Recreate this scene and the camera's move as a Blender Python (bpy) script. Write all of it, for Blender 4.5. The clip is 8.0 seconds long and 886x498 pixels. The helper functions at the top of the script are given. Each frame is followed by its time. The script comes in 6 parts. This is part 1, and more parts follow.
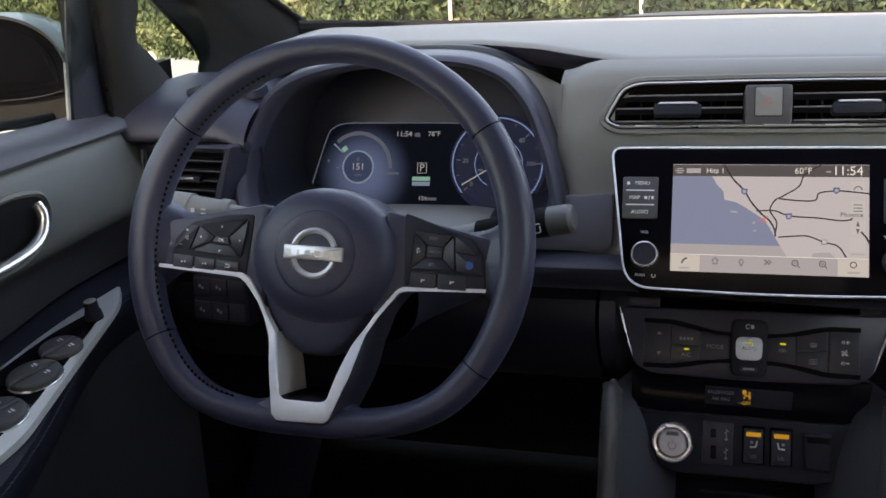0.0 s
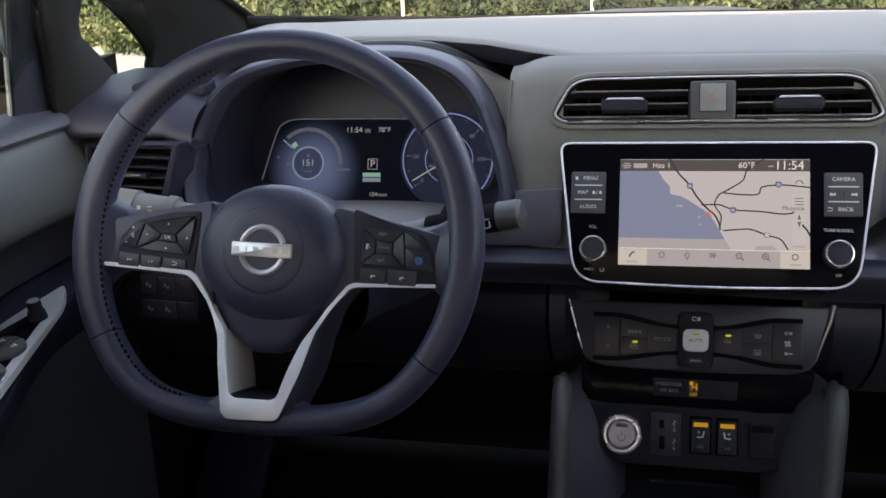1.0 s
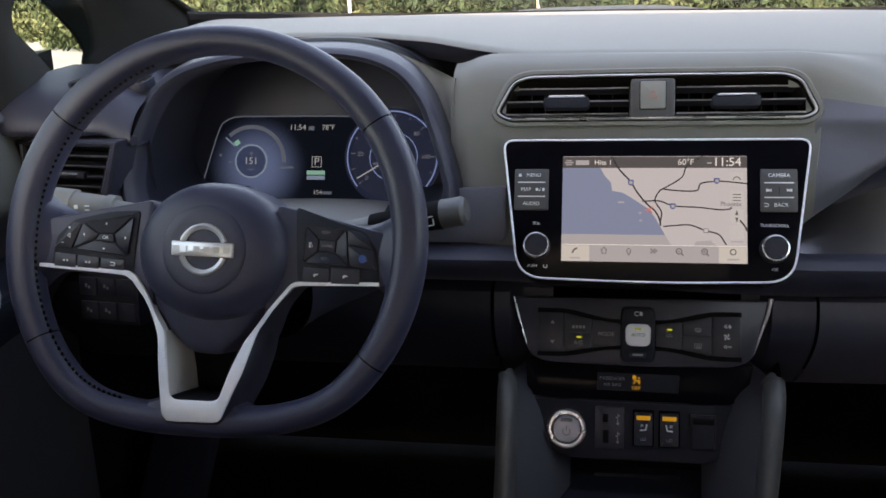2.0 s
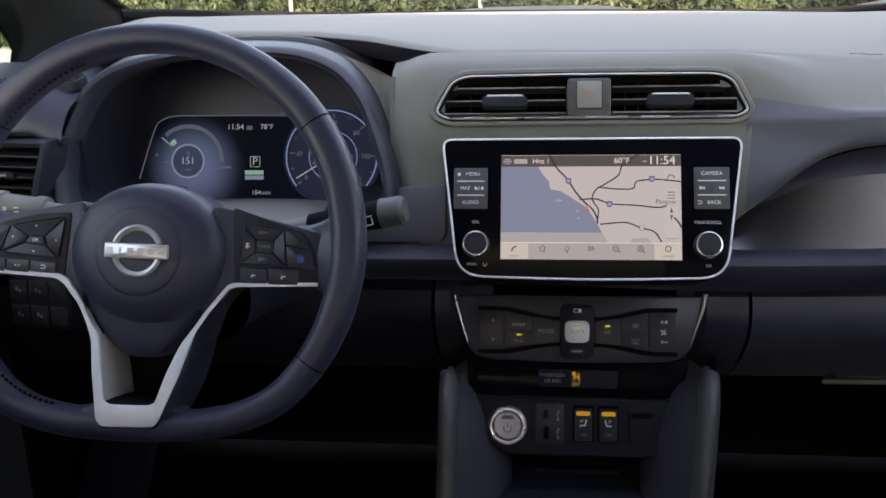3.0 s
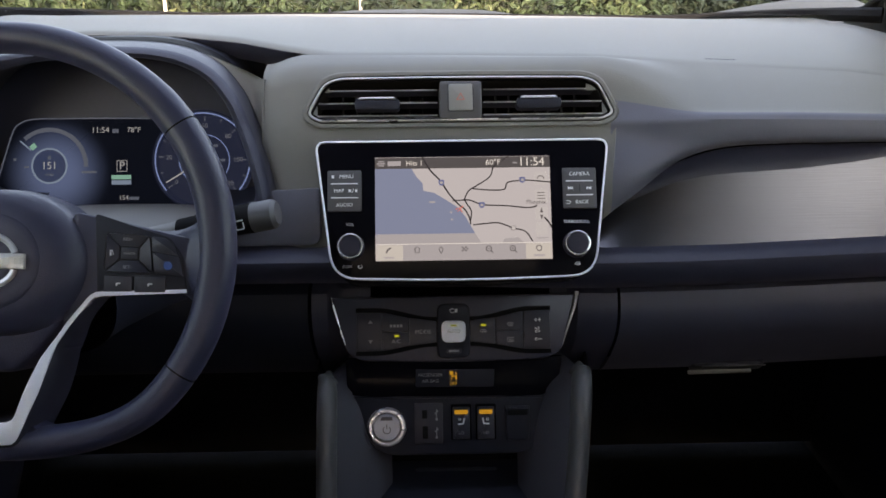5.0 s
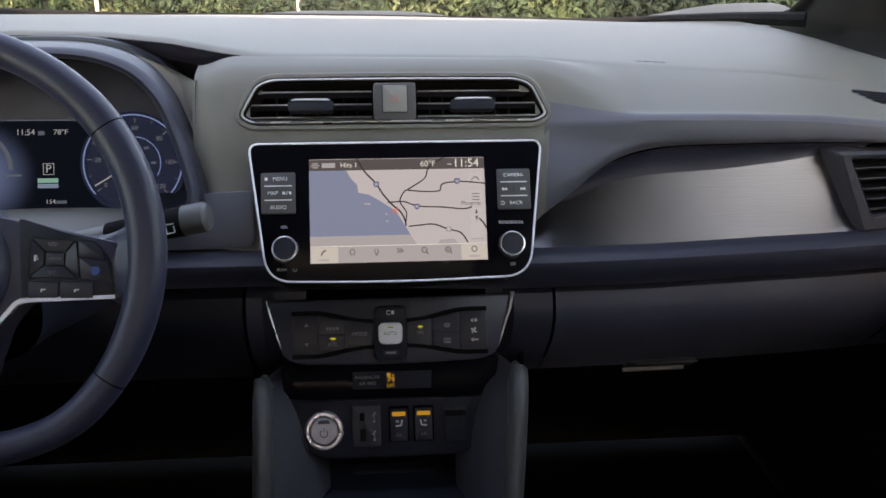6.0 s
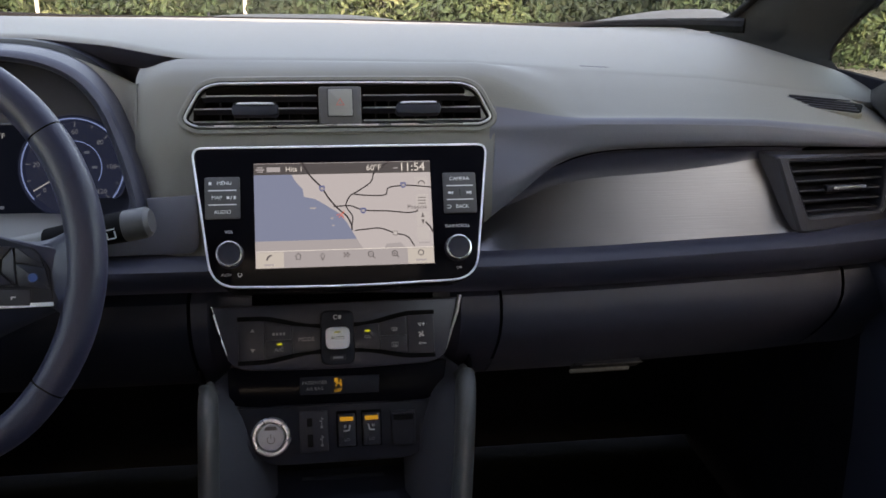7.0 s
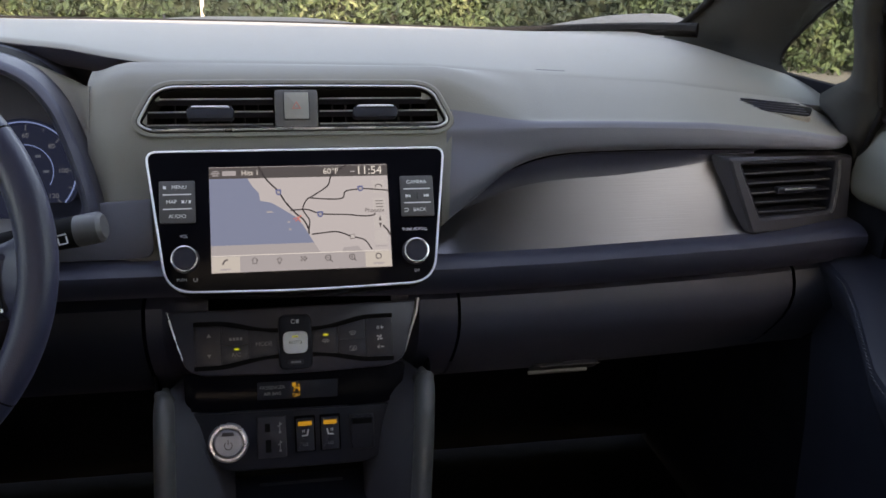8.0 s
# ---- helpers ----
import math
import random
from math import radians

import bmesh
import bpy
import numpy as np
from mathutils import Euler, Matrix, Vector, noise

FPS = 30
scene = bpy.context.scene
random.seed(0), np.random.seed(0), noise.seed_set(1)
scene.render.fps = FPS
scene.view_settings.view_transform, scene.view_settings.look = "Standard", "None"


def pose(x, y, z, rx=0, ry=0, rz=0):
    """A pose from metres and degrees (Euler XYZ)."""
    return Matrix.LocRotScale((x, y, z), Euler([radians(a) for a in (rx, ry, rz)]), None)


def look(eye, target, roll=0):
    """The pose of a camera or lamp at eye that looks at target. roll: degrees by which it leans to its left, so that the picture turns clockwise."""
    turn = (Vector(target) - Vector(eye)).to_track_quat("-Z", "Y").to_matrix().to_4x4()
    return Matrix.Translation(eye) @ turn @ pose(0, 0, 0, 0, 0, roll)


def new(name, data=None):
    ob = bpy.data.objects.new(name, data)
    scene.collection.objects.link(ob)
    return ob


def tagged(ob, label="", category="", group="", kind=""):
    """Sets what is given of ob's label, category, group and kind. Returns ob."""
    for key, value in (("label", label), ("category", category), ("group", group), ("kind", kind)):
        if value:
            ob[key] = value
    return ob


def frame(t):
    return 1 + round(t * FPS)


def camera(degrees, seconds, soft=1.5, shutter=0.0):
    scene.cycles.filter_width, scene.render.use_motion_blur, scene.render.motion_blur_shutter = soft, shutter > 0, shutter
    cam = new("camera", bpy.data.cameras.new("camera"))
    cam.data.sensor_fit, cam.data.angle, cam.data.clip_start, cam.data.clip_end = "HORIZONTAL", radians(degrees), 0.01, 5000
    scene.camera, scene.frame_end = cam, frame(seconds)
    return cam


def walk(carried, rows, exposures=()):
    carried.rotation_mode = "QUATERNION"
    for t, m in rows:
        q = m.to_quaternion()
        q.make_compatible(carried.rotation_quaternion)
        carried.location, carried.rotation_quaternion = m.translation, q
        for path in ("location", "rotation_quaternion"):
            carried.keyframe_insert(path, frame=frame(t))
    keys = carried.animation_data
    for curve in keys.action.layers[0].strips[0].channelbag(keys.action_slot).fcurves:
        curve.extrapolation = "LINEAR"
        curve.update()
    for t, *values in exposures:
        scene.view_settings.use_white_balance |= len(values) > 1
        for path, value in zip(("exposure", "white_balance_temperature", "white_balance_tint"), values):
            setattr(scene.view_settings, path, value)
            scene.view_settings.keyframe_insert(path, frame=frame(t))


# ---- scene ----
STOPS = 3.30  # exposure of the whole shot
cam = camera(52.15, 8.0, soft=1.6)
# seconds, x, y, z, yaw, pitch, roll
PATH = [
    (0, -0.0646, -0.8694, 0.3026, 16.477, -18.563, 3.665),
    (0.5, -0.0621, -0.8701, 0.3023, 14.901, -18.760, 3.380),
    (1, -0.0600, -0.8694, 0.3018, 13.478, -18.952, 3.154),
    (2.5, -0.0524, -0.8679, 0.3018, 8.258, -19.398, 2.169),
    (3, -0.0498, -0.8679, 0.3016, 6.429, -19.459, 1.836),
    (3.5, -0.0471, -0.8681, 0.3013, 4.618, -19.484, 1.511),
    (4, -0.0440, -0.8684, 0.3016, 2.668, -19.493, 1.135),
    (4.5, -0.0415, -0.8692, 0.3018, 0.763, -19.465, 0.768),
    (6, -0.0324, -0.8702, 0.3015, -5.124, -19.333, -0.301),
    (6.5, -0.0305, -0.8708, 0.3016, -6.878, -19.209, -0.657),
    (7, -0.0285, -0.8719, 0.3015, -8.431, -19.034, -0.969),
    (7.5, -0.0268, -0.8723, 0.3020, -9.869, -18.897, -1.258),
    (8, -0.0251, -0.8737, 0.3023, -11.024, -18.804, -1.444),
]
walk(cam, [(t, pose(x, y, z, 0, 0, yaw) @ pose(0, 0, 0, 90 + pitch) @ pose(0, 0, 0, 0, 0, -roll)) for t, x, y, z, yaw, pitch, roll in PATH], exposures=[(0.0, STOPS, 9900, 21), (8.0, STOPS, 9900, 21)])
GROUND = -0.95

# ---- daylight ----
sky_world = bpy.data.worlds.new("sky")
scene.world = sky_world
sky_world.use_nodes = True
wn = sky_world.node_tree.nodes
sky = wn.new("ShaderNodeTexSky")
sky.sky_type, sky.sun_disc = "NISHITA", False
SUN_EL, SUN_AZ = 33.0, 180.0  # degrees above the horizon; clockwise from straight ahead
sky.sun_elevation, sky.sun_rotation = radians(SUN_EL), radians(SUN_AZ)
wn["Background"].inputs["Strength"].default_value = 0.15
sky_world.node_tree.links.new(sky.outputs["Color"], wn["Background"].inputs["Color"])
sun = new("sun", bpy.data.lights.new("sun", "SUN"))
sun.data.energy, sun.data.angle, sun.data.color = 2.0, radians(0.5), (1.0, 0.975, 0.94)
_d = Vector((math.sin(radians(SUN_AZ)) * math.cos(radians(SUN_EL)), math.cos(radians(SUN_AZ)) * math.cos(radians(SUN_EL)), math.sin(radians(SUN_EL))))
sun.matrix_world = look(tuple(_d * 30), (0, 0, 0))


# ---- materials ----
def surface(name, colour, rough=0.5, metal=0.0, grain=0.0, bump=0.0, vary=0.12, stain=3.0, spec=0.5, streak=None, coat=0.0):
    """A painted, moulded or woven surface: fine relief of that many cells a metre, and slow stains."""
    m = bpy.data.materials.new(name)
    m.use_nodes = True
    n, l = m.node_tree.nodes, m.node_tree.links
    p = n["Principled BSDF"]
    p.inputs["Metallic"].default_value = metal
    p.inputs["Specular IOR Level"].default_value = spec
    p.inputs["Coat Weight"].default_value = coat
    p.inputs["Coat Roughness"].default_value = 0.08
    co = n.new("ShaderNodeTexCoord")
    slow = n.new("ShaderNodeTexNoise")
    slow.inputs["Scale"].default_value, slow.inputs["Detail"].default_value = stain, 5.0
    l.new(co.outputs["Object"], slow.inputs["Vector"])
    ramp = n.new("ShaderNodeMapRange")
    ramp.inputs["From Min"].default_value, ramp.inputs["From Max"].default_value = 0.3, 0.7
    ramp.inputs["To Min"].default_value, ramp.inputs["To Max"].default_value = 1 - vary, 1 + vary
    l.new(slow.outputs["Fac"], ramp.inputs["Value"])
    mix = n.new("ShaderNodeVectorMath")
    mix.operation = "SCALE"
    mix.inputs[0].default_value = colour
    l.new(ramp.outputs["Result"], mix.inputs["Scale"])
    l.new(mix.outputs["Vector"], p.inputs["Base Color"])
    rr = n.new("ShaderNodeMapRange")
    rr.inputs["From Min"].default_value, rr.inputs["From Max"].default_value = 0.3, 0.7
    rr.inputs["To Min"].default_value, rr.inputs["To Max"].default_value = max(0.02, rough - 0.06), min(1.0, rough + 0.06)
    l.new(slow.outputs["Fac"], rr.inputs["Value"])
    l.new(rr.outputs["Result"], p.inputs["Roughness"])
    if grain:
        fine = n.new("ShaderNodeTexVoronoi" if not streak else "ShaderNodeTexNoise")
        fine.inputs["Scale"].default_value = grain
        src = co.outputs["Object"]
        if streak:
            mp = n.new("ShaderNodeMapping")
            mp.inputs["Scale"].default_value = streak
            l.new(src, mp.inputs["Vector"])
            src = mp.outputs["Vector"]
        l.new(src, fine.inputs["Vector"])
        b = n.new("ShaderNodeBump")
        b.inputs["Strength"].default_value, b.inputs["Distance"].default_value = bump, 0.0004
        l.new(fine.outputs[0], b.inputs["Height"])
        l.new(b.outputs["Normal"], p.inputs["Normal"])
    return m


def glowing(name, colour, strength):
    m = bpy.data.materials.new(name)
    m.use_nodes = True
    p = m.node_tree.nodes["Principled BSDF"]
    p.inputs["Base Color"].default_value = (0.01, 0.01, 0.01, 1)
    p.inputs["Roughness"].default_value = 0.35
    p.inputs["Specular IOR Level"].default_value = 0.05
    p.inputs["Emission Color"].default_value = (colour[0] * 0.83, colour[1] * 0.98, colour[2] * 1.17, 1)
    p.inputs["Emission Strength"].default_value = strength * 2 ** -STOPS
    return m


def clear_glass(name, tint=(1, 1, 1)):
    """Thin window glass: clear, with a mirror gloss that grows at a slant."""
    m = bpy.data.materials.new(name)
    m.use_nodes = True
    n, l = m.node_tree.nodes, m.node_tree.links
    n.remove(n["Principled BSDF"])
    clear, gloss, mix = n.new("ShaderNodeBsdfTransparent"), n.new("ShaderNodeBsdfGlossy"), n.new("ShaderNodeMixShader")
    clear.inputs["Color"].default_value = (*tint, 1)
    gloss.inputs["Roughness"].default_value = 0.0
    facing, power, share = n.new("ShaderNodeLayerWeight"), n.new("ShaderNodeMath"), n.new("ShaderNodeMath")
    facing.inputs["Blend"].default_value = 0.5
    power.operation, share.operation = "POWER", "MULTIPLY_ADD"
    power.inputs[1].default_value = 5.0
    share.inputs[1].default_value, share.inputs[2].default_value = 0.4, 0.02
    l.new(facing.outputs["Facing"], power.inputs[0])
    l.new(power.outputs["Value"], share.inputs[0])
    l.new(share.outputs["Value"], mix.inputs["Fac"])
    l.new(clear.outputs["BSDF"], mix.inputs[1])
    l.new(gloss.outputs["BSDF"], mix.inputs[2])
    l.new(mix.outputs["Shader"], n["Material Output"].inputs["Surface"])
    return m


PAD = surface("soft_dash_vinyl", (0.171, 0.171, 0.162), 0.62, spec=0.2, grain=900, bump=0.35, vary=0.05)
SIDE_PAD = surface("smooth_console_vinyl", (0.085, 0.087, 0.090), 0.42, grain=900, bump=0.2, vary=0.06)
PAD_DARK = surface("dark_dash_vinyl", (0.046, 0.047, 0.062), 0.5, grain=900, bump=0.35, vary=0.08)
# darker, bluer copy of the dash vinyl with shade in its colour
PAD_SHADE = surface("shaded_dash_vinyl", (0.100, 0.107, 0.140), 0.5, grain=900, bump=0.35, vary=0.06)
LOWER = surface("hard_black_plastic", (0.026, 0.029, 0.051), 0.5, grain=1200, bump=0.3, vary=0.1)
BLACK = surface("matt_black_plastic", (0.008, 0.0105, 0.021), 0.6, grain=1000, bump=0.2, vary=0.15, spec=0.35)
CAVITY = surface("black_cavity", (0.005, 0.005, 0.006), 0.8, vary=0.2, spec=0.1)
PIANO = surface("piano_black", (0.004, 0.004, 0.006), 0.16, vary=0.3, stain=12, spec=0.03)
LEATHER = surface("black_leather", (0.029, 0.033, 0.067), 0.43, grain=900, bump=0.2, vary=0.12, spec=0.5)
LEATHER_HUB = surface("hub_vinyl", (0.028, 0.031, 0.062), 0.45, grain=1100, bump=0.35, vary=0.08)
THREAD = surface("grey_thread", (0.055, 0.057, 0.07), 0.8, vary=0.2)
EMBLEM = surface("brushed_emblem_silver", (0.62, 0.63, 0.66), 0.38, metal=0.6, vary=0.05, stain=30)
SATIN = surface("satin_silver", (0.88, 0.90, 0.97), 0.36, metal=0.05, vary=0.05, stain=20)
CUP = surface("satin_grey_cup_wall", (0.62, 0.62, 0.62), 0.42, metal=0.3, vary=0.06, stain=20)
CHROME = surface("bright_chrome", (0.85, 0.86, 0.88), 0.25, metal=0.85, vary=0.04, stain=20)
DULL_CHROME = surface("dark_chrome", (0.5, 0.51, 0.52), 0.32, metal=1.0, vary=0.05, stain=20)
GREY = surface("grey_button_plastic", (0.065, 0.065, 0.07), 0.5, vary=0.06, stain=20)
GLOVE = surface("dark_grained_plastic", (0.045, 0.050, 0.078), 0.5, grain=1200, bump=0.3, vary=0.08)
GREY_DARK = surface("dark_button_plastic", (0.017, 0.019, 0.033), 0.45, vary=0.1, stain=20)
GREY_LIGHT = surface("light_grey_plastic", (0.22, 0.22, 0.215), 0.5, vary=0.06, stain=20)
STALK_GREY = surface("stalk_grey_plastic", (0.24, 0.24, 0.23), 0.45, vary=0.06, stain=20)
DOOR = surface("door_vinyl", (0.10, 0.107, 0.102), 0.55, grain=800, bump=0.35, vary=0.06)
DOOR_LOW = surface("black_door_vinyl", (0.027, 0.0275, 0.033), 0.48, grain=800, bump=0.3, vary=0.1)
PILLAR = surface("pillar_trim_cloth", (0.016, 0.0165, 0.017), 0.85, grain=1500, bump=0.3, vary=0.08, spec=0.2)
HEADLINER = surface("grey_headliner", (0.30, 0.30, 0.295), 0.9, grain=1500, bump=0.3, vary=0.05)
CARPET = surface("black_carpet", (0.007, 0.008, 0.0115), 0.95, grain=500, bump=0.8, vary=0.3, stain=20, spec=0.04)
RUBBER = surface("black_rubber", (0.006, 0.006, 0.007), 0.8, vary=0.2, spec=0.1)
BRUSHED = surface("brushed_metal_plate", (0.60, 0.61, 0.60), 0.32, metal=0.35, grain=60, bump=0.2, vary=0.08, streak=(60, 2, 2))
WEAVE = surface("dark_woven_metal_look_trim", (0.112, 0.117, 0.136), 0.33, metal=0.92, grain=100, bump=0.4, vary=0.08, stain=3, streak=(0.12, 6, 6))
PAINT = surface("dark_blue_car_paint", (0.003, 0.004, 0.011), 0.3, vary=0.1, spec=0.2)
BONNET = surface("silver_car_paint", (0.030, 0.032, 0.035), 0.55, vary=0.04, spec=0.12)
PRINT = surface("grey_white_print", (0.78, 0.78, 0.8), 0.6, vary=0.05)
PRINT_DIM = surface("dim_grey_print", (0.26, 0.26, 0.28), 0.6, vary=0.1)
RED_PRINT = surface("faded_red_print", (0.45, 0.14, 0.12), 0.6, vary=0.1)
AMBER = glowing("amber_light", (1.0, 0.50, 0.05), 0.42)
LIME = glowing("yellow_green_light", (0.75, 0.75, 0.04), 0.7)
LETTER = glowing("lit_lettering", (0.75, 0.8, 0.86), 0.38)
GLASS = clear_glass("window_glass", (0.97, 0.99, 0.98))
PRIVACY = clear_glass("dark_privacy_glass", (0.3, 0.32, 0.32))
TINTED = clear_glass("side_window_glass", (0.80, 0.84, 0.82))


# ---- modelling tools ----
def part(name, bm, material, parent, label="", smooth=True, m=None):
    """Links a bmesh as one mesh object under a thing or a part."""
    if not isinstance(bm, bpy.types.Mesh):
        me = bpy.data.meshes.new(name)
        bmesh.ops.recalc_face_normals(bm, faces=bm.faces)
        bm.to_mesh(me)
        bm.free()
    else:
        me = bm
    if smooth:
        me.shade_smooth()
        me.set_sharp_from_angle(angle=radians(38))
    if material:
        me.materials.clear()
        me.materials.append(material)
    ob = new(name, me)
    if parent is not None:
        ob.parent = parent
    if m is not None:
        ob.matrix_basis = m
    if label:
        tagged(ob, label)
    return ob


def thing(name, m, label, category, group="", kind=""):
    ob = new(name)
    ob.empty_display_size = 0.05
    ob.matrix_basis = m
    return tagged(ob, label, category, group, kind)


def slanted(x, y, z, tilt, turn=0.0, spin=0.0):
    """A pose whose local x runs to the right, y up a face that leans back by tilt degrees, z out of it towards the seats."""
    return pose(x, y, z, 0, 0, turn) @ pose(0, 0, 0, 90 - tilt) @ pose(0, 0, 0, 0, 0, spin)


def loft(rows, close_rows=False, close_cols=False, caps=False):
    bm = bmesh.new()
    grid = [[bm.verts.new(p) for p in r] for r in rows]
    nr, nc = len(grid), len(grid[0])
    for i in range(nr if close_rows else nr - 1):
        for j in range(nc if close_cols else nc - 1):
            a, b = grid[i], grid[(i + 1) % nr]
            bm.faces.new((a[j], a[(j + 1) % nc], b[(j + 1) % nc], b[j]))
    if caps:
        bm.faces.new(grid[0])
        bm.faces.new(grid[-1])
    return bm


def rounded(pts, r, seg=5):
    """A polygon with its corners rounded; r is one radius or one for each corner."""
    out, n = [], len(pts)
    rs = r if isinstance(r, (list, tuple)) else [r] * n
    for i in range(n):
        p, a, b = Vector(pts[i]), Vector(pts[i - 1]), Vector(pts[(i + 1) % n])
        da, db = (a - p), (b - p)
        k = min(rs[i], da.length * 0.49, db.length * 0.49)
        if k < 1e-6:
            out.append((p.x, p.y))
            continue
        s, e = p + da.normalized() * k, p + db.normalized() * k
        for j in range(seg + 1):
            t = j / seg
            q = s * (1 - t) ** 2 + p * 2 * t * (1 - t) + e * t ** 2
            out.append((q.x, q.y))
    return out


def rect(cx, cy, w, h, r=0.0, seg=4):
    q = [(cx - w / 2, cy - h / 2), (cx + w / 2, cy - h / 2), (cx + w / 2, cy + h / 2), (cx - w / 2, cy + h / 2)]
    return rounded(q, r, seg) if r else q


def inset(pts, d):
    """The outline moved inwards by d (outwards: minus)."""
    n = len(pts)
    area = sum(pts[i][0] * pts[(i + 1) % n][1] - pts[(i + 1) % n][0] * pts[i][1] for i in range(n))
    sg = 1 if area > 0 else -1
    out = []
    for i in range(n):
        p, a, b = Vector(pts[i]), Vector(pts[i - 1]), Vector(pts[(i + 1) % n])
        e1, e2 = (p - a), (b - p)
        if e1.length < 1e-9 or e2.length < 1e-9:
            e1 = e2 = e1 + e2
        n1, n2 = Vector((-e1.y, e1.x)).normalized() * sg, Vector((-e2.y, e2.x)).normalized() * sg
        v = n1 + n2
        v = v / max(0.35, v.length_squared / 2) if v.length > 1e-6 else n1
        out.append((p.x + v.x * d, p.y + v.y * d))
    return out


def plate(pts, z0, z1, bevel=0.0008, steps=2, bottom=False):
    """A slab with that outline, from z0 up to z1, its upper edge rounded."""
    bm = bmesh.new()
    rings = [(0.0, z0)]
    for k in range(steps + 1):
        a = math.pi / 2 * k / steps
        rings.append((bevel * (1 - math.cos(a)), z1 - bevel * (1 - math.sin(a))))
    vs = [[bm.verts.new((x, y, z)) for x, y in (inset(pts, d) if d else pts)] for d, z in rings]
    n = len(pts)
    for a, b in zip(vs, vs[1:]):
        for i in range(n):
            bm.faces.new((a[i], a[(i + 1) % n], b[(i + 1) % n], b[i]))
    bm.faces.new(vs[-1])
    if bottom:
        bm.faces.new(vs[0][::-1])
    return bm


def rim_frame(outer, inner, z0, z1, bevel=0.001):
    """A frame between two outlines with as many points each."""
    rows = [[(x, y, z0) for x, y in outer], [(x, y, z1 - bevel) for x, y in outer], [(x, y, z1) for x, y in inset(outer, bevel)],
            [(x, y, z1) for x, y in inset(inner, -bevel)], [(x, y, z1 - bevel) for x, y in inner], [(x, y, z0) for x, y in inner]]
    return loft(rows, close_cols=True)


def sweep(path, ring, closed=False, up=(0, 0, 1), caps=True):
    """A ring of (side, up) points carried along a path."""
    P = [Vector(p) for p in path]
    rows = []
    n = len(P)
    for i, p in enumerate(P):
        a, b = (P[i - 1], P[(i + 1) % n]) if closed else (P[max(0, i - 1)], P[min(n - 1, i + 1)])
        t = (b - a).normalized()
        s = t.cross(Vector(up)).normalized()
        u = s.cross(t)
        pts = ring(i / (n if closed else n - 1)) if callable(ring) else ring
        rows.append([tuple(p + s * q[0] + u * q[1]) for q in pts])
    return loft(rows, close_rows=closed, close_cols=True, caps=caps and not closed)


def circle(r, n=16, ry=None):
    return [(r * math.cos(2 * math.pi * i / n), (ry or r) * math.sin(2 * math.pi * i / n)) for i in range(n)]


def lathe(profile, n=32):
    """A body turned round z from (radius, z) points."""
    rows = [[(r * math.cos(2 * math.pi * i / n), r * math.sin(2 * math.pi * i / n), z) for i in range(n)] for r, z in profile]
    bm = loft(rows, close_cols=True)
    bm.verts.ensure_lookup_table()
    for k in (0, len(profile) - 1):
        if profile[k][0] > 1e-5:
            bm.faces.new([bm.verts[k * n + i] for i in range(n)])
    bmesh.ops.remove_doubles(bm, verts=bm.verts, dist=1e-6)
    return bm


def stroke(pts, w, z, h=0.0003):
    """A flat line of width w along points in a plane."""
    P = [Vector(p) for p in pts]
    L, R = [], []
    for i, p in enumerate(P):
        a, b = P[max(0, i - 1)], P[min(len(P) - 1, i + 1)]
        d = (b - a).normalized()
        nrm = Vector((-d.y, d.x)) * (w / 2)
        L.append(p + nrm), R.append(p - nrm)
    rows = [[(q.x, q.y, z) for q in L], [(q.x, q.y, z + h) for q in L], [(q.x, q.y, z + h) for q in R], [(q.x, q.y, z) for q in R]]
    return loft(rows)


def arc(cx, cy, r, a0, a1, n=24):
    return [(cx + r * math.cos(radians(a0 + (a1 - a0) * i / n)), cy + r * math.sin(radians(a0 + (a1 - a0) * i / n))) for i in range(n + 1)]


def lettering(s, size, x, y, z, material, parent, name="lettering", align="CENTER", thick=0.00015, wide=1.0):
    cu = bpy.data.curves.new(name, "FONT")
    cu.body, cu.size, cu.align_x, cu.align_y, cu.extrude, cu.resolution_u = s, size, align, "CENTER", thick, 3
    ob = new(name, cu)
    bpy.context.view_layer.update()
    me = bpy.data.meshes.new_from_object(ob.evaluated_get(bpy.context.evaluated_depsgraph_get()))
    bpy.data.objects.remove(ob)
    bpy.data.curves.remove(cu)
    me.name = name
    return part(name, me, material, parent, smooth=False, m=Matrix.Translation((x, y, z)) @ Matrix.Diagonal((wide, 1, 1, 1)))


def bars(rects, z, h=0.0003):
    """Small flat bars (cx, cy, w, h) in one mesh, for a printed mark."""
    bm = bmesh.new()
    for cx, cy, w, hh in rects:
        lo = [bm.verts.new((x, y, z)) for x, y in rect(cx, cy, w, hh)]
        hi = [bm.verts.new((x, y, z + h)) for x, y in rect(cx, cy, w, hh)]
        bm.faces.new(hi)
        for i in range(4):
            bm.faces.new((lo[i], lo[(i + 1) % 4], hi[(i + 1) % 4], hi[i]))
    return bm


def lines(polys, w, z):
    """Several printed lines of width w in one thin mesh."""
    bm = bmesh.new()
    for pts in polys:
        P = [Vector(p) for p in pts]
        rows = []
        for i, p in enumerate(P):
            d = (P[min(len(P) - 1, i + 1)] - P[max(0, i - 1)]).normalized()
            o = Vector((-d.y, d.x)) * (w / 2)
            rows.append((bm.verts.new((p.x + o.x, p.y + o.y, z)), bm.verts.new((p.x - o.x, p.y - o.y, z))))
        for a, b in zip(rows, rows[1:]):
            bm.faces.new((a[0], a[1], b[1], b[0]))
    return bm


def mixed(a, b, t):
    return a + (b - a) * t


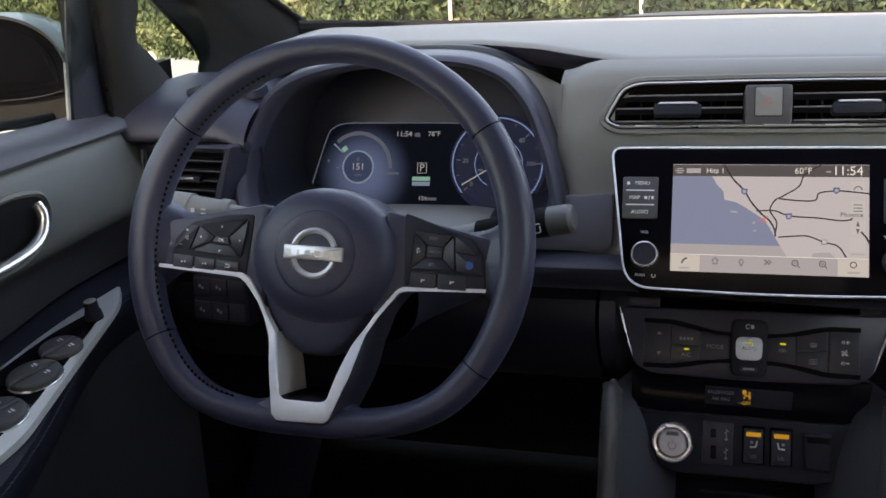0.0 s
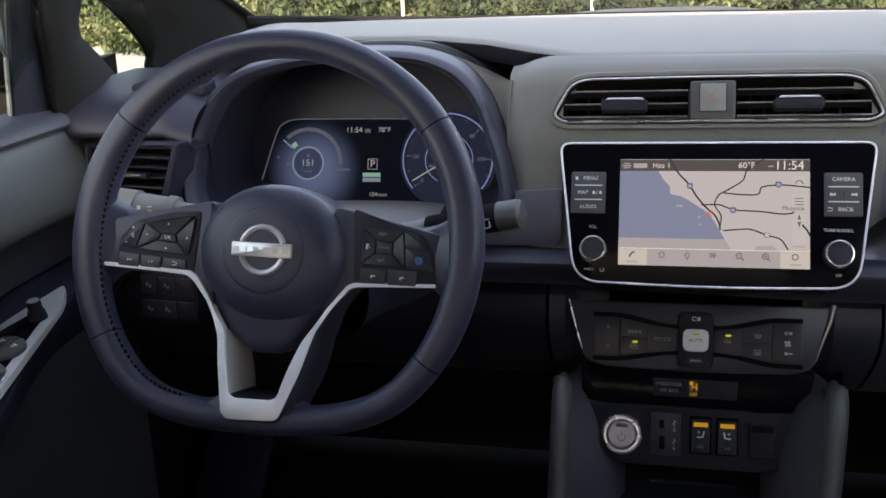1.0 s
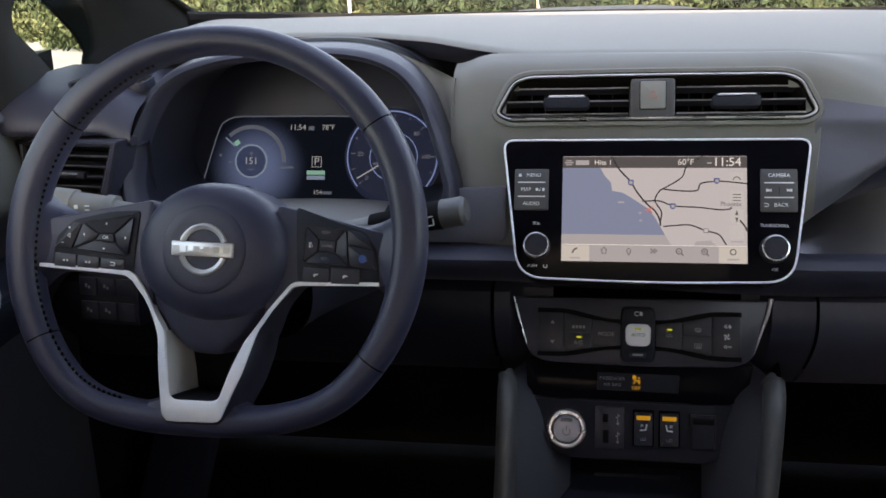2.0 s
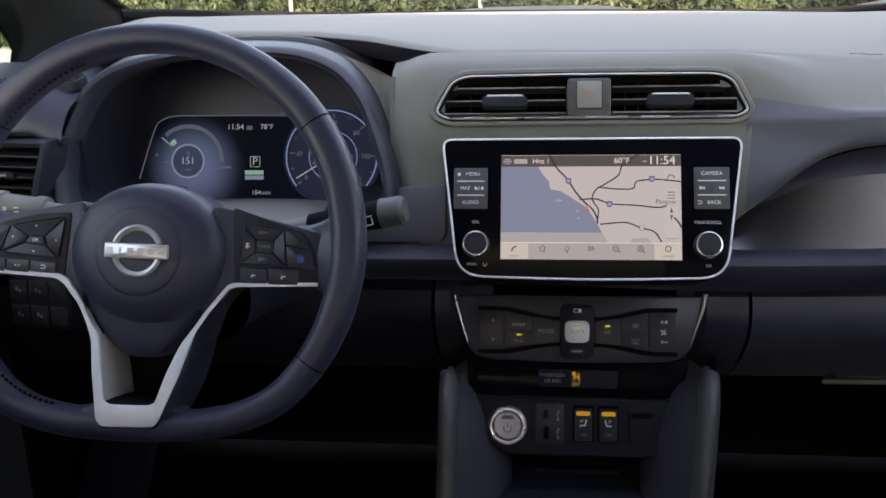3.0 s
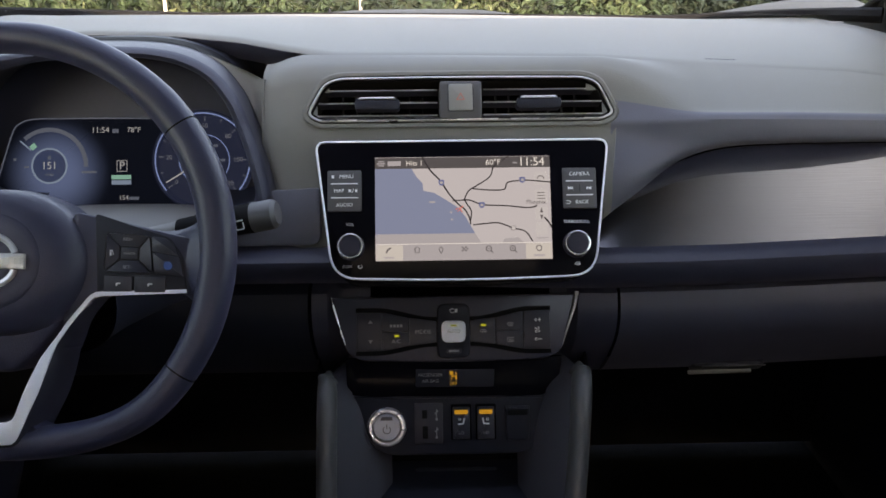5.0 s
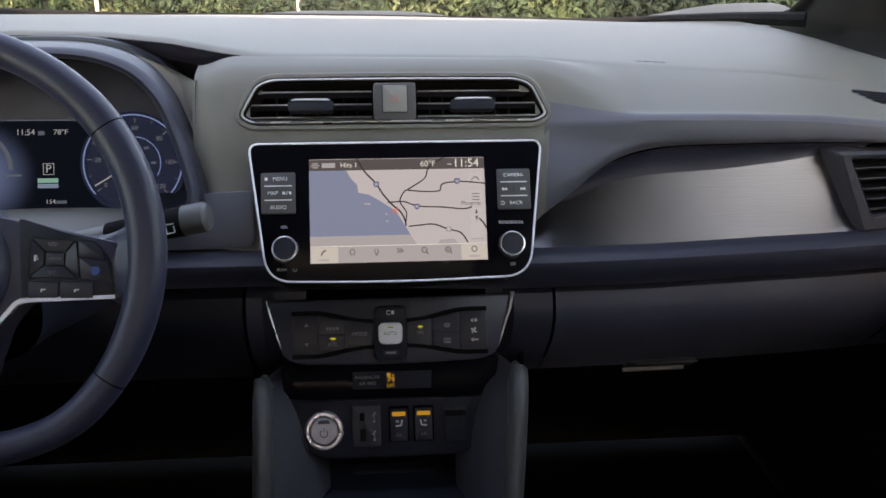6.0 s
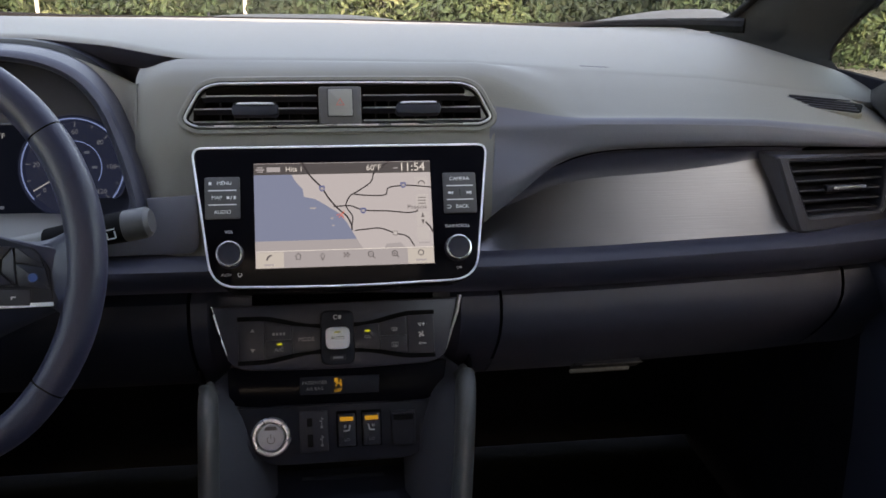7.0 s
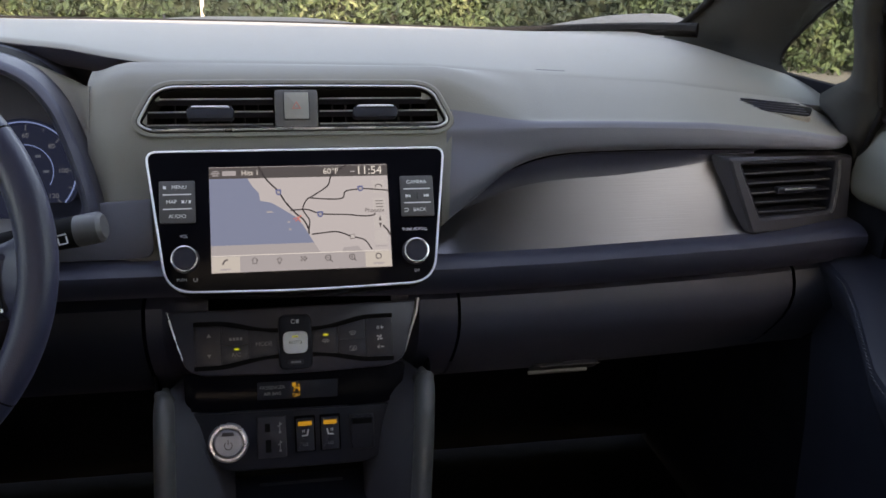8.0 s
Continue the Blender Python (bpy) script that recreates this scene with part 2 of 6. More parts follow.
def ease(a, b, x):
    t = min(1.0, max(0.0, (x - a) / (b - a)))
    return t * t * (3 - 2 * t)


def track(x, xs, vs):
    return float(np.interp(x, xs, vs))


def smooth_line(pts, n):
    """n points along a soft curve through the given 2D or 3D points."""
    P = [Vector(p) for p in pts]
    P = [2 * P[0] - P[1]] + P + [2 * P[-1] - P[-2]]
    out = []
    m = len(P) - 3
    for i in range(n):
        u = m * i / (n - 1)
        k = min(int(u), m - 1)
        t = u - k
        a, b, c, d = P[k:k + 4]
        out.append(tuple(0.5 * (2 * b + (c - a) * t + (2 * a - 5 * b + 4 * c - d) * t * t + (3 * b - a - 3 * c + d) * t ** 3)))
    return out

# ---- outside: ground, hedge, posts ----
rng = np.random.default_rng(7)
gm = surface("pale_dry_ground", (0.252, 0.268, 0.276), 0.95, grain=30, bump=0.5, vary=0.25, stain=0.6)
bm = bmesh.new()
bmesh.ops.create_grid(bm, x_segments=40, y_segments=40, size=400)
for v in bm.verts:
    v.co.z = GROUND + 0.02 * math.sin(v.co.x * 0.3) * math.cos(v.co.y * 0.21)
tagged(part("ground", bm, gm, None), "pale sunlit dry gravel ground beside the hedge", "ground", kind="structure")
# dark asphalt, added to cut the light the pale ground bounces inside
rm = surface("grey_asphalt", (0.055, 0.055, 0.056), 0.9, grain=60, bump=0.6, vary=0.25, stain=0.8)
rows = [[(x + 0.12 * math.sin(y * 0.7 + x), y, GROUND + 0.03) for x in np.linspace(-4.7, 14, 12)] for y in np.linspace(-60, 9.9, 82)]
rows2 = [[(x, y + 0.15 * math.sin(x * 0.8), GROUND + 0.03) for x in np.linspace(-60, -4.75, 24)] for y in np.linspace(-60, 3.2, 40)]
bm = loft(rows2)
tagged(part("road_left_unseen", bm, rm, None), "unseen grey asphalt added to cut ground bounce at the left", "road", kind="structure")
tagged(part("road", loft(rows), rm, None), "grey asphalt added round the car to cut ground bounce", "road", kind="structure")


def leaf_material(name, colours):
    m = bpy.data.materials.new(name)
    m.use_nodes = True
    n, l = m.node_tree.nodes, m.node_tree.links
    p = n["Principled BSDF"]
    geo = n.new("ShaderNodeNewGeometry")
    ramp = n.new("ShaderNodeValToRGB")
    e = ramp.color_ramp.elements
    e[0].color, e[1].color = (*colours[0], 1), (*colours[-1], 1)
    for k, c in enumerate(colours[1:-1]):
        q = e.new((k + 1) / (len(colours) - 1))
        q.color = (*c, 1)
    # patches of yellow-green leaves, coloured like sunlit clumps, among dark ones
    co, sp = n.new("ShaderNodeTexCoord"), n.new("ShaderNodeTexNoise")
    sp.inputs["Scale"].default_value, sp.inputs["Detail"].default_value = 1.1, 4.0
    l.new(co.outputs["Object"], sp.inputs["Vector"])
    sun_patch = n.new("ShaderNodeMapRange")
    sun_patch.inputs["From Min"].default_value, sun_patch.inputs["From Max"].default_value = 0.42, 0.66
    sun_patch.inputs["To Min"].default_value, sun_patch.inputs["To Max"].default_value = 0.0, 0.72
    l.new(sp.outputs["Fac"], sun_patch.inputs["Value"])
    # leaves turn paler towards the far end, painting in its stronger sun
    xyz, along, more = n.new("ShaderNodeSeparateXYZ"), n.new("ShaderNodeMapRange"), n.new("ShaderNodeMath")
    l.new(co.outputs["Object"], xyz.inputs["Vector"])
    along.inputs["From Min"].default_value, along.inputs["From Max"].default_value = 3.0, -9.0
    along.inputs["To Min"].default_value, along.inputs["To Max"].default_value = -0.12, 0.42
    l.new(xyz.outputs["X"], along.inputs["Value"])
    more.operation = "ADD"
    l.new(along.outputs["Result"], more.inputs[0])
    l.new(sun_patch.outputs["Result"], more.inputs[1])
    add = n.new("ShaderNodeMath")
    add.operation, add.use_clamp = "MULTIPLY_ADD", True
    add.inputs[1].default_value = 0.28
    l.new(geo.outputs["Random Per Island"], add.inputs[0])
    l.new(more.outputs["Value"], add.inputs[2])
    l.new(add.outputs["Value"], ramp.inputs["Fac"])
    l.new(ramp.outputs["Color"], p.inputs["Base Color"])
    p.inputs["Roughness"].default_value = 0.8
    p.inputs["Specular IOR Level"].default_value = 0.15
    return m


LEAVES = leaf_material("hedge_leaf", [(0.008, 0.014, 0.011), (0.013, 0.023, 0.015), (0.020, 0.035, 0.018), (0.036, 0.052, 0.026), (0.095, 0.110, 0.060)])
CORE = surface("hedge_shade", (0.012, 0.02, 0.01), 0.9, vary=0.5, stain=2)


def hedge_line(x):
    """How far ahead the hedge's face stands."""
    return 9.3 + 0.25 * math.sin(x * 0.9) + 0.18 * math.sin(x * 2.3 + 1) + (0.42 * (min(-x, 10.0) - 5) ** 1.4 if x < -5 else 0) - 0.6 * max(0.0, x - 3.5)


def hedge_top(x):
    """How high the hedge stands; raised unseen at its far end to block sky light."""
    return 2.3 + 0.3 * math.sin(x * 0.7) + 1.6 * ease_in(-x)


def ease_in(x):
    t = min(1.0, max(0.0, (x - 4.0) / 6.0))
    return t * t * (3 - 2 * t)


def leaf_cloud(n, x0, x1, z0, z1, depth, size):
    """n folded leaves as points and faces, thinning out in gaps."""
    V, Fc = [], []
    k = 0
    while k < n:
        x, z = rng.uniform(x0, x1), rng.uniform(z0, z1)
        clump = noise.noise(Vector((x * 1.6, z * 2.4, 3.0))) + 0.5 * noise.noise(Vector((x * 5, z * 5, 9.0)))
        if clump < rng.uniform(-0.75, 0.15):
            continue
        y = hedge_line(x) - 0.28 * clump + rng.uniform(-0.5, 0.5) * depth
        s = size * rng.uniform(0.6, 1.4)
        q = Euler((rng.uniform(-1.0, 1.0), rng.uniform(-1.2, 1.2), rng.uniform(0, 6.28))).to_matrix() @ Euler((radians(70), 0, 0)).to_matrix()
        b = len(V)
        for px, py, pz in ((0, -s, 0), (s * 0.45, 0, s * 0.15), (0, s, 0), (-s * 0.45, 0, s * 0.15)):
            w = q @ Vector((px, py, pz))
            V.append((x + w.x, y + w.y, z + w.z))
        Fc += [(b, b + 1, b + 2), (b, b + 2, b + 3)]
        k += 1
    return V, Fc


V, Fc = leaf_cloud(36000, -13.5, 8.5, -0.95, 0.35, 0.5, 0.045)
V2, F2 = leaf_cloud(5000, -16, 14, 0.2, 2.2, 0.7, 0.07)
Fc += [tuple(i + len(V) for i in f) for f in F2]
me = bpy.data.meshes.new("leaves")
me.from_pydata(V + V2, [], Fc)
hedge = thing("hedge", pose(0, 0, 0), "dense green leafy hedge in dappled light", "hedge", kind="stuff")
part("leaves", me, LEAVES, hedge, smooth=False)
# dark sheet behind the leaves, coloured as the shade inside the hedge
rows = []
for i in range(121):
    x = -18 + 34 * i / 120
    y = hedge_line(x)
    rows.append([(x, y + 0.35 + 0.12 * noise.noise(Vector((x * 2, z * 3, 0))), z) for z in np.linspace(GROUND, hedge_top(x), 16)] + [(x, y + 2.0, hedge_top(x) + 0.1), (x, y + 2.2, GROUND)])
part("hedge_shade_core", loft(rows), CORE, hedge)
for k, (x, y, h) in enumerate([(-7.9, 11.4, 0.14), (-7.25, 11.2, 0.13), (-6.7, 11.0, 0.16), (-2.66, 8.75, 0.75), (-0.67, 8.85, 0.68)]):
    pale = k > 2
    bm = loft([[(r * math.cos(a), r * math.sin(a), z) for a in np.linspace(0, 6.28, 9)[:-1]] for r, z in ((0.020, 0), (0.019, h - 0.02), (0.013, h))], close_cols=True, caps=True)
    post = part("fence_post", bm, surface("weathered_pale_post", (0.3, 0.29, 0.26), 0.8, vary=0.2, stain=9), None, m=pose(x, y, GROUND))
    tagged(post, "short pale weathered post by the hedge", "post", "posts by the hedge")

# ---- the car's shell round the seats ----
XC = -0.035  # middle between the doors
XS = -0.0085  # middle of the centre stack


def far_edge(x):
    """The foot of the windscreen: how far ahead, and how high."""
    return 0.56 - 0.17 * min(1.3, abs(x - XC) / 0.62) ** 2.6, track(x, [-0.7, -0.55, -0.35, 0.0, 0.1, 0.34, 0.585, 0.66], [0.199, 0.191, 0.1835, 0.1785, 0.1765, 0.1735, 0.176, 0.178])


def pad_edge(x):
    """The far edge of the dashboard's top, which drops away under the pillars."""
    y, z = far_edge(x)
    return y, track(x, [-0.70, -0.68, -0.66, -0.64, -0.62, -0.60, -0.55, -0.35, 0.0, 0.1, 0.34, 0.54, 0.56, 0.58, 0.60, 0.62, 0.64, 0.66, 0.69], [0.170, 0.1758, 0.1823, 0.1884, 0.1934, 0.1950, 0.191, 0.1835, 0.1785, 0.1765, 0.1735, 0.1757, 0.1729, 0.1683, 0.1633, 0.1573, 0.1513, 0.1452, 0.136])


def border_rise(x):
    """How far the black border climbs towards the pillars."""
    return (0.004 if x < XC else 0.013) * ease(0.3, 0.62, abs(x - XC))


def slab(name, pts, thick, material, parent=None, label="", category="", kind="structure"):
    """A flat panel through its corners, thickened along its normal."""
    P = [Vector(p) for p in pts]
    n = (P[1] - P[0]).cross(P[2] - P[0]).normalized() * thick
    bm = bmesh.new()
    a = [bm.verts.new(p) for p in P]
    b = [bm.verts.new(p + n) for p in P]
    bm.faces.new(a[::-1]), bm.faces.new(b)
    for i in range(len(P)):
        bm.faces.new((a[i], a[(i + 1) % len(P)], b[(i + 1) % len(P)], b[i]))
    ob = part(name, bm, material, parent)
    return tagged(ob, label, category, kind=kind) if parent is None else ob


ROOF = 0.60
# unseen roof, made wider than the windows to keep sun off the posts
slab("ceiling", [(XC - 0.76, -0.18, ROOF), (XC + 0.76, -0.18, ROOF), (XC + 0.76, -2.32, ROOF + 0.02), (XC - 0.76, -2.32, ROOF + 0.02)][::-1], 0.03, HEADLINER, label="pale grey cloth roof lining of the car, unseen and widened to block sun", category="ceiling")
for nm, q in (("wall_rear", [(XC - 0.78, -2.3, -0.6), (XC + 0.78, -2.3, -0.6), (XC + 0.70, -2.3, 0.36), (XC - 0.70, -2.3, 0.36)]),
              ("wall_rear_left", [(XC - 0.70, -2.3, 0.36), (XC - 0.56, -2.3, 0.36), (XC - 0.52, -2.3, ROOF - 0.03), (XC - 0.58, -2.3, ROOF + 0.05)]),
              ("wall_rear_right", [(XC + 0.56, -2.3, 0.36), (XC + 0.70, -2.3, 0.36), (XC + 0.58, -2.3, ROOF + 0.05), (XC + 0.52, -2.3, ROOF - 0.03)])):
    slab(nm, q, 0.04, PAD_DARK, label="dark rear wall of the cabin", category="wall")
# unseen rear opening, added so light from behind reaches wheel and dash
slab("window_rear_unseen", [(XC - 0.56, -2.31, 0.36), (XC + 0.56, -2.31, 0.36), (XC + 0.52, -2.31, ROOF - 0.03), (XC - 0.52, -2.31, ROOF - 0.03)], 0.004, PRIVACY, label="unseen dark rear window added to light the cabin from behind", category="window").visible_shadow = False
slab("floor", [(XC - 0.78, -2.3, -0.62), (XC + 0.78, -2.3, -0.62), (XC + 0.78, 0.75, -0.62), (XC - 0.78, 0.75, -0.62)][::-1], 0.03, CARPET, label="black carpeted cabin floor", category="floor")
slab("wall_front", [(XC - 0.76, 0.62, -0.6), (XC + 0.76, 0.62, -0.6), (XC + 0.76, 0.50, 0.15), (XC - 0.76, 0.50, 0.15)], 0.03, CARPET, label="black carpeted bulkhead under the dashboard", category="wall")

# unseen partition, added to keep rear light off the lower dash
slab("wall_light_stop", [(XC - 0.70, -1.10, -0.6), (XC + 0.70, -1.10, -0.6), (XC + 0.70, -1.14, 0.14), (XC - 0.70, -1.14, 0.14)], 0.05, PILLAR, label="unseen dark partition added to block low light from behind", category="wall")
for side in (-1, 1):
    a, b = XC + side * 0.735, XC + side * 0.60
    # unseen side walls and panes, placed to set how much rear light enters
    for y0, y1, nm in ((-0.66, -0.98, "post"), (-1.75, -2.3, "quarter")):
        q = [(a, y0, 0.12), (a, y1, 0.12), (b, y1, ROOF), (b, y0 - 0.05, ROOF)]
        slab(f"wall_{nm}_" + ("left" if side < 0 else "right"), q, 0.03, PILLAR, label="unseen dark side lining placed to limit light from behind", category="wall")
    pane = slab("window_1" if side < 0 else "window_2", [(a, -0.97, 0.12), (a, -1.77, 0.12), (b, -1.77, ROOF), (b, -1.0, ROOF)], 0.004, PRIVACY, label="unseen dark rear side window added for cabin light", category="window")
    pane.visible_shadow = False
    q = [(a, -1.45, -0.62), (a, -2.3, -0.62), (a, -2.3, 0.125), (a, -1.45, 0.125)]
    slab("wall_lower_left" if side < 0 else "wall_lower_right", q, 0.03, PILLAR, label="dark lower lining of the cabin side", category="wall")

# windscreen
rows = []
for i in range(25):
    x = XC + 0.70 * (i / 12 - 1)
    y, z = far_edge(x)
    yt = -0.16 - 0.10 * abs(i / 12 - 1) ** 2
    rows.append([(mixed(x, XC + (x - XC) * 0.82, t), mixed(y + 0.035, yt, t), mixed(z - 0.012, ROOF, t) + 0.05 * math.sin(math.pi * t)) for t in np.linspace(0, 1, 9)])
bm = loft(rows)
bmesh.ops.solidify(bm, geom=bm.faces[:], thickness=0.004)
ws = part("windscreen", bm, GLASS, None)
ws.visible_shadow = False
tagged(ws, "clear curved car windscreen", "windscreen", kind="structure")
seal = thing("windscreen_seal", pose(0, 0, 0), "black rubber and painted border at the foot of the windscreen", "trim", kind="structure")
path = [(x, far_edge(x)[0] + 0.028, far_edge(x)[1] - 0.004 + border_rise(x)) for x in np.linspace(XC - 0.615, XC + 0.635, 41)]
part("border", sweep(path, lambda u: circle(0.004 + 0.007 * abs(2 * u - 1) ** 3, 8)), RUBBER, seal)


def pillar(side):
    """A windscreen pillar, its lining and the small fixed window behind it."""
    def at(d, y, z):
        return (XC + side * d, y, z)
    p = thing("pillar_left" if side < 0 else "pillar_right", pose(0, 0, 0), "dark cloth-lined windscreen pillar", "pillar", kind="structure")
    rows = []
    for t in np.linspace(0, 1, 48):
        # edge at the windscreen, crown towards the seats, edge at the small window
        off = 0.0 if side < 0 else -0.010
        z = mixed(0.13, 0.60, t)
        if side < 0:
            a = Vector(at(track(z, [0.13, 0.197, 0.24, 0.27, 0.60], [0.620, 0.640, 0.652, 0.645, 0.50]), track(z, [0.13, 0.197, 0.24, 0.60], [0.60, 0.50, 0.415, -0.14]), z))
            b_y = track(z, [0.13, 0.153, 0.164, 0.1765, 0.203, 0.231, 0.257, 0.60], [0.285, 0.301, 0.306, 0.303, 0.2796, 0.244, 0.2104, -0.36])
        else:
            a = Vector(at(track(z, [0.13, 0.19, 0.24, 0.60], [0.635, 0.640, 0.642, 0.50]), track(z, [0.13, 0.18, 0.19, 0.212, 0.23, 0.60], [0.58, 0.506, 0.467, 0.423, 0.391, -0.16]), z))
            b_y = track(z, [0.13, 0.138, 0.1495, 0.165, 0.1845, 0.2175, 0.244, 0.60], [0.262, 0.268, 0.297, 0.298, 0.280, 0.235, 0.192, -0.36])
        b = Vector(at(track(z, [0.13, 0.258, 0.60], [0.722, 0.722, 0.60]) + off * (1 - t), b_y, z))
        c = (a + b) / 2 + Vector(at(0, 0, 0)) * 0 + Vector((-side * 0.008, -0.012, 0.004))
        o = (a + b) / 2 + Vector((side * 0.03, 0.03, 0.01))
        ring = []
        for q0, q1, q2 in ((a, c, b), (b, o, a)):
            for u in np.linspace(0, 1, 7)[:-1]:
                ring.append(tuple(q0 * (1 - u) ** 2 + (q1 * 2 - (q0 + q2) / 2) * 2 * u * (1 - u) + q2 * u ** 2))
        rows.append(ring)
    part("lining", loft(rows, close_cols=True, caps=True), PILLAR, p)
    edge = [Vector(r[0]) + Vector((-side * 0.003, -0.004, 0)) for r in rows[5:33]]
    part("border", sweep(edge, circle(0.0055, 10)), RUBBER, p)
    part("window_seal", sweep([Vector(r[6]) + Vector((-side * 0.002, -0.002, 0)) for r in rows[2:33]], circle(0.0028, 8)), RUBBER, p)
    # post between the small window and the door, flaring into the end of the dashboard
    if side < 0:
        near = [(0.0705, 0.083), (0.062, 0.092), (0.053, 0.105), (0.0505, 0.1146), (0.051, 0.126), (0.0518, 0.138), (0.051, 0.155), (0.0507, 0.1714), (0.0512, 0.200), (0.0517, 0.2294), (0.0524, 0.2671), (0.030, 0.34), (-0.065, 0.43), (-0.27, 0.60)]
        far = [(0.100, 0.072), (0.125, 0.101), (0.155, 0.112), (0.178, 0.1186), (0.199, 0.139), (0.204, 0.1528), (0.180, 0.1784), (0.161, 0.195), (0.1423, 0.2121), (0.145, 0.234), (0.1565, 0.2603), (0.130, 0.34), (0.030, 0.43), (-0.18, 0.60)]
    else:
        near = [(0.0877, 0.0585), (0.0713, 0.0796), (0.062, 0.100), (0.0528, 0.1268), (0.055, 0.138), (0.057, 0.146), (0.060, 0.155), (0.0674, 0.189), (0.078, 0.235), (0.040, 0.33), (-0.060, 0.42), (-0.27, 0.59)]
        far = [(0.100, 0.060), (0.1193, 0.0864), (0.161, 0.106), (0.2018, 0.1158), (0.159, 0.143), (0.138, 0.1531), (0.1307, 0.1678), (0.1384, 0.2074), (0.1494, 0.2465), (0.120, 0.34), (0.020, 0.43), (-0.19, 0.59)]
    rows, line = [], []
    for (y0, z0), (y1, z1) in zip(smooth_line(near, 46), smooth_line(far, 46)):
        d = 0.697 - 0.10 * ease(0.26, 0.60, z0)
        bulge = 0.024 * min(1.0, (y1 - y0) / 0.08)
        a, b = Vector(at(d, y0, z0)), Vector(at(d + 0.012, y1, z1))
        c = a * 0.55 + b * 0.45 + Vector((-side * bulge, -0.012, 0))
        rows.append([tuple(a * (1 - u) ** 2 + (c * 2 - (a + b) / 2) * 2 * u * (1 - u) + b * u * u) for u in np.linspace(0, 1, 13)] + [at(d + 0.05, y1, z1), at(d + 0.05, y0, z0)])
        line.append(at(d + 0.001, y0 - 0.002, z0))
    part("post_lining", loft(rows, close_cols=True, caps=True), PILLAR, p)
    part("post_seal", sweep(line, circle(0.0035, 8)), RUBBER, p)
    q = slab("small_window", [at(0.735, 0.05, 0.10), at(0.735, 0.55, 0.10), at(0.60, -0.10, 0.60), at(0.60, -0.34, 0.60)], 0.003, TINTED, p)
    q.visible_shadow = False
    return p


pillar(-1)
pillar(1)


def door(side, name, label):
    """Door lining with its belt pad, armrest, window and frame."""
    d = thing(name, pose(0, 0, 0), label, "car door", kind="structure")

    off = 0.032 if side > 0 else 0.010

    def at(a, y, z):
        return (XC + side * (a + off), y, z)
    ys = np.linspace(0.075, -1.5, 46)

    def arm_edge(y):
        if side > 0:
            return track(y, [-0.9, -0.5, -0.21, -0.13, -0.025, 0.05], [0.44, 0.45, 0.512, 0.552, 0.603, 0.625])
        return mixed(0.548, 0.645, ease(-0.42, -0.02, y)) - off

    def row(y):
        k = 0.12 * max(-0.35, min(0.0, y + 0.08))
        front = ease(-0.14, 0.06, y)
        return k, front
    rows = []
    for y in ys:
        k, f = row(y)
        rise = 0.03 * ease(0.0, -0.5, y)
        rows.append([at(0.735, y, 0.132 + rise), at(0.722, y, 0.141 + rise), at(0.700, y, 0.139 + rise * 0.9), at(0.684, y, 0.133 + rise * 0.6), at(0.674, y, 0.1255 + rise * 0.3), at(0.6715, y, 0.1205), at(0.6735, y, 0.1165), at(0.682, y, 0.1155)])
    part("belt_pad", loft(rows), PAD_DARK, d, "slate-blue padded top of the door")
    rows = []
    for y in ys:
        k, f = row(y)
        rows.append([at(0.682, y, 0.1175), at(0.677, y, 0.112), at(0.672, y, 0.100), at(0.664, y, 0.075), at(0.660, y, 0.052), at(0.6605, y, 0.036), at(0.664, y, 0.026 + k * 0.1), at(0.672, y, 0.019 + k * 0.2), at(0.684, y, 0.011 + k * 0.4), at(0.692, y, -0.008 + k * 0.7), at(0.694, y, -0.037 + k)])
    part("upper_lining", loft([r[:8] for r in rows]), DOOR, d)
    # the lining's undercut, with its shade put into a black vinyl
    part("shaded_lining", loft([r[7:] for r in rows]), DOOR_LOW, d, "lower part of the door lining, coloured black for its shade")
    rows, low = [], []
    for y in ys:
        k, f = row(y)
        inner = arm_edge(y)
        z = -0.037 + k - 0.004
        rows.append([at(0.70, y, z), at(inner + 0.03, y, z), at(inner + 0.012, y, z - 0.002), at(inner + 0.003, y, z - 0.008), at(inner, y, z - 0.018), at(inner + 0.004, y, z - 0.032), at(inner + 0.02, y, z - 0.06), at(inner + 0.03, y, z - 0.075)])
        low.append([at(inner + 0.029, y, z - 0.074), at(mixed(inner, 0.66, 0.5), y, z - 0.12), at(0.655, y, z - 0.25), at(0.665, y, -0.55)])
    part("armrest", loft(rows), BLACK, d, "black soft armrest with a stitched edge")
    part("lower_lining", loft(low), DOOR_LOW if side < 0 else BLACK, d)
    st = bmesh.new()
    for i in range(110):
        y = 0.0 - 0.0065 * i
        k, f = row(y)
        inner = arm_edge(y)
        q = at(inner + 0.0009, y, -0.041 + k - 0.0130)
        m = Matrix.Translation(q) @ Matrix.Diagonal((0.0010, 0.0042, 0.0010, 1))
        bmesh.ops.create_cube(st, size=1, matrix=m)
    tagged(part("stitching", st, THREAD, d), kind="stuff")
    bm = loft([[at(0.70, y, z) for z in (-0.55, 0.13)] for y in (0.12, -1.5)])
    bmesh.ops.solidify(bm, geom=bm.faces[:], thickness=0.02)
    part("door_skin", bm, LOWER, d)
    pane = slab("door_window", [at(0.728, 0.10, 0.12), at(0.728, -0.70, 0.14), at(0.60, -0.75, 0.60), at(0.60, -0.20, 0.60)], 0.004, TINTED, d)
    pane.visible_shadow = False
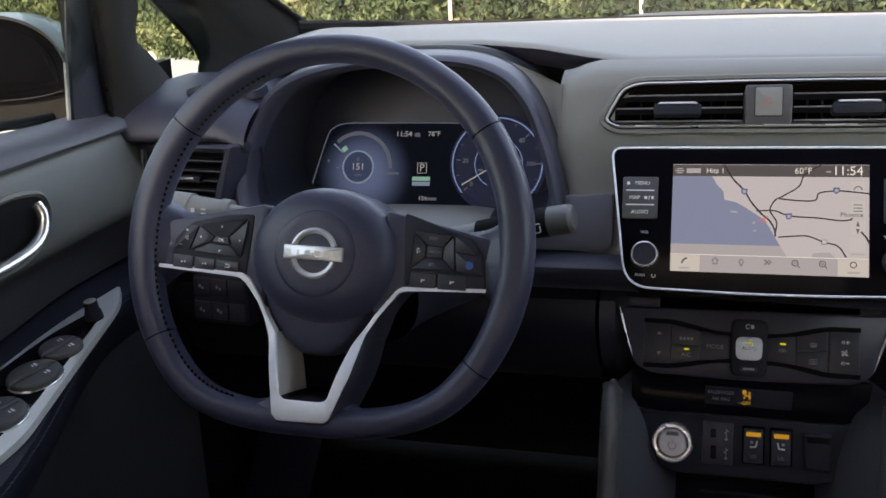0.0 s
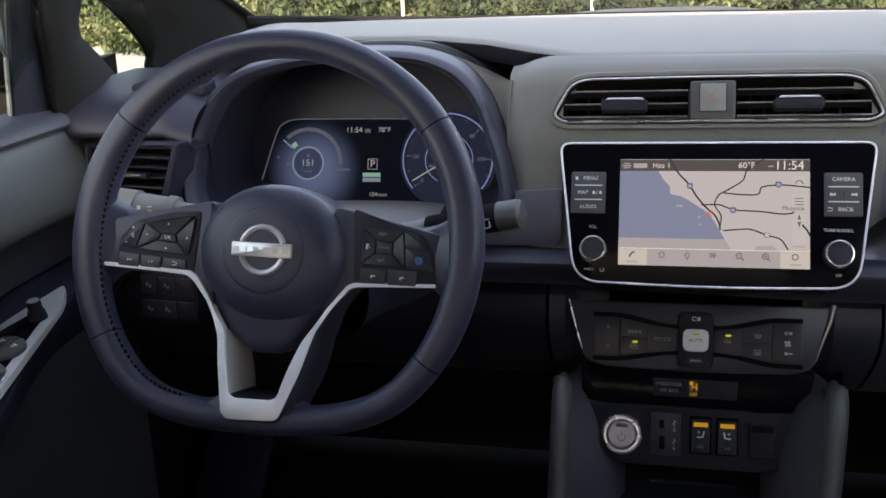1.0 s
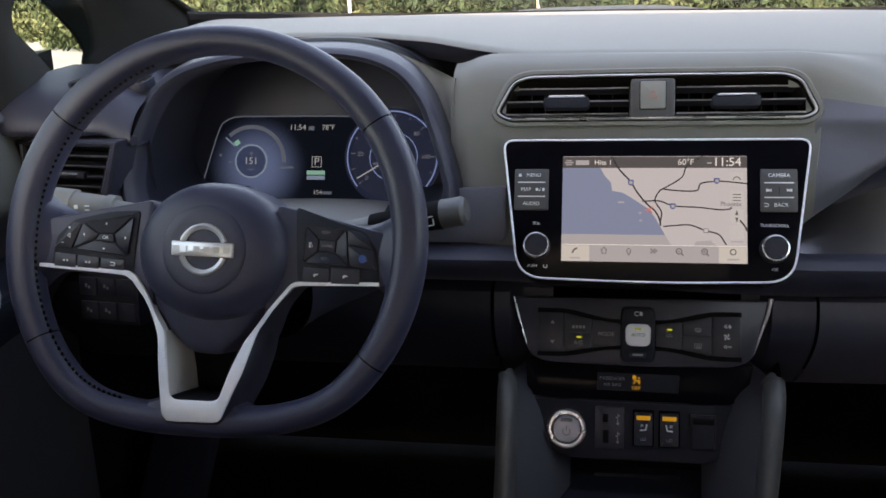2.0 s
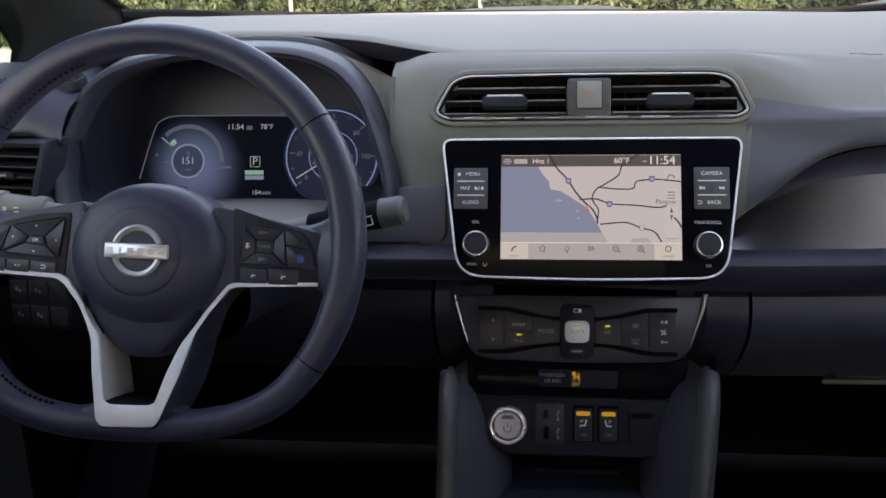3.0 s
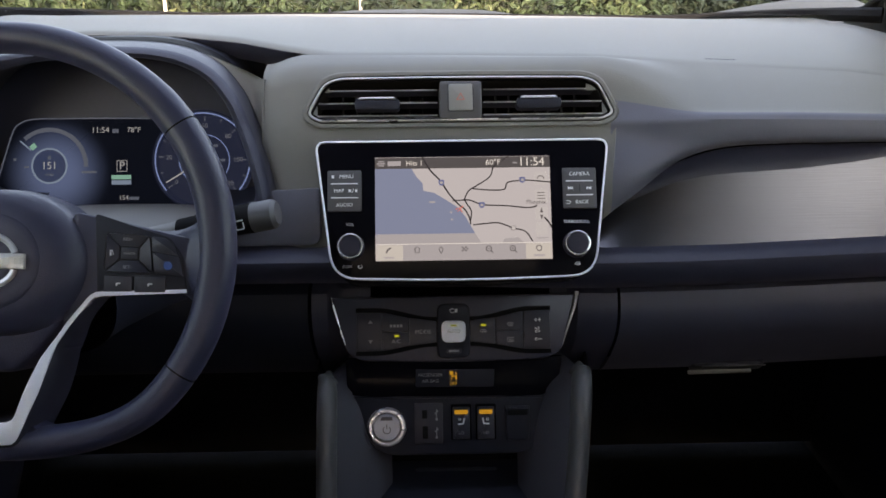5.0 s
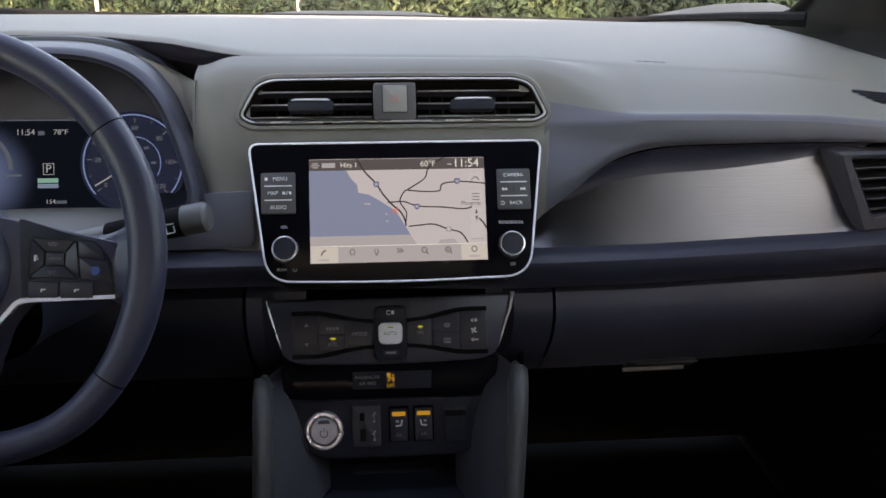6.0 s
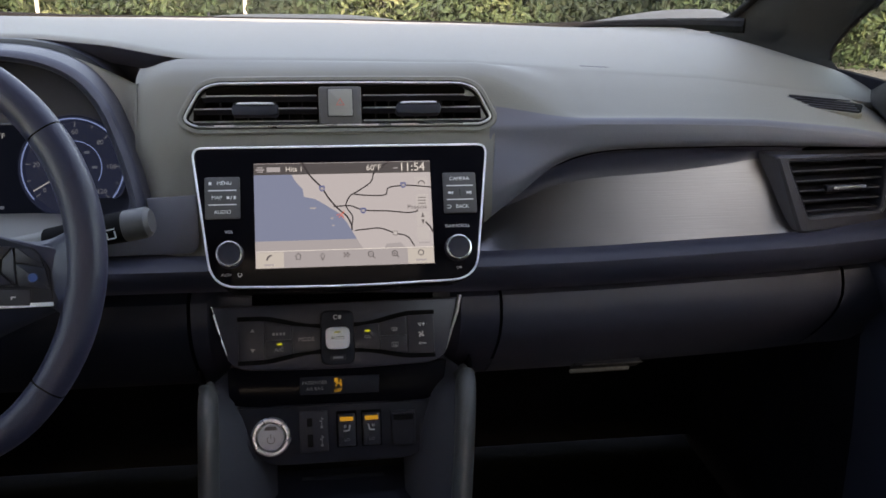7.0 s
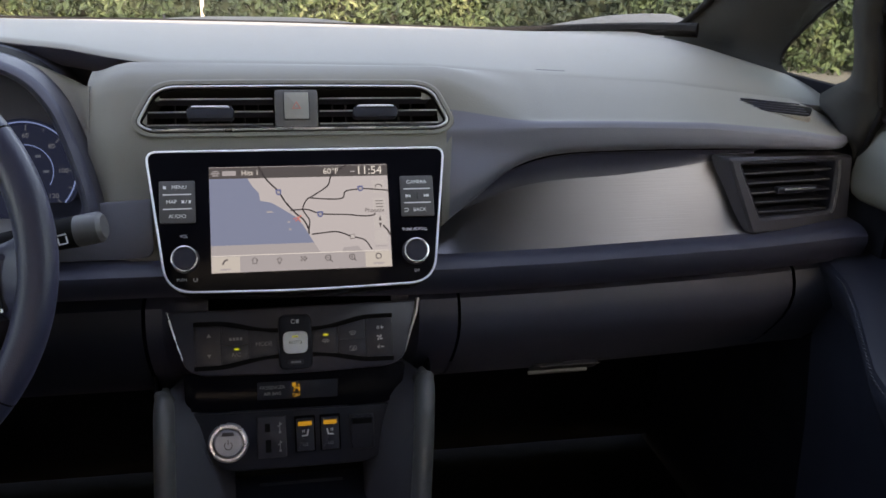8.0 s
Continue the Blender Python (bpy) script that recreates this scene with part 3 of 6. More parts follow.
    part("window_seal", sweep([at(0.730, y, 0.143 + 0.03 * ease(0, -0.5, y)) for y in (0.0, -0.4, -0.9, -1.5)], circle(0.005, 8)), RUBBER, d)
    # dark corner panel and channel at the front of the window
    rows = []
    for z in np.linspace(0.115, 0.60, 26):
        lean = 0.10 * ease(0.26, 0.60, z) + 0.02 * ease(0.14, 0.26, z) * 0
        yc = track(z, [0.10, 0.144, 0.209, 0.27, 0.60], [-0.004, 0.0023, 0.0157, 0.032, -0.33])
        yl = track(z, [0.10, 0.147, 0.1985, 0.267, 0.60], [0.052, 0.0495, 0.0505, 0.0522, -0.28] if side < 0 else [0.058, 0.053, 0.064, 0.076, -0.28])
        e = 0.705 - off - lean
        rows.append([at(e + 0.03, yc + 0.02, z), at(e + 0.012, yc - 0.001, z), at(e + 0.008, yc + 0.001, z), at(e + 0.002, mixed(yc, yl, 0.5), z), at(e, yl - 0.003, z), at(e + 0.002, yl + 0.006, z), at(e + 0.03, yl + 0.006, z)])
    part("corner_panel", loft(rows, close_cols=True, caps=True), BLACK, d, "dark panel at the front corner of the window")
    part("window_channel", sweep([at(0.716 - off, -0.0025 + 0.2 * (z - 0.144), z) for z in (0.140, 0.16, 0.18, 0.203)], [(-0.0015, -0.002), (0.0015, -0.002), (0.0015, 0.002), (-0.0015, 0.002)]), GREY_LIGHT, d, "thin satin metal window channel")
    return d


door_l = door(-1, "door_1", "dark grey car door lining with padded belt and armrest")
door(1, "door_2", "dark grey passenger door lining with padded armrest")

# ---- dashboard ----
dash = thing("dashboard", pose(0, 0, 0), "grey soft-touch car dashboard with darker lower half", "dashboard")


def brow(x):
    """Front edge of the top pad: y and z."""
    return (track(x, [-0.735, -0.66, -0.585, -0.42, -0.318, -0.245, -0.194, -0.135, -0.05, 0.15, 0.30, 0.45, 0.70], [0.235, 0.215, 0.20, 0.20, 0.20, 0.18, 0.16, 0.14, 0.14, 0.14, 0.17, 0.17, 0.16]),
            track(x, [-0.735, -0.66, -0.585, -0.42, -0.318, -0.245, -0.194, -0.135, -0.05, 0.15, 0.30, 0.45, 0.70], [0.163, 0.169, 0.184, 0.1945, 0.192, 0.187, 0.180, 0.1735, 0.1725, 0.169, 0.154, 0.145, 0.115]))


rows = []
for x in np.linspace(-0.662, 0.69, 120):
    y0, z0 = pad_edge(x)
    y1, z1 = brow(x)
    gap = (1 - ease(-0.20, -0.12, x)) * ease(-0.64, -0.5, x)
    ym = (y0 + y1) / 2
    zm = (z0 + z1) / 2 + 0.002 + 0.004 * ease(0.1, 0.35, x)
    pts = [(y0 + 0.03, z0 - 0.007 + border_rise(x) * ease(0.60, 0.55, abs(x - XC))), (y0, z0)]
    for t in np.linspace(0.12, 0.95, 8):
        q = (1 - t) ** 2 * z0 + 2 * t * (1 - t) * (2 * zm - (z0 + z1) / 2) + t * t * z1
        pts.append((mixed(y0, y1, t), q))
    pts += [(y1 + 0.002, z1 - 0.001), (y1 - 0.003, z1 - 0.004 - 0.001 * gap), (y1 - 0.002 + 0.01 * gap, z1 - 0.012 + 0.006 * gap), (y1 + 0.006 + 0.02 * gap, z1 - 0.02 + 0.013 * gap)]
    rows.append([(x, y, z) for y, z in pts])
part("top_pad", loft(rows), PAD, dash, "broad grey soft top of the dashboard")
# dark strip that paints the shadow under the brow
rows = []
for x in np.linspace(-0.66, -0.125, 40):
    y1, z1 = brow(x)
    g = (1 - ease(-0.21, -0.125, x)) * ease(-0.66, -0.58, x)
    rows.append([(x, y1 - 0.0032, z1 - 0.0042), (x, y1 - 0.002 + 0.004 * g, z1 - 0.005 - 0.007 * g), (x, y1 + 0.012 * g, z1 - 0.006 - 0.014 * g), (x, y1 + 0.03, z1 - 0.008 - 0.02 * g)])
part("brow_shade_strip", loft(rows), LOWER, dash, "dark strip coloured for the shadow under the dashboard brow")


def crease(x):
    """Height of the edge between the top slope and the front band on the passenger's side."""
    return track(x, [0.15, 0.2, 0.27, 0.36, 0.46, 0.566, 0.613, 0.70], [0.1165, 0.1175, 0.119, 0.118, 0.115, 0.106, 0.099, 0.087])


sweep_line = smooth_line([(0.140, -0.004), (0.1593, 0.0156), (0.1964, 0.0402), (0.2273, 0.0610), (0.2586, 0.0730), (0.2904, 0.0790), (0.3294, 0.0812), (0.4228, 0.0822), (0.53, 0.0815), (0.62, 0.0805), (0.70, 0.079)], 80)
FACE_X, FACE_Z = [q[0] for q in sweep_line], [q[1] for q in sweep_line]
rows = []
xs = [-0.212, -0.208, -0.203, -0.195, -0.185, -0.17] + list(np.linspace(-0.15, 0.148, 24)) + list(np.linspace(0.152, 0.73, 68))
for x in xs:
    p = ease(0.145, 0.27, x)
    y1, z1 = brow(max(x, -0.135))
    zb = track(x, FACE_X, FACE_Z) if x >= 0.15 else -0.02
    yb = 0.062 - 0.010 * ease(0.45, 0.66, x)
    lead = [(y1, z1 - 0.0005), (0.128, 0.170), (0.112, 0.1645), (0.101, 0.155), (0.0935, 0.143), (0.0775, 0.108), (0.0735, 0.092), (0.0680, 0.06), (0.0580, 0.01), (0.052, -0.02)]
    ze = crease(x)
    if x > 0.149:
        lead[4], lead[5] = (0.087, 0.124), (0.0775, 0.108)
    yf = yb - 0.004
    back = [(y1, z1 - 0.0005), (mixed(y1, 0.070, 0.35), mixed(z1, ze, 0.33)), (mixed(y1, 0.070, 0.7), mixed(z1, ze, 0.68)), (0.074, ze + 0.0022), (yf + 0.005, ze - 0.0003), (yf, ze - 0.0055), (yf, mixed(ze, zb, 0.5)), (yf + 0.002, mixed(ze, zb, 0.85)), (yf + 0.006, zb), (yf + 0.03, zb - 0.001)]
    pts = [(mixed(a[0], b[0], p), mixed(a[1], b[1], p)) for a, b in zip(lead, back)]
    if x > 0.15:  # lower end follows the sweep of the edge
        pts[-3:] = [(mixed(0.05, yb, p), mixed(pts[-4][1], zb, 0.6)), (mixed(0.05, yb + 0.018, p), zb), (mixed(0.06, yb + 0.036, p), zb - 0.001)]
    e = ease(-0.17, -0.212, x)
    turn = 0.10 * ease(0.605, 0.72, x)
    pts = [(y + 0.018 * e * e + turn, mixed(z, 0.05, 0.10 * e)) for y, z in pts]
    line = smooth_line(pts[:6], 30)[:-1] + smooth_line(pts[5:], 20)
    rows.append([(x, y, z) for y, z in line])
CUT = 22  # the profile's point at the crease
bm = loft([r if r[0][0] < 0.164 else r[:CUT + 1] + [r[CUT]] * (len(r) - CUT - 1) for r in rows])
bmesh.ops.dissolve_degenerate(bm, dist=0.00001, edges=bm.edges)
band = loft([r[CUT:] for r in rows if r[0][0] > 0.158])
bmesh.ops.delete(bm, geom=[f for f in bm.faces if abs(f.calc_center_median().x - 0.001) < 0.153 and 0.1135 < f.calc_center_median().z < (0.1525 if abs(f.calc_center_median().x) < 0.134 else 0.138) and f.calc_center_median().y < 0.11], context="FACES")
part("front_pad", bm, PAD, dash)
# same vinyl as the pad above; its shade is put into the colour
part("front_band", band, PAD_SHADE, dash, "vertical band below the dashboard edge, coloured darker for shade")

# hooded surround of the instruments
arch = smooth_line([(-0.50, 0.004), (-0.555, 0.008), (-0.583, 0.028), (-0.588, 0.07), (-0.574, 0.12), (-0.545, 0.157), (-0.49, 0.177), (-0.42, 0.184), (-0.33, 0.183), (-0.275, 0.168), (-0.242, 0.139), (-0.222, 0.10), (-0.207, 0.058), (-0.203, 0.030), (-0.222, 0.009), (-0.28, 0.004)], 90)


def ring_at(k, dy):
    out = []
    for x, z in arch:
        y = 0.028 + 0.085 * max(0.0, z) / 0.18
        out.append((mixed(x, -0.39, k), y + dy, mixed(z, 0.03, k * 0.9)))
    return out


# upper rings of the hood coloured black for the shadow below the brow
part("hood_shade_band", loft([ring_at(-0.03, 0.13), ring_at(-0.038, 0.062)]), BLACK, dash)
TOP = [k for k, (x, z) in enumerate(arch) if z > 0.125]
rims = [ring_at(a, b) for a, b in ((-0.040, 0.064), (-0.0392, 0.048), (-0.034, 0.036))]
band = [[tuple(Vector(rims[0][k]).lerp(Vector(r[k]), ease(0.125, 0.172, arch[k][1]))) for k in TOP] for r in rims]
# overlay on the hood's top, tapered, carrying more of that shadow
part("hood_shade_band", loft(band), CAVITY, dash, "dark band coloured for the shadow between brow and instrument hood")
part("instrument_hood", loft([ring_at(-0.038, 0.062), ring_at(-0.036, 0.045), ring_at(-0.022, 0.022), ring_at(-0.008, 0.010)]), PAD_DARK, dash)
# shoulder that fills the corner between the hood and the front pad
rows = []
edge = ring_at(-0.034, 0.036)
for k, (x, z) in enumerate(arch):
    if x > -0.292 and z > 0.05:
        q = Vector(edge[k])
        low = min(z, 0.150)
        out = Vector((-0.2095, track(low, [0.05, 0.06, 0.108, 0.143, 0.155], [0.0855, 0.087, 0.0965, 0.1125, 0.120]), low))
        rows.append([tuple(q + Vector((-0.003, 0.004, -0.002)))] + [tuple(q.lerp(out, t) + Vector((0, 0.006 * math.sin(math.pi * t), 0))) for t in np.linspace(0, 1, 7)] + [tuple(out + Vector((0.002, 0.02, 0)))])
part("hood_shoulder", loft(rows), PAD, dash, "grey shoulder beside the instrument hood")
part("hood_lip", loft([ring_at(-0.008, 0.010), ring_at(0.005, 0.003), ring_at(0.03, 0.0), ring_at(0.055, 0.003), ring_at(0.078, 0.012), ring_at(0.095, 0.028)]), LOWER, dash, "thick dark rounded lip of the instrument hood")
part("hood_inside", loft([ring_at(0.093, 0.026), ring_at(0.100, 0.045), ring_at(0.108, 0.09), ring_at(0.115, 0.16), ring_at(0.12, 0.24)]), BLACK, dash, "matt black inside of the instrument hood")

# driver's outer end, above and round the side vent
rows = []
for x in np.linspace(-0.735, -0.564, 16):
    e = ease(-0.60, -0.564, x)
    q = smooth_line([(0.24, 0.158), (0.17, 0.157), (0.11, 0.150), (0.075, 0.140), (0.055, 0.125), (0.047, 0.112), (0.049, 0.104), (0.062, 0.101), (0.085, 0.10)], 26)
    rows.append([(x, y, z - 0.012 * e) for y, z in q] + [(x, 0.09, 0.09), (x, 0.09, -0.02)])
part("driver_end_pad", loft(rows), LOWER, dash)

# plain panel between the instruments and the screen
bm = plate(rounded([(-0.60, -0.0185), (-0.149, -0.0165), (-0.149, 0.045), (-0.205, 0.042), (-0.218, 0.012), (-0.235, 0.003), (-0.60, 0.003)], [0.004, 0.014, 0.004, 0.004, 0.01, 0.01, 0.004]), -0.02, 0.0, 0.002)
part("inner_panel", bm, PAD_SHADE, dash, m=slanted(0, 0.052, 0.0, 12))

# woven trim below the band, and a cove coloured as the shadow between
COVE_X, COVE_Z = [0.14, 0.169, 0.2007, 0.2325, 0.2648, 0.2976, 0.3647, 0.4327, 0.481, 0.56], [-0.006, 0.0115, 0.0260, 0.0395, 0.0465, 0.0500, 0.0540, 0.0615, 0.0685, 0.073]
cove_line = smooth_line(list(zip(COVE_X, COVE_Z)), 60)
rows, cove = [], []
for x in np.linspace(0.150, 0.528, 62):
    zt = track(x, [q[0] for q in cove_line], [q[1] for q in cove_line])
    zl = track(x, [0.15, 0.29, 0.43, 0.524, 0.62], [-0.0235, -0.0215, -0.0180, -0.0135, -0.004]) - 0.001
    zb = track(x, FACE_X, FACE_Z)
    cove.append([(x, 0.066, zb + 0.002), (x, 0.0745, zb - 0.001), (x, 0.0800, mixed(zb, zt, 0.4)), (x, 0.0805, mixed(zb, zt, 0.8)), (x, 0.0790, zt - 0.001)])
    if x > 0.489:
        zt = max(mixed(0.0690, -0.0129, (x - 0.489) / 0.036), zl + 0.0005)
    rows.append([(x, 0.050 + 0.028 * t ** 0.95, mixed(zl, zt, t)) for t in np.linspace(0, 1, 13)])
# black material paints the shadow that the band throws on the trim
part("trim_shade_cove", loft(cove), LOWER, dash, "cove above the trim, coloured black for the shadow there")
part("trim_panel", loft(rows), WEAVE, dash, "dark satin trim with a fine woven pattern")


def roll_top(x):
    return track(x, [-0.72, -0.15, 0.16, 0.29, 0.524, 0.64], [-0.0185, -0.0195, -0.0235, -0.0215, -0.0125, -0.004])


part("trim_line", sweep([(x, 0.0515, roll_top(x) - 0.0015) for x in np.linspace(0.155, 0.527, 24)], circle(0.0011, 8)), SATIN, dash, "thin satin silver line")
rows = []
for x in np.linspace(-0.71, 0.658, 70):
    z = roll_top(x)
    drive = 1 - ease(-0.16, 0.12, x)
    h = mixed(1.0, 0.85, drive)
    rows.append([(x, 0.07, z + 0.001), (x, 0.044, z - 0.001), (x, 0.033, z - 0.004), (x, 0.0265, z - 0.010 * h), (x, 0.0255, z - 0.018 * h), (x, 0.031, z - 0.032 * h), (x, 0.041, z - 0.044 * h), (x, 0.06, z - 0.051 * h), (x, 0.08, z - 0.055 * h)])
part("lower_roll", loft(rows), LOWER, dash, "dark padded roll along the dashboard")


def lower_face(x0, x1, n):
    rows = []
    for x in np.linspace(x0, x1, n):
        z = roll_top(x) - 0.0515
        d = 0.016 * (1 - ease(0.127, 0.138, abs(x - XS)))  # set back behind the climate panel
        rows.append([(x, y + d, z + h) for y, h in ((0.085, 0.003), (0.062, 0), (0.054, -0.004), (0.0475, -0.018), (0.0455, -0.032), (0.0505, -0.050), (0.0615, -0.068), (0.0785, -0.088), (0.101, -0.112), (0.127, -0.134), (0.165, -0.155), (0.24, -0.175))])
    return loft(rows)


part("knee_panel", lower_face(-0.71, -0.168, 24), BLACK, dash)
part("stack_cheek", lower_face(-0.164, -0.10, 16), LOWER, dash)
part("stack_cheek", lower_face(0.10, 0.1735, 16), LOWER, dash)
part("end_panel", lower_face(0.588, 0.66, 6), GLOVE, dash)
# moulded airbag marking as unreadable bars, darker than the pad
part("airbag_marking", bars([(-0.0135, 0, 0.007, 0.0026), (-0.004, 0, 0.008, 0.0018), (0.0065, 0, 0.009, 0.0024), (0.0155, 0, 0.006, 0.0018)], 0, 0.0004), PAD_DARK, dash, m=pose(0.309, 0.1935, 0.1566, 6, 3, 0))

glove = thing("glove_box", pose(0, 0, 0), "dark closed glove box lid with a recessed latch", "glove box")
part("lid", lower_face(0.1770, 0.584, 24), GLOVE, glove)
bm = plate(rect(0, 0, 0.088, 0.028, 0.008), -0.02, 0.0015, 0.0012)
pull = part("latch", bm, BLACK, glove, m=slanted(0.331, 0.128, -0.2095, -50, 0, 3))
part("latch_lip", plate(rect(-0.006, -0.011, 0.078, 0.0055, 0.002), 0.0015, 0.006, 0.0015), GREY_LIGHT, pull)
part("latch_lip", plate(rect(0.006, 0.012, 0.078, 0.003, 0.001), 0.0015, 0.003, 0.0008), GREY, pull)

# demister grilles on the outer ends of the top
for side in (-1, 1):
    gr = thing("demister_grille", pose(0.566 if side > 0 else -0.615, 0.1225 if side > 0 else 0.118, 0.1226 if side > 0 else 0.1560, 22 if side > 0 else 13, 3 if side > 0 else 0, -20 if side > 0 else 4), "small black slatted demister outlet in the dashboard", "vent", "demister outlets")
    o = rounded([(-0.05, -0.010), (0.044, -0.016), (0.05, 0.006), (-0.03, 0.013)], 0.006)
    part("surround", rim_frame(inset(o, -0.0016), o, -0.01, 0.001, 0.0006), PAD if side > 0 else LOWER, gr)
    part("well", plate(o, -0.01, 0.0008, 0.0003), CAVITY, gr)
    for k in range(5):
        part("slat", plate(rect(0, -0.011 + 0.0052 * k, 0.086 - 0.004 * k, 0.0016, 0.0005, 2), 0.0, 0.0019, 0.0004), GREY_DARK, gr)

# ---- steering wheel, column and stalks ----
wheel = thing("steering_wheel", slanted(-0.3845, -0.162, 0.0530, 22, 0, -2) @ Matrix.Scale(1.012, 4), "black leather steering wheel with flat bottom and silver trim", "steering wheel")


def soft_floor(v, low, k=0.04):
    """v, gently held above low."""
    h = max(0.0, k - abs(v - low)) / k
    return max(v, low) + h * h * k / 4


RIM_A = [0, 45, 90, 135, 180, 215, 240, 300, 330]
RIM_R = [0.1752, 0.1780, 0.1775, 0.1768, 0.1762, 0.1785, 0.1785, 0.1730, 0.1748]
RIM_W = [0.0158, 0.0150, 0.0130, 0.0156, 0.0166, 0.0148, 0.0140, 0.0135, 0.0142]


def rim_line(a):
    r = float(np.interp(math.degrees(a) % 360, RIM_A, RIM_R, period=360))
    x, y = r * math.cos(a) - 0.002, r * math.sin(a)
    return Vector((x, soft_floor(y, -0.1555 + 0.03 * x), 0.0))


def rim_frame_at(a):
    t = (rim_line(a + 0.03) - rim_line(a - 0.03)).normalized()
    return rim_line(a), t, Vector((t.y, -t.x, 0))


def rim_arc(a0, a1, n, swell=0.0, closed=False):
    rows = []
    for i in range(n + (0 if closed else 1)):
        a = radians(a0 + (a1 - a0) * i / n)
        p, t, out = rim_frame_at(a)
        w = float(np.interp(math.degrees(a) % 360, RIM_A, RIM_W, period=360)) + swell
        d = 0.0158 + swell
        if not closed:  # the cover is drawn in a little at each seam
            d -= 0.0007 * max(0.0, 1 - 6.0 * min(i, n - i) / n)
        ring = []
        for b in np.linspace(0, 2 * math.pi, 23)[:-1]:
            c, q = math.cos(b), math.sin(b)
            flat = 1 - 0.05 * max(0.0, math.cos(4 * b))  # gently squared section
            ring.append(tuple(p + out * (w * c * flat) + Vector((0, 0, d * q * flat))))
        rows.append(ring)
    return loft(rows, close_rows=closed, close_cols=True, caps=False)


for a0, a1 in ((37, 144), (144, 211), (211, 328), (328, 397)):
    part("rim_cover", rim_arc(a0 + 0.22, a1 - 0.22, max(24, int((a1 - a0) / 1.6))), LEATHER, wheel)
part("rim_core", rim_arc(0, 360, 160, -0.0014, True), CAVITY, wheel)
st, holes = bmesh.new(), bmesh.new()
for a0, a1 in ((112, 144), (144, 211), (211, 246)):
    n = int((a1 - a0) * 0.50)
    for i in range(n):
        p, t, out = rim_frame_at(radians(a0 + (a1 - a0) * (i + 0.5) / n))
        w = float(np.interp((a0 + (a1 - a0) * (i + 0.5) / n) % 360, RIM_A, RIM_W, period=360))
        q = p - out * (w * 0.90) + Vector((0, 0, 0.0078))
        rot = Matrix((t, -out, (0, 0, 1))).transposed().to_4x4()
        bmesh.ops.create_cube(st, size=1, matrix=Matrix.Translation(q) @ rot @ pose(0, 0, 0, 40, 0, 32) @ Matrix.Diagonal((0.0050, 0.0011, 0.0012, 1)))
        for k in (-1, 1):
            bmesh.ops.create_cube(holes, size=1, matrix=Matrix.Translation(q + t * (0.0026 * k)) @ rot @ pose(0, 0, 0, 40, 0, 32) @ Matrix.Diagonal((0.0017, 0.0046, 0.0014, 1)))
tagged(part("stitching", st, THREAD, wheel), kind="stuff")
tagged(part("stitch_hole", holes, CAVITY, wheel), kind="stuff")

# hub: a round domed pad above a tapering tail
rows = []
for rx, ry, z in ((0.0690, 0.0600, -0.045), (0.0695, 0.0600, -0.012), (0.0685, 0.0590, 0.000), (0.0660, 0.0570, 0.0065), (0.0610, 0.0530, 0.0120), (0.0530, 0.0465, 0.0165), (0.0430, 0.0385, 0.0192), (0.028, 0.026, 0.0202), (0.0005, 0.0005, 0.0204)):
    rows.append([(0.0015 + rx * math.copysign(abs(math.cos(a)) ** 0.94, math.cos(a)), -0.0065 + (ry if math.sin(a) > 0 else ry * 1.02) * math.sin(a), z) for a in np.linspace(0, 2 * math.pi, 73)[:-1]])
part("hub", loft(rows, close_cols=True, caps=True), LEATHER_HUB, wheel, "round domed black centre pad")
tail = [(-0.062, -0.030), (-0.0525, -0.054), (-0.0365, -0.0795), (-0.017, -0.0960), (0.0125, -0.0960), (0.029, -0.0805), (0.047, -0.054), (0.062, -0.030)]
rows = []
for d, z in ((0.0, -0.040), (0.0, -0.010), (0.0012, -0.0055), (0.004, -0.0028), (0.010, -0.0010), (0.020, 0.001)):
    rows.append([(x * (1 - d * 8), y + d, z + 0.004 * (y + 0.096) / 0.066) for x, y in rounded(tail, 0.008, 4)])
part("hub_tail", loft(rows, close_cols=True, caps=True), LEATHER_HUB, wheel, "tapering lower end of the centre pad")
part("hub_dish", lathe([(0.0385, 0.0186), (0.0370, 0.0199), (0.0352, 0.0207), (0.030, 0.0211), (0.0, 0.0212)], 48), LEATHER_HUB, wheel, m=Matrix.Translation((0.0005, -0.0062, 0)))
emblem = part("emblem", bmesh.new(), None, wheel, "silver ring and bar emblem")
emblem.matrix_basis = Matrix.Translation((0.0005, -0.0062, 0.0210))
for a0, a1 in ((19, 161), (199, 341)):
    rows = []
    for i in range(41):
        a = radians(a0 + (a1 - a0) * i / 40)
        rows.append([((0.0196 + dr) * math.cos(a), (0.0196 + dr) * math.sin(a), dz) for dr, dz in ((0.0025, 0), (0.0021, 0.0026), (0.0006, 0.0034), (-0.0010, 0.0031), (-0.0024, 0.0018), (-0.0025, 0))])
    part("ring_arc", loft(rows), EMBLEM, emblem)
part("bar", plate(rect(0, 0, 0.0540, 0.0122, 0.0008), 0.0, 0.0044, 0.0009), EMBLEM, emblem)
part("bar_marks", bars([(-0.0222 + 0.0089 * k, 0, 0.0052 if k != 1 else 0.0018, 0.0048) for k in range(6)], 0.0044, 0.0002), DULL_CHROME, emblem)
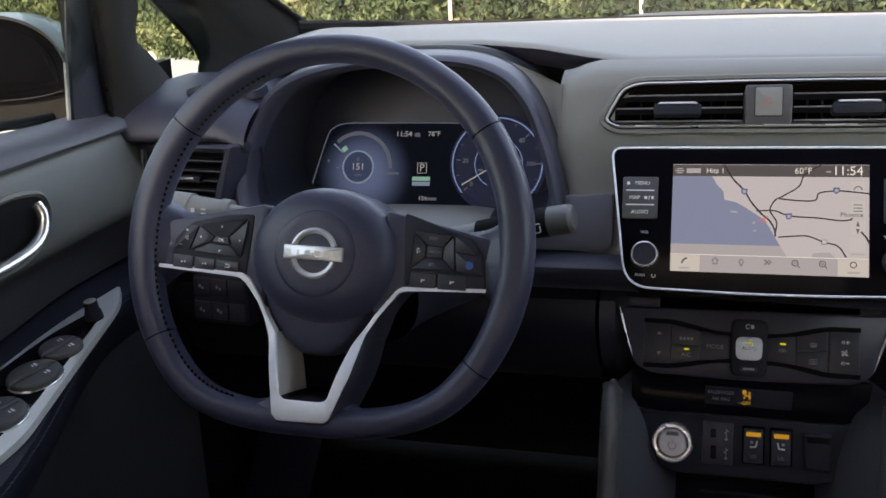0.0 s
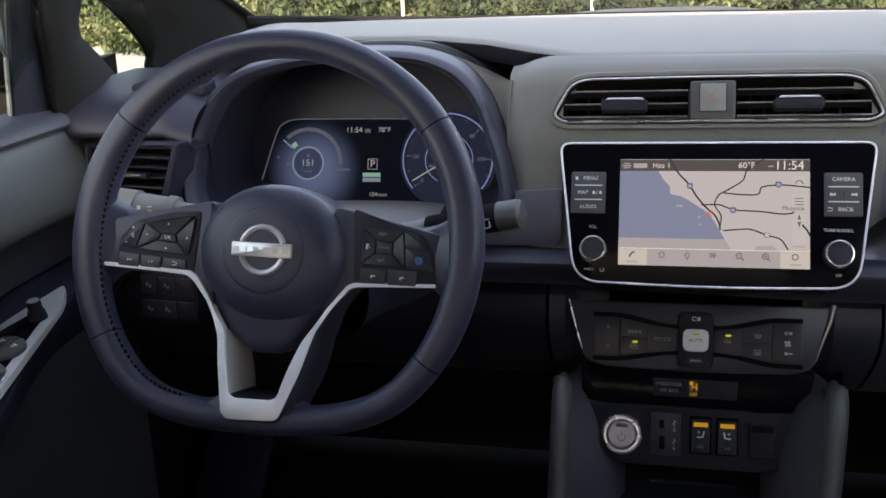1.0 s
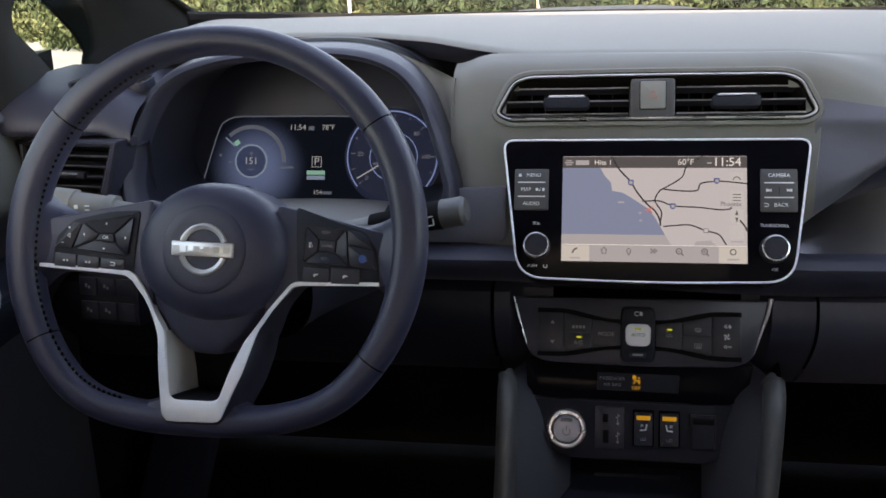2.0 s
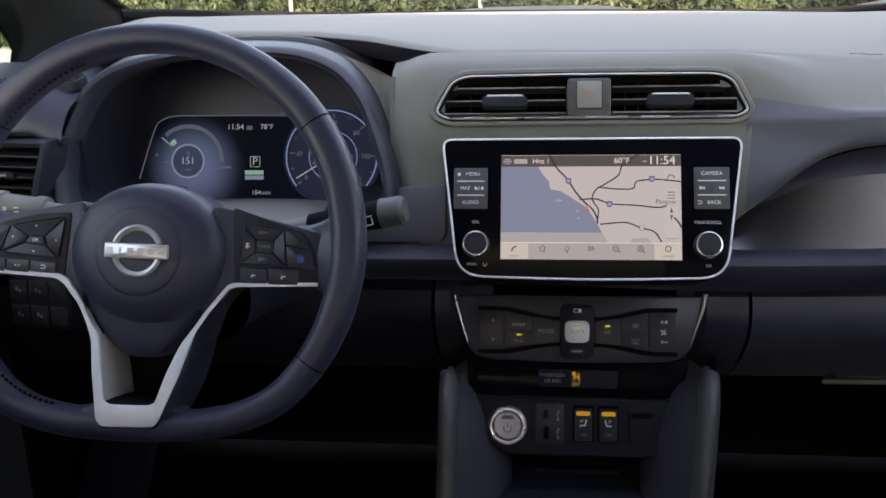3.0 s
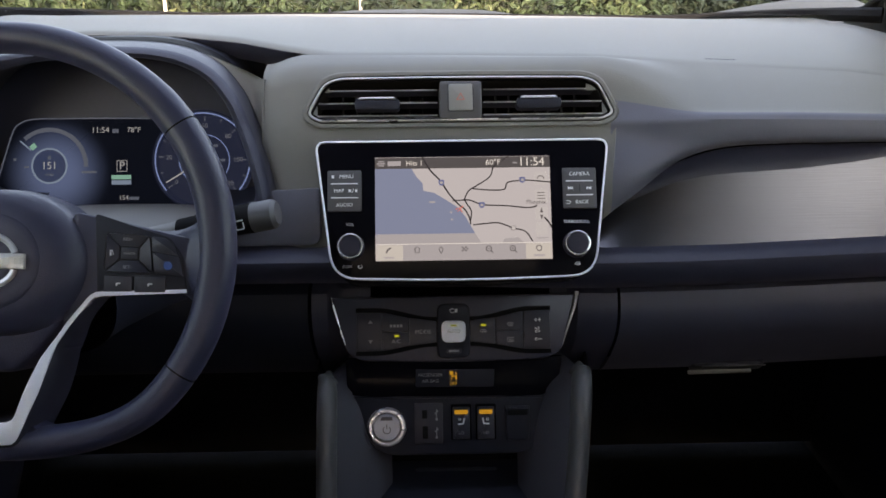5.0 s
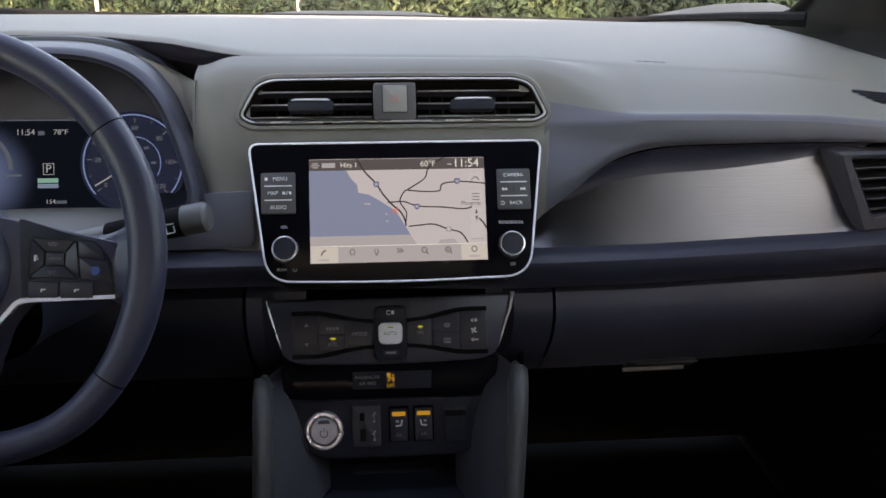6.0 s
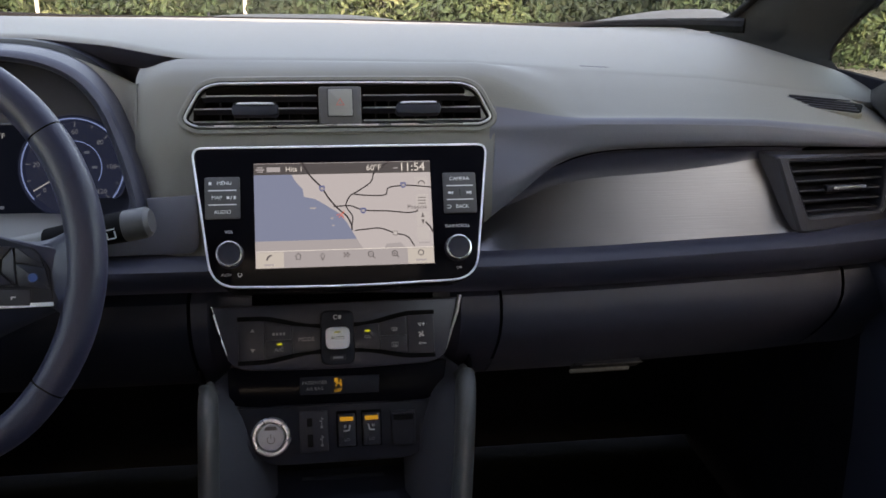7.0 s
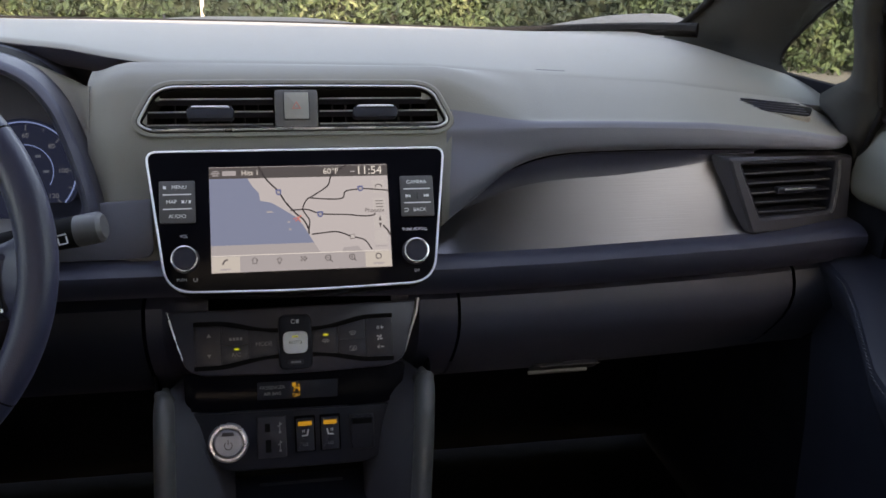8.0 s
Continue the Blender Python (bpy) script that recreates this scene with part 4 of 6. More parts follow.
part("airbag_mark", bars([(0, 0.0032, 0.0165, 0.0007), (0, -0.0032, 0.0165, 0.0007), (-0.0082, 0, 0.0007, 0.0065), (0.0082, 0, 0.0007, 0.0065)], 0, 0.0003), BLACK, wheel, m=Matrix.Translation((-0.002, -0.0455, 0.0142)) @ pose(0, 0, 0, 22))

# spokes behind the switches
for s in (-1, 1):
    o = [(s * 0.056, 0.036), (s * 0.100, 0.0270), (s * 0.140, 0.0185), (s * 0.160, 0.014), (s * 0.168, -0.010), (s * 0.160, -0.0285), (s * 0.076, -0.0320), (s * 0.050, -0.060)]
    part("spoke", plate(rounded(o, 0.006), -0.030, 0.0025, 0.003), LEATHER_HUB, wheel)
    # wide flare where the spoke meets the rim
    rows = []
    for t in np.linspace(0, 1, 12):
        x = s * mixed(0.122, 0.174, t) - 0.002
        h0, h1 = mixed(-0.026, -0.058, t ** 2.4), mixed(0.0225, 0.044, t ** 2.4)
        zt = mixed(0.0005, 0.0128, ease(0.42, 1.0, t))
        rows.append([(x, h0, -0.022), (x, h0 + 0.0015, zt - 0.009), (x, mixed(h0, h1, 0.10), zt - 0.003), (x, mixed(h0, h1, 0.28), zt), (x, mixed(h0, h1, 0.5), zt + 0.0008), (x, mixed(h0, h1, 0.72), zt), (x, mixed(h0, h1, 0.90), zt - 0.003), (x, h1 - 0.0015, zt - 0.009), (x, h1, -0.022)])
    part("spoke_flare", loft(rows), LEATHER, wheel)
for s, x0, x1 in ((-1, -0.024, -0.064), (1, 0.020, 0.056)):
    rows = []
    for t in np.linspace(0, 1, 12):
        x = mixed(x0, x1, t)
        top = -0.141 + 0.017 * (1 - t) ** 2.0 * ease(0.0, 0.12, t + 0.05)
        rows.append([(x, top, -0.014), (x, top - 0.0005, 0.001), (x, top - 0.003, 0.0085), (x, mixed(top, -0.156, 0.5), 0.0120), (x, -0.1525, 0.0135)])
    part("bottom_flare", loft(rows), LEATHER, wheel)

# silver trim: two arms and the cup at the bottom
edge_a = [(-0.1623, -0.0284), (-0.1009, -0.0309), (-0.0782, -0.0322), (-0.0716, -0.0363), (-0.0581, -0.0522), (-0.0502, -0.0659), (-0.0417, -0.0836), (-0.0329, -0.1206), (-0.0291, -0.1469), (-0.0236, -0.1526), (0.0201, -0.1505), (0.0248, -0.1464), (0.0391, -0.1104), (0.0455, -0.0800), (0.0481, -0.0714), (0.0576, -0.0561), (0.0747, -0.0342), (0.0805, -0.0325), (0.1501, -0.0289)]
edge_b = [(-0.1626, -0.0249), (-0.1012, -0.0264), (-0.0749, -0.0276), (-0.0673, -0.0317), (-0.0547, -0.0486), (-0.0469, -0.0633), (-0.0353, -0.0775), (-0.0262, -0.1108), (-0.0226, -0.1304), (-0.0174, -0.1338), (0.0160, -0.1329), (0.0213, -0.1302), (0.0308, -0.1017), (0.0360, -0.0824), (0.0448, -0.0692), (0.0545, -0.0539), (0.0720, -0.0319), (0.0778, -0.0288), (0.1499, -0.0257)]


def dense(pts, n=6):
    """Points along straight runs with slightly softened corners."""
    q = [Vector(pts[0])]
    for a, b in zip(pts, pts[1:]):
        q += [Vector(a).lerp(Vector(b), (i + 1) / n) for i in range(n)]
    return [q[0]] + [(q[i - 1] + q[i] * 2 + q[i + 1]) / 4 for i in range(1, len(q) - 1)] + [q[-1]]


rows, flank = [], []
for a, b in zip(dense(edge_a), dense(edge_b)):
    d = (b - a) * 0.10
    up = 0.0045 + 0.0145 * ease(-0.06, -0.125, a.y)
    rows.append([(a.x, a.y, up - 0.008), (a.x, a.y, up - 0.0010), (a.x + d.x, a.y + d.y, up), (b.x - d.x, b.y - d.y, up + 0.0004), (b.x, b.y, up - 0.0006), (b.x, b.y, up - 0.008)])
    o = (a - b).normalized() * 0.007 * ease(-0.045, -0.075, a.y)
    flank.append([(a.x, a.y, up - 0.0012), (a.x + o.x * 0.35, a.y + o.y * 0.35, up - 0.004), (a.x + o.x, a.y + o.y, up - 0.016), (a.x + o.x, a.y + o.y, -0.034)])
part("silver_trim", loft(rows), SATIN, wheel, "satin silver trim of the spokes")
part("trim_flank", loft(flank), GREY_DARK, wheel)
cup = dense(edge_b[6:14])
k = len(cup)
for lo, hi, material in ((0, 14, CUP), (13, k - 13, BLACK), (k - 14, k, BLACK)):
    rows = []
    for q in cup[lo:hi]:
        up = 0.0035 + 0.0145 * ease(-0.06, -0.125, q.y)
        rows.append([(q.x, q.y, up), (q.x * 0.99, q.y + 0.001, up - 0.02), (q.x * 0.96, q.y + 0.002, -0.036)])
    part("cup_wall", loft(rows), material, wheel)
part("cup_back", plate(rounded([(-0.040, -0.070), (-0.024, -0.136), (0.020, -0.136), (0.040, -0.070)], 0.003), -0.044, -0.036, 0.001), CAVITY, wheel)


def key(parent, pts, z, h, material=GREY_DARK, r=0.001, name="button"):
    return part(name, plate(rounded(pts, r), z - 0.002, z + h, 0.0007), material, parent)


# switches, left and right arm
LOW = Matrix.Translation((0, -0.0105, -0.0035))
Z = 0.006
pad = part("switch_panel", plate(rounded([(-0.150, -0.0195), (-0.072, -0.0235), (-0.068, 0.036), (-0.095, 0.034), (-0.130, 0.0255), (-0.146, 0.010)], 0.004), Z - 0.004, Z + 0.0012, 0.0008), BLACK, wheel, m=LOW)
Z = 0.0072
for pts, mark in (([(-0.146, 0.0005), (-0.130, 0.0000), (-0.122, 0.022), (-0.130, 0.0225)], (-0.133, 0.011)),
                  ([(-0.1285, 0.0000), (-0.109, 0.0085), (-0.105, 0.0135), (-0.1205, 0.0225)], (-0.118, 0.0125)),
                  ([(-0.119, 0.0232), (-0.104, 0.0145), (-0.0905, 0.0145), (-0.0735, 0.0315)], (-0.098, 0.022)),
                  ([(-0.0895, 0.0135), (-0.087, 0.0065), (-0.0765, -0.0030), (-0.0725, 0.0295)], (-0.080, 0.011)),
                  ([(-0.127, -0.0008), (-0.0775, -0.0045), (-0.0885, 0.0055), (-0.108, 0.0072)], (-0.099, 0.0015)),
                  ([(-0.107, 0.0082), (-0.0890, 0.0070), (-0.0912, 0.0135), (-0.1035, 0.0137)], (-0.098, 0.0107))):
    k = key(pad, pts, Z, 0.0022)
    x, y = mark
    if y == 0.0107:
        lettering("OK", 0.0042, x, y, Z + 0.0023, PRINT, k, "mark")
    elif x < -0.13:
        part("mark", bars([(x, y + 0.007, 0.0022, 0.0006), (x, y + 0.007, 0.0006, 0.0022), (x - 0.006, y - 0.0065, 0.0022, 0.0006)], Z + 0.0022), PRINT, k)
        part("mark", stroke([(x - 0.0012, y), (x + 0.001, y + 0.002), (x + 0.001, y - 0.002), (x - 0.0012, y)], 0.0006, Z + 0.0022), PRINT, k)
    else:
        v = Vector((x + 0.098, y - 0.0107)).normalized()
        o = Vector((-v.y, v.x)) * 0.0013
        part("mark", plate([(x - o.x, y - o.y), (x + v.x * 0.002, y + v.y * 0.002), (x + o.x, y + o.y)], Z + 0.002, Z + 0.0025, 0.0001), PRINT, k)
for x0, x1 in ((-0.146, -0.125), (-0.124, -0.103), (-0.102, -0.079)):
    k = key(pad, [(x0, -0.0165 - 0.01 * (x0 + 0.146) * 0.5), (x1, -0.0172 - 0.01 * (x1 + 0.146) * 0.5), (x1, -0.0045 - 0.06 * (x1 + 0.146)), (x0, -0.0045 - 0.06 * (x0 + 0.146))], Z, 0.0014)
    x, y = (x0 + x1) / 2, -0.011 - 0.03 * (x0 + 0.15)
    if x > -0.1:
        part("mark", stroke([(x - 0.002, y + 0.0016), (x + 0.0018, y + 0.0016), (x + 0.0026, y + 0.0004), (x + 0.0018, y - 0.001), (x - 0.0018, y - 0.001)], 0.0007, Z + 0.0014), PRINT, k)
    else:
        d = -0.0016 if x < -0.125 else 0.0016
        for e in (-1, 1):
            part("mark", plate([(x + e * 0.0015 - d * 0.6, y - 0.0010), (x + e * 0.0015 + d * 0.6, y), (x + e * 0.0015 - d * 0.6, y + 0.0010)], Z + 0.001, Z + 0.0017, 0.0001), PRINT, k)
# switches, right arm
pad = part("switch_panel", plate(rounded([(0.150, -0.0195), (0.078, -0.0225), (0.074, 0.044), (0.100, 0.036), (0.135, 0.0255), (0.146, 0.010)], 0.004), Z - 0.005, Z, 0.0008), BLACK, wheel, m=Matrix.Translation((0, -0.0095, -0.0035)))
for pts, mark in (([(0.0855, 0.0285), (0.1185, 0.0265), (0.111, 0.0172), (0.0965, 0.0178)], (0.102, 0.0232)),
                  ([(0.0845, 0.0275), (0.0955, 0.0172), (0.0952, 0.0070), (0.0832, -0.0025)], (0.0888, 0.0125)),
                  ([(0.1195, 0.0257), (0.1120, 0.0165), (0.1115, 0.0066), (0.1225, -0.0030)], (0.117, 0.0125)),
                  ([(0.0845, -0.0034), (0.1215, -0.0040), (0.1108, 0.0056), (0.0960, 0.0060)], (0.102, 0.0008)),
                  ([(0.0968, 0.0072), (0.1105, 0.0068), (0.1108, 0.0162), (0.0970, 0.0168)], (0.1037, 0.0118))):
    k = key(pad, pts, Z, 0.0022)
    if 0.1 < mark[0] < 0.11:
        lettering("RES+" if mark[1] > 0.02 else "SET-" if mark[1] < 0.005 else "CANCEL", 0.0038 if mark[1] != 0.0118 else 0.0026, mark[0], mark[1], Z + 0.0023, PRINT_DIM, k, "mark")
    elif mark[0] < 0.1:
        part("mark", bars([(mark[0], mark[1] + 0.0012, 0.0026, 0.0012), (mark[0] - 0.0004, mark[1] - 0.0012, 0.0014, 0.0030), (mark[0] + 0.0016, mark[1] - 0.0010, 0.0008, 0.0016)], Z + 0.0022), PRINT, k)
key(pad, [(0.1215, 0.0140), (0.1425, 0.0110), (0.1395, 0.0190), (0.1325, 0.0245), (0.1210, 0.0260)], Z, 0.0020)
BLUE = glowing("blue_symbol", (0.05, 0.13, 0.42), 0.3)
k = key(pad, [(0.1240, -0.0035), (0.1475, -0.0060), (0.1435, 0.0100), (0.1218, 0.0130)], Z, 0.0020)
part("mark", lathe([(0.0036, Z + 0.002), (0.0034, Z + 0.0024), (0.0, Z + 0.0024)], 18), BLUE, k, "blue assist symbol", m=Matrix.Translation((0.1345, 0.0025, 0)))
for x0, x1 in ((0.0835, 0.1065), (0.1080, 0.1330)):
    k = key(pad, [(x0, -0.0195), (x1, -0.0190), (x1, -0.0065), (x0, -0.0060)], Z, 0.0014)
    part("mark", bars([((x0 + x1) / 2, -0.0125, 0.0035, 0.0011), ((x0 + x1) / 2 - 0.0014, -0.0135, 0.0012, 0.0020)], Z + 0.0014), PRINT, k)

# column cover
col = thing("steering_column", pose(0, 0, 0), "dark grey plastic steering column cover", "steering column")
# one dark plastic: upper half coloured as lit, lower half as shaded
halves = {"lit_upper_cover": (0, math.pi, GREY_LIGHT, "upper half of the column cover, coloured pale for windscreen light"), "shaded_lower_cover": (math.pi, 2 * math.pi, BLACK, "lower half of the column cover, coloured black for shade")}
for name, (a0, a1, material, label) in halves.items():
    rows = []
    for t in np.linspace(0, 1, 12):
        y = mixed(0.16, -0.125, t)
        w = mixed(0.135, 0.075, ease(0.0, 0.9, t))
        zc = mixed(-0.045, 0.005, t)
        top = mixed(0.045, 0.054, t)
        grow = 1.0 if a0 == 0 else 0.985
        rows.append([(-0.385 + w * grow * math.copysign(abs(math.cos(a)) ** 0.6, math.cos(a)), y, zc + (top if a0 == 0 else 0.062) * math.copysign(abs(math.sin(a)) ** 0.7, math.sin(a))) for a in np.linspace(a0, a1, 19)])
    part(name, loft(rows), material, col, label)


def stalk(side):
    m = pose(-0.3755 if side > 0 else -0.3685, -0.058, 0.0175 if side > 0 else 0.028, 0, 0, 0)
    s = thing("turn_signal_stalk" if side < 0 else "wiper_stalk", m, "grey control stalk with printed symbols behind the steering wheel" if side < 0 else "black control stalk with grey end cap behind the steering wheel", "stalk")
    dirv = Vector((side, -0.06, 0.195 if side > 0 else 0.16)).normalized()
    def tube(x0, x1, r0, r1, n=4, ry=0.82):
        pts = [dirv * mixed(x0, x1, i / n) for i in range(n + 1)]
        return sweep(pts, lambda u: circle(mixed(r0, r1, u), 20, mixed(r0, r1, u) * ry))
    if side > 0:
        part("arm", tube(0.05, 0.118, 0.010, 0.0115), GREY_LIGHT, s)
        part("collar", tube(0.108, 0.112, 0.0122, 0.0124), GREY_LIGHT, s)
        part("barrel", tube(0.112, 0.183, 0.0135, 0.017), RUBBER, s)
        part("end_cap", tube(0.183, 0.203, 0.0168, 0.0165), GREY, s, "dark grey end cap")
        part("end_face", tube(0.203, 0.2065, 0.0165, 0.0125), GREY, s)
        q = dirv * 0.172
        part("symbols", bars([(0, 0.002, 0.009, 0.0012), (-0.003, -0.003, 0.0012, 0.006), (0.004, -0.003, 0.0012, 0.006), (0, -0.006, 0.007, 0.0011), (-0.018, 0.002, 0.006, 0.0015), (-0.018, -0.004, 0.006, 0.0012)], 0, 0.0003), PRINT, s, m=Matrix.Translation(q + Vector((0, -0.0172, 0.002))) @ pose(0, 0, 0, 82, 0, 0) @ pose(0, 0, 0, 0, 0, 11))
        part("symbols", bars([(0.0, 0.003, 0.006, 0.0012), (0.0, -0.001, 0.006, 0.0012), (0.0, -0.005, 0.005, 0.0012)], 0, 0.0003), PRINT, s, m=Matrix.Translation(dirv * 0.123 + Vector((0, -0.0146, 0.001))) @ pose(0, 0, 0, 82))
    else:
        part("arm", tube(0.05, 0.165, 0.0085, 0.0120), GREY_LIGHT, s)
        part("collar", tube(0.161, 0.170, 0.0172, 0.0174), GREY_LIGHT, s)
        part("barrel", tube(0.169, 0.2035, 0.0150, 0.0154), GREY_LIGHT, s)
        part("end_cap", tube(0.203, 0.224, 0.0178, 0.0172), STALK_GREY, s, "pale grey end cap")
        part("symbols", bars([(-0.006, 0.002, 0.004, 0.004), (0.006, 0.003, 0.005, 0.0012), (0.006, -0.001, 0.005, 0.0012), (-0.006, -0.005, 0.003, 0.0012)], 0, 0.0003), PRINT, s, m=Matrix.Translation(dirv * 0.188 + Vector((0, -0.0157, 0.002))) @ pose(0, 0, 0, 80))
    return s


stalk(-1)
stalk(1)

# ---- instrument cluster ----
clu = thing("instrument_cluster", slanted(0, 0.2, 0.04, 20), "lit digital instrument display beside a round speedometer", "instrument cluster")
part("back_panel", plate(rounded([(-0.62, -0.085), (-0.18, -0.085), (-0.18, 0.125), (-0.60, 0.125)], 0.01), -0.02, -0.003, 0.001), LOWER, clu)
out = smooth_line([(-0.560, -0.060), (-0.552, -0.030), (-0.532, 0.035), (-0.522, 0.0485), (-0.505, 0.0535), (-0.47, 0.0538), (-0.40, 0.0535), (-0.338, 0.0525)], 40)


def backlit(name, colour, middle, reach, strength):
    """A dark display with a soft backlight round one place."""
    m = bpy.data.materials.new(name)
    m.use_nodes = True
    n, l = m.node_tree.nodes, m.node_tree.links
    p = n["Principled BSDF"]
    p.inputs["Base Color"].default_value = (0.005, 0.006, 0.01, 1)
    p.inputs["Roughness"].default_value = 0.6
    p.inputs["Specular IOR Level"].default_value = 0.0
    co = n.new("ShaderNodeTexCoord")
    ln = n.new("ShaderNodeVectorMath")
    ln.operation = "LENGTH"
    sb = n.new("ShaderNodeVectorMath")
    sb.operation = "SUBTRACT"
    sb.inputs[1].default_value = middle
    l.new(co.outputs["Object"], sb.inputs[0])
    l.new(sb.outputs["Vector"], ln.inputs[0])
    mr = n.new("ShaderNodeMapRange")
    mr.inputs["From Min"].default_value, mr.inputs["From Max"].default_value = 0.012, reach
    mr.inputs["To Min"].default_value, mr.inputs["To Max"].default_value = strength * 2 ** -STOPS, 0.018 * 2 ** -STOPS
    mr.interpolation_type = "SMOOTHSTEP"
    l.new(ln.outputs["Value"], mr.inputs["Value"])
    l.new(mr.outputs["Result"], p.inputs["Emission Strength"])
    p.inputs["Emission Color"].default_value = (*colour, 1)
    return m


part("display_glass", plate([(-0.565, -0.06)] + out + [(-0.30, 0.050), (-0.30, -0.06)], -0.004, -0.001, 0.0005), backlit("display_backlight", (0.10, 0.175, 0.40), (-0.480, -0.010, 0.0), 0.068, 0.66), clu)
CYAN = glowing("pale_blue_light", (0.36, 0.52, 0.75), 0.40)
DIAL = glowing("dial_blue_light", (0.25, 0.38, 0.75), 0.6)
DIAL_FIG = glowing("dim_dial_figure", (0.40, 0.45, 0.55), 0.28)
MINT = glowing("mint_light", (0.25, 0.6, 0.5), 0.6)
DIM = glowing("dim_grey_light", (0.24, 0.30, 0.42), 0.3)
NAVY = glowing("navy_dial_face", (0.018, 0.026, 0.060), 0.6)
part("outline", stroke(out, 0.0016, 0.0), DIM, clu)
# charge gauge
gx, gy = -0.4875, -0.003
part("gauge_ring", stroke(arc(gx, gy, 0.0205, 0, 360, 48), 0.0022, 0.0008), CYAN, clu)
part("gauge_disc", lathe([(0.0195, 0.0006), (0.0, 0.0007)], 40), glowing("gauge_middle", (0.035, 0.062, 0.15), 0.6), clu, m=Matrix.Translation((gx, gy, 0)))
part("gauge_track", stroke(arc(gx, gy, 0.0435, -2, 132, 40), 0.0050, 0.0006), DIM, clu)
part("gauge_needle", stroke([(gx - 0.034, gy + 0.030), (gx - 0.0215, gy + 0.019)], 0.0018, 0.0012), CYAN, clu)
part("gauge_fill", stroke(arc(gx, gy, 0.030, 122, 136, 6), 0.006, 0.0008), MINT, clu)
lettering("151", 0.0125, gx, gy, 0.0012, LETTER, clu, "range_figure")
for q in ((gx, gy + 0.010, 0.004, 0.004), (gx, gy - 0.0105, 0.010, 0.002), (gx - 0.027, gy - 0.001, 0.006, 0.002), (gx + 0.047, gy - 0.008, 0.018, 0.0026), (-0.5285, 0.005, 0.003, 0.003)):
    part("small_mark", bars([q], 0.0008), DIM, clu)
lettering("11:54", 0.0098, -0.4265, 0.0392, 0.0005, LETTER, clu, "clock")
part("small_mark", bars([(-0.4085, 0.0382, 0.0075, 0.005)], 0.0005), DIM, clu)
lettering("78°F", 0.0088, -0.3865, 0.0390, 0.0005, LETTER, clu, "temperature")
part("gear_frame", rim_frame(rect(-0.4012, -0.004, 0.0125, 0.0135), rect(-0.4012, -0.004, 0.0112, 0.0122), 0.0, 0.0006, 0.0001), LETTER, clu)
lettering("P", 0.0135, -0.4012, -0.004, 0.0005, LETTER, clu, "gear_letter")
part("mode_bar", bars([(-0.402, -0.0175, 0.0235, 0.0052)], 0.0005), MINT, clu)
part("mode_bar", bars([(-0.402, -0.0238, 0.0235, 0.0052)], 0.0005), CYAN, clu)
lettering("154", 0.0078, -0.3995, -0.0425, 0.0005, LETTER, clu, "odometer")
part("small_mark", bars([(-0.387, -0.043, 0.012, 0.0036)], 0.0005), DIM, clu)
# speedometer
sx, sy, R = -0.3035, 0.0015, 0.0565
dial = part("speedometer", lathe([(R + 0.004, -0.012), (R + 0.004, 0.004), (R + 0.0015, 0.0055), (R - 0.002, 0.002), (R - 0.003, 0.0), (0.0, 0.0002)], 64), NAVY, clu, m=Matrix.Translation((sx, sy, 0)))
part("dial_ring", stroke(arc(0, 0, R, -40, 220, 80), 0.0016, 0.0048), DIAL, dial)
part("dial_ring", stroke(arc(0, 0, 0.029, 100, 245, 36), 0.0011, 0.0006), DIAL, dial)
part("dial_ring", stroke(arc(0, 0, 0.031, -30, 100, 36), 0.0010, 0.0006), DIAL, dial)
for k in range(14):
    a = radians(218 - k * 21.75)
    r0 = 0.0475 if k % 2 == 0 else 0.050
    part("tick", stroke([(r0 * math.cos(a), r0 * math.sin(a)), (0.0545 * math.cos(a), 0.0545 * math.sin(a))], 0.0009, 0.0006), DIAL_FIG, dial)
for k, s in enumerate(("0", "20", "40", "60", "80", "100", "120")):
    a = radians(218 - k * 43.5)
    lettering(s, 0.0078, 0.0415 * math.cos(a), 0.0415 * math.sin(a), 0.0006, DIAL_FIG, dial, "figure")
for k in range(5):
    a = radians(200 - k * 50)
    part("small_mark", bars([(0.023 * math.cos(a), 0.023 * math.sin(a), 0.006, 0.003)], 0.0006), DIM, dial)
part("needle", stroke([(0.0, 0.0), (-0.0445, -0.0265)], 0.0016, 0.003), LETTER, dial)
part("needle_cap", lathe([(0.011, 0.0), (0.011, 0.005), (0.009, 0.0065), (0.0, 0.007)], 28), BLACK, dial)

# ---- screen unit in the middle ----
TILT_S = 27
unit = thing("infotainment_unit", slanted(0.001, 0, 0, TILT_S), "glossy black touchscreen unit showing a road map in silver frame", "touchscreen")
body = rounded([(-0.1330, -0.0350), (0.0, -0.0385), (0.1330, -0.0350), (0.1512, 0.1072), (-0.1512, 0.1072)], [0.026, 0.06, 0.026, 0.012, 0.012], 7)
part("body", plate(body, -0.085, 0.0045, 0.002), PIANO, unit)
part("silver_frame", sweep([(x, y, 0.0042) for x, y in inset(body, 0.0008)], circle(0.0012, 10), closed=True), SATIN, unit, "thin satin silver frame")
D0, D1, E0, E1 = -0.0895, 0.0895, -0.0172, 0.0895
screen = part("display", plate(rect((D0 + D1) / 2, (E0 + E1) / 2, D1 - D0, E1 - E0), 0.003, 0.0050, 0.0002), glowing("map_land", (0.50, 0.485, 0.515), 0.98), unit, "lit map display")
W_, H_ = D1 - D0, E1 - E0


def on(u, v):
    """A place on the display from shares of its width and of its height from the top."""
    return (D0 + u * W_, E1 - v * H_)


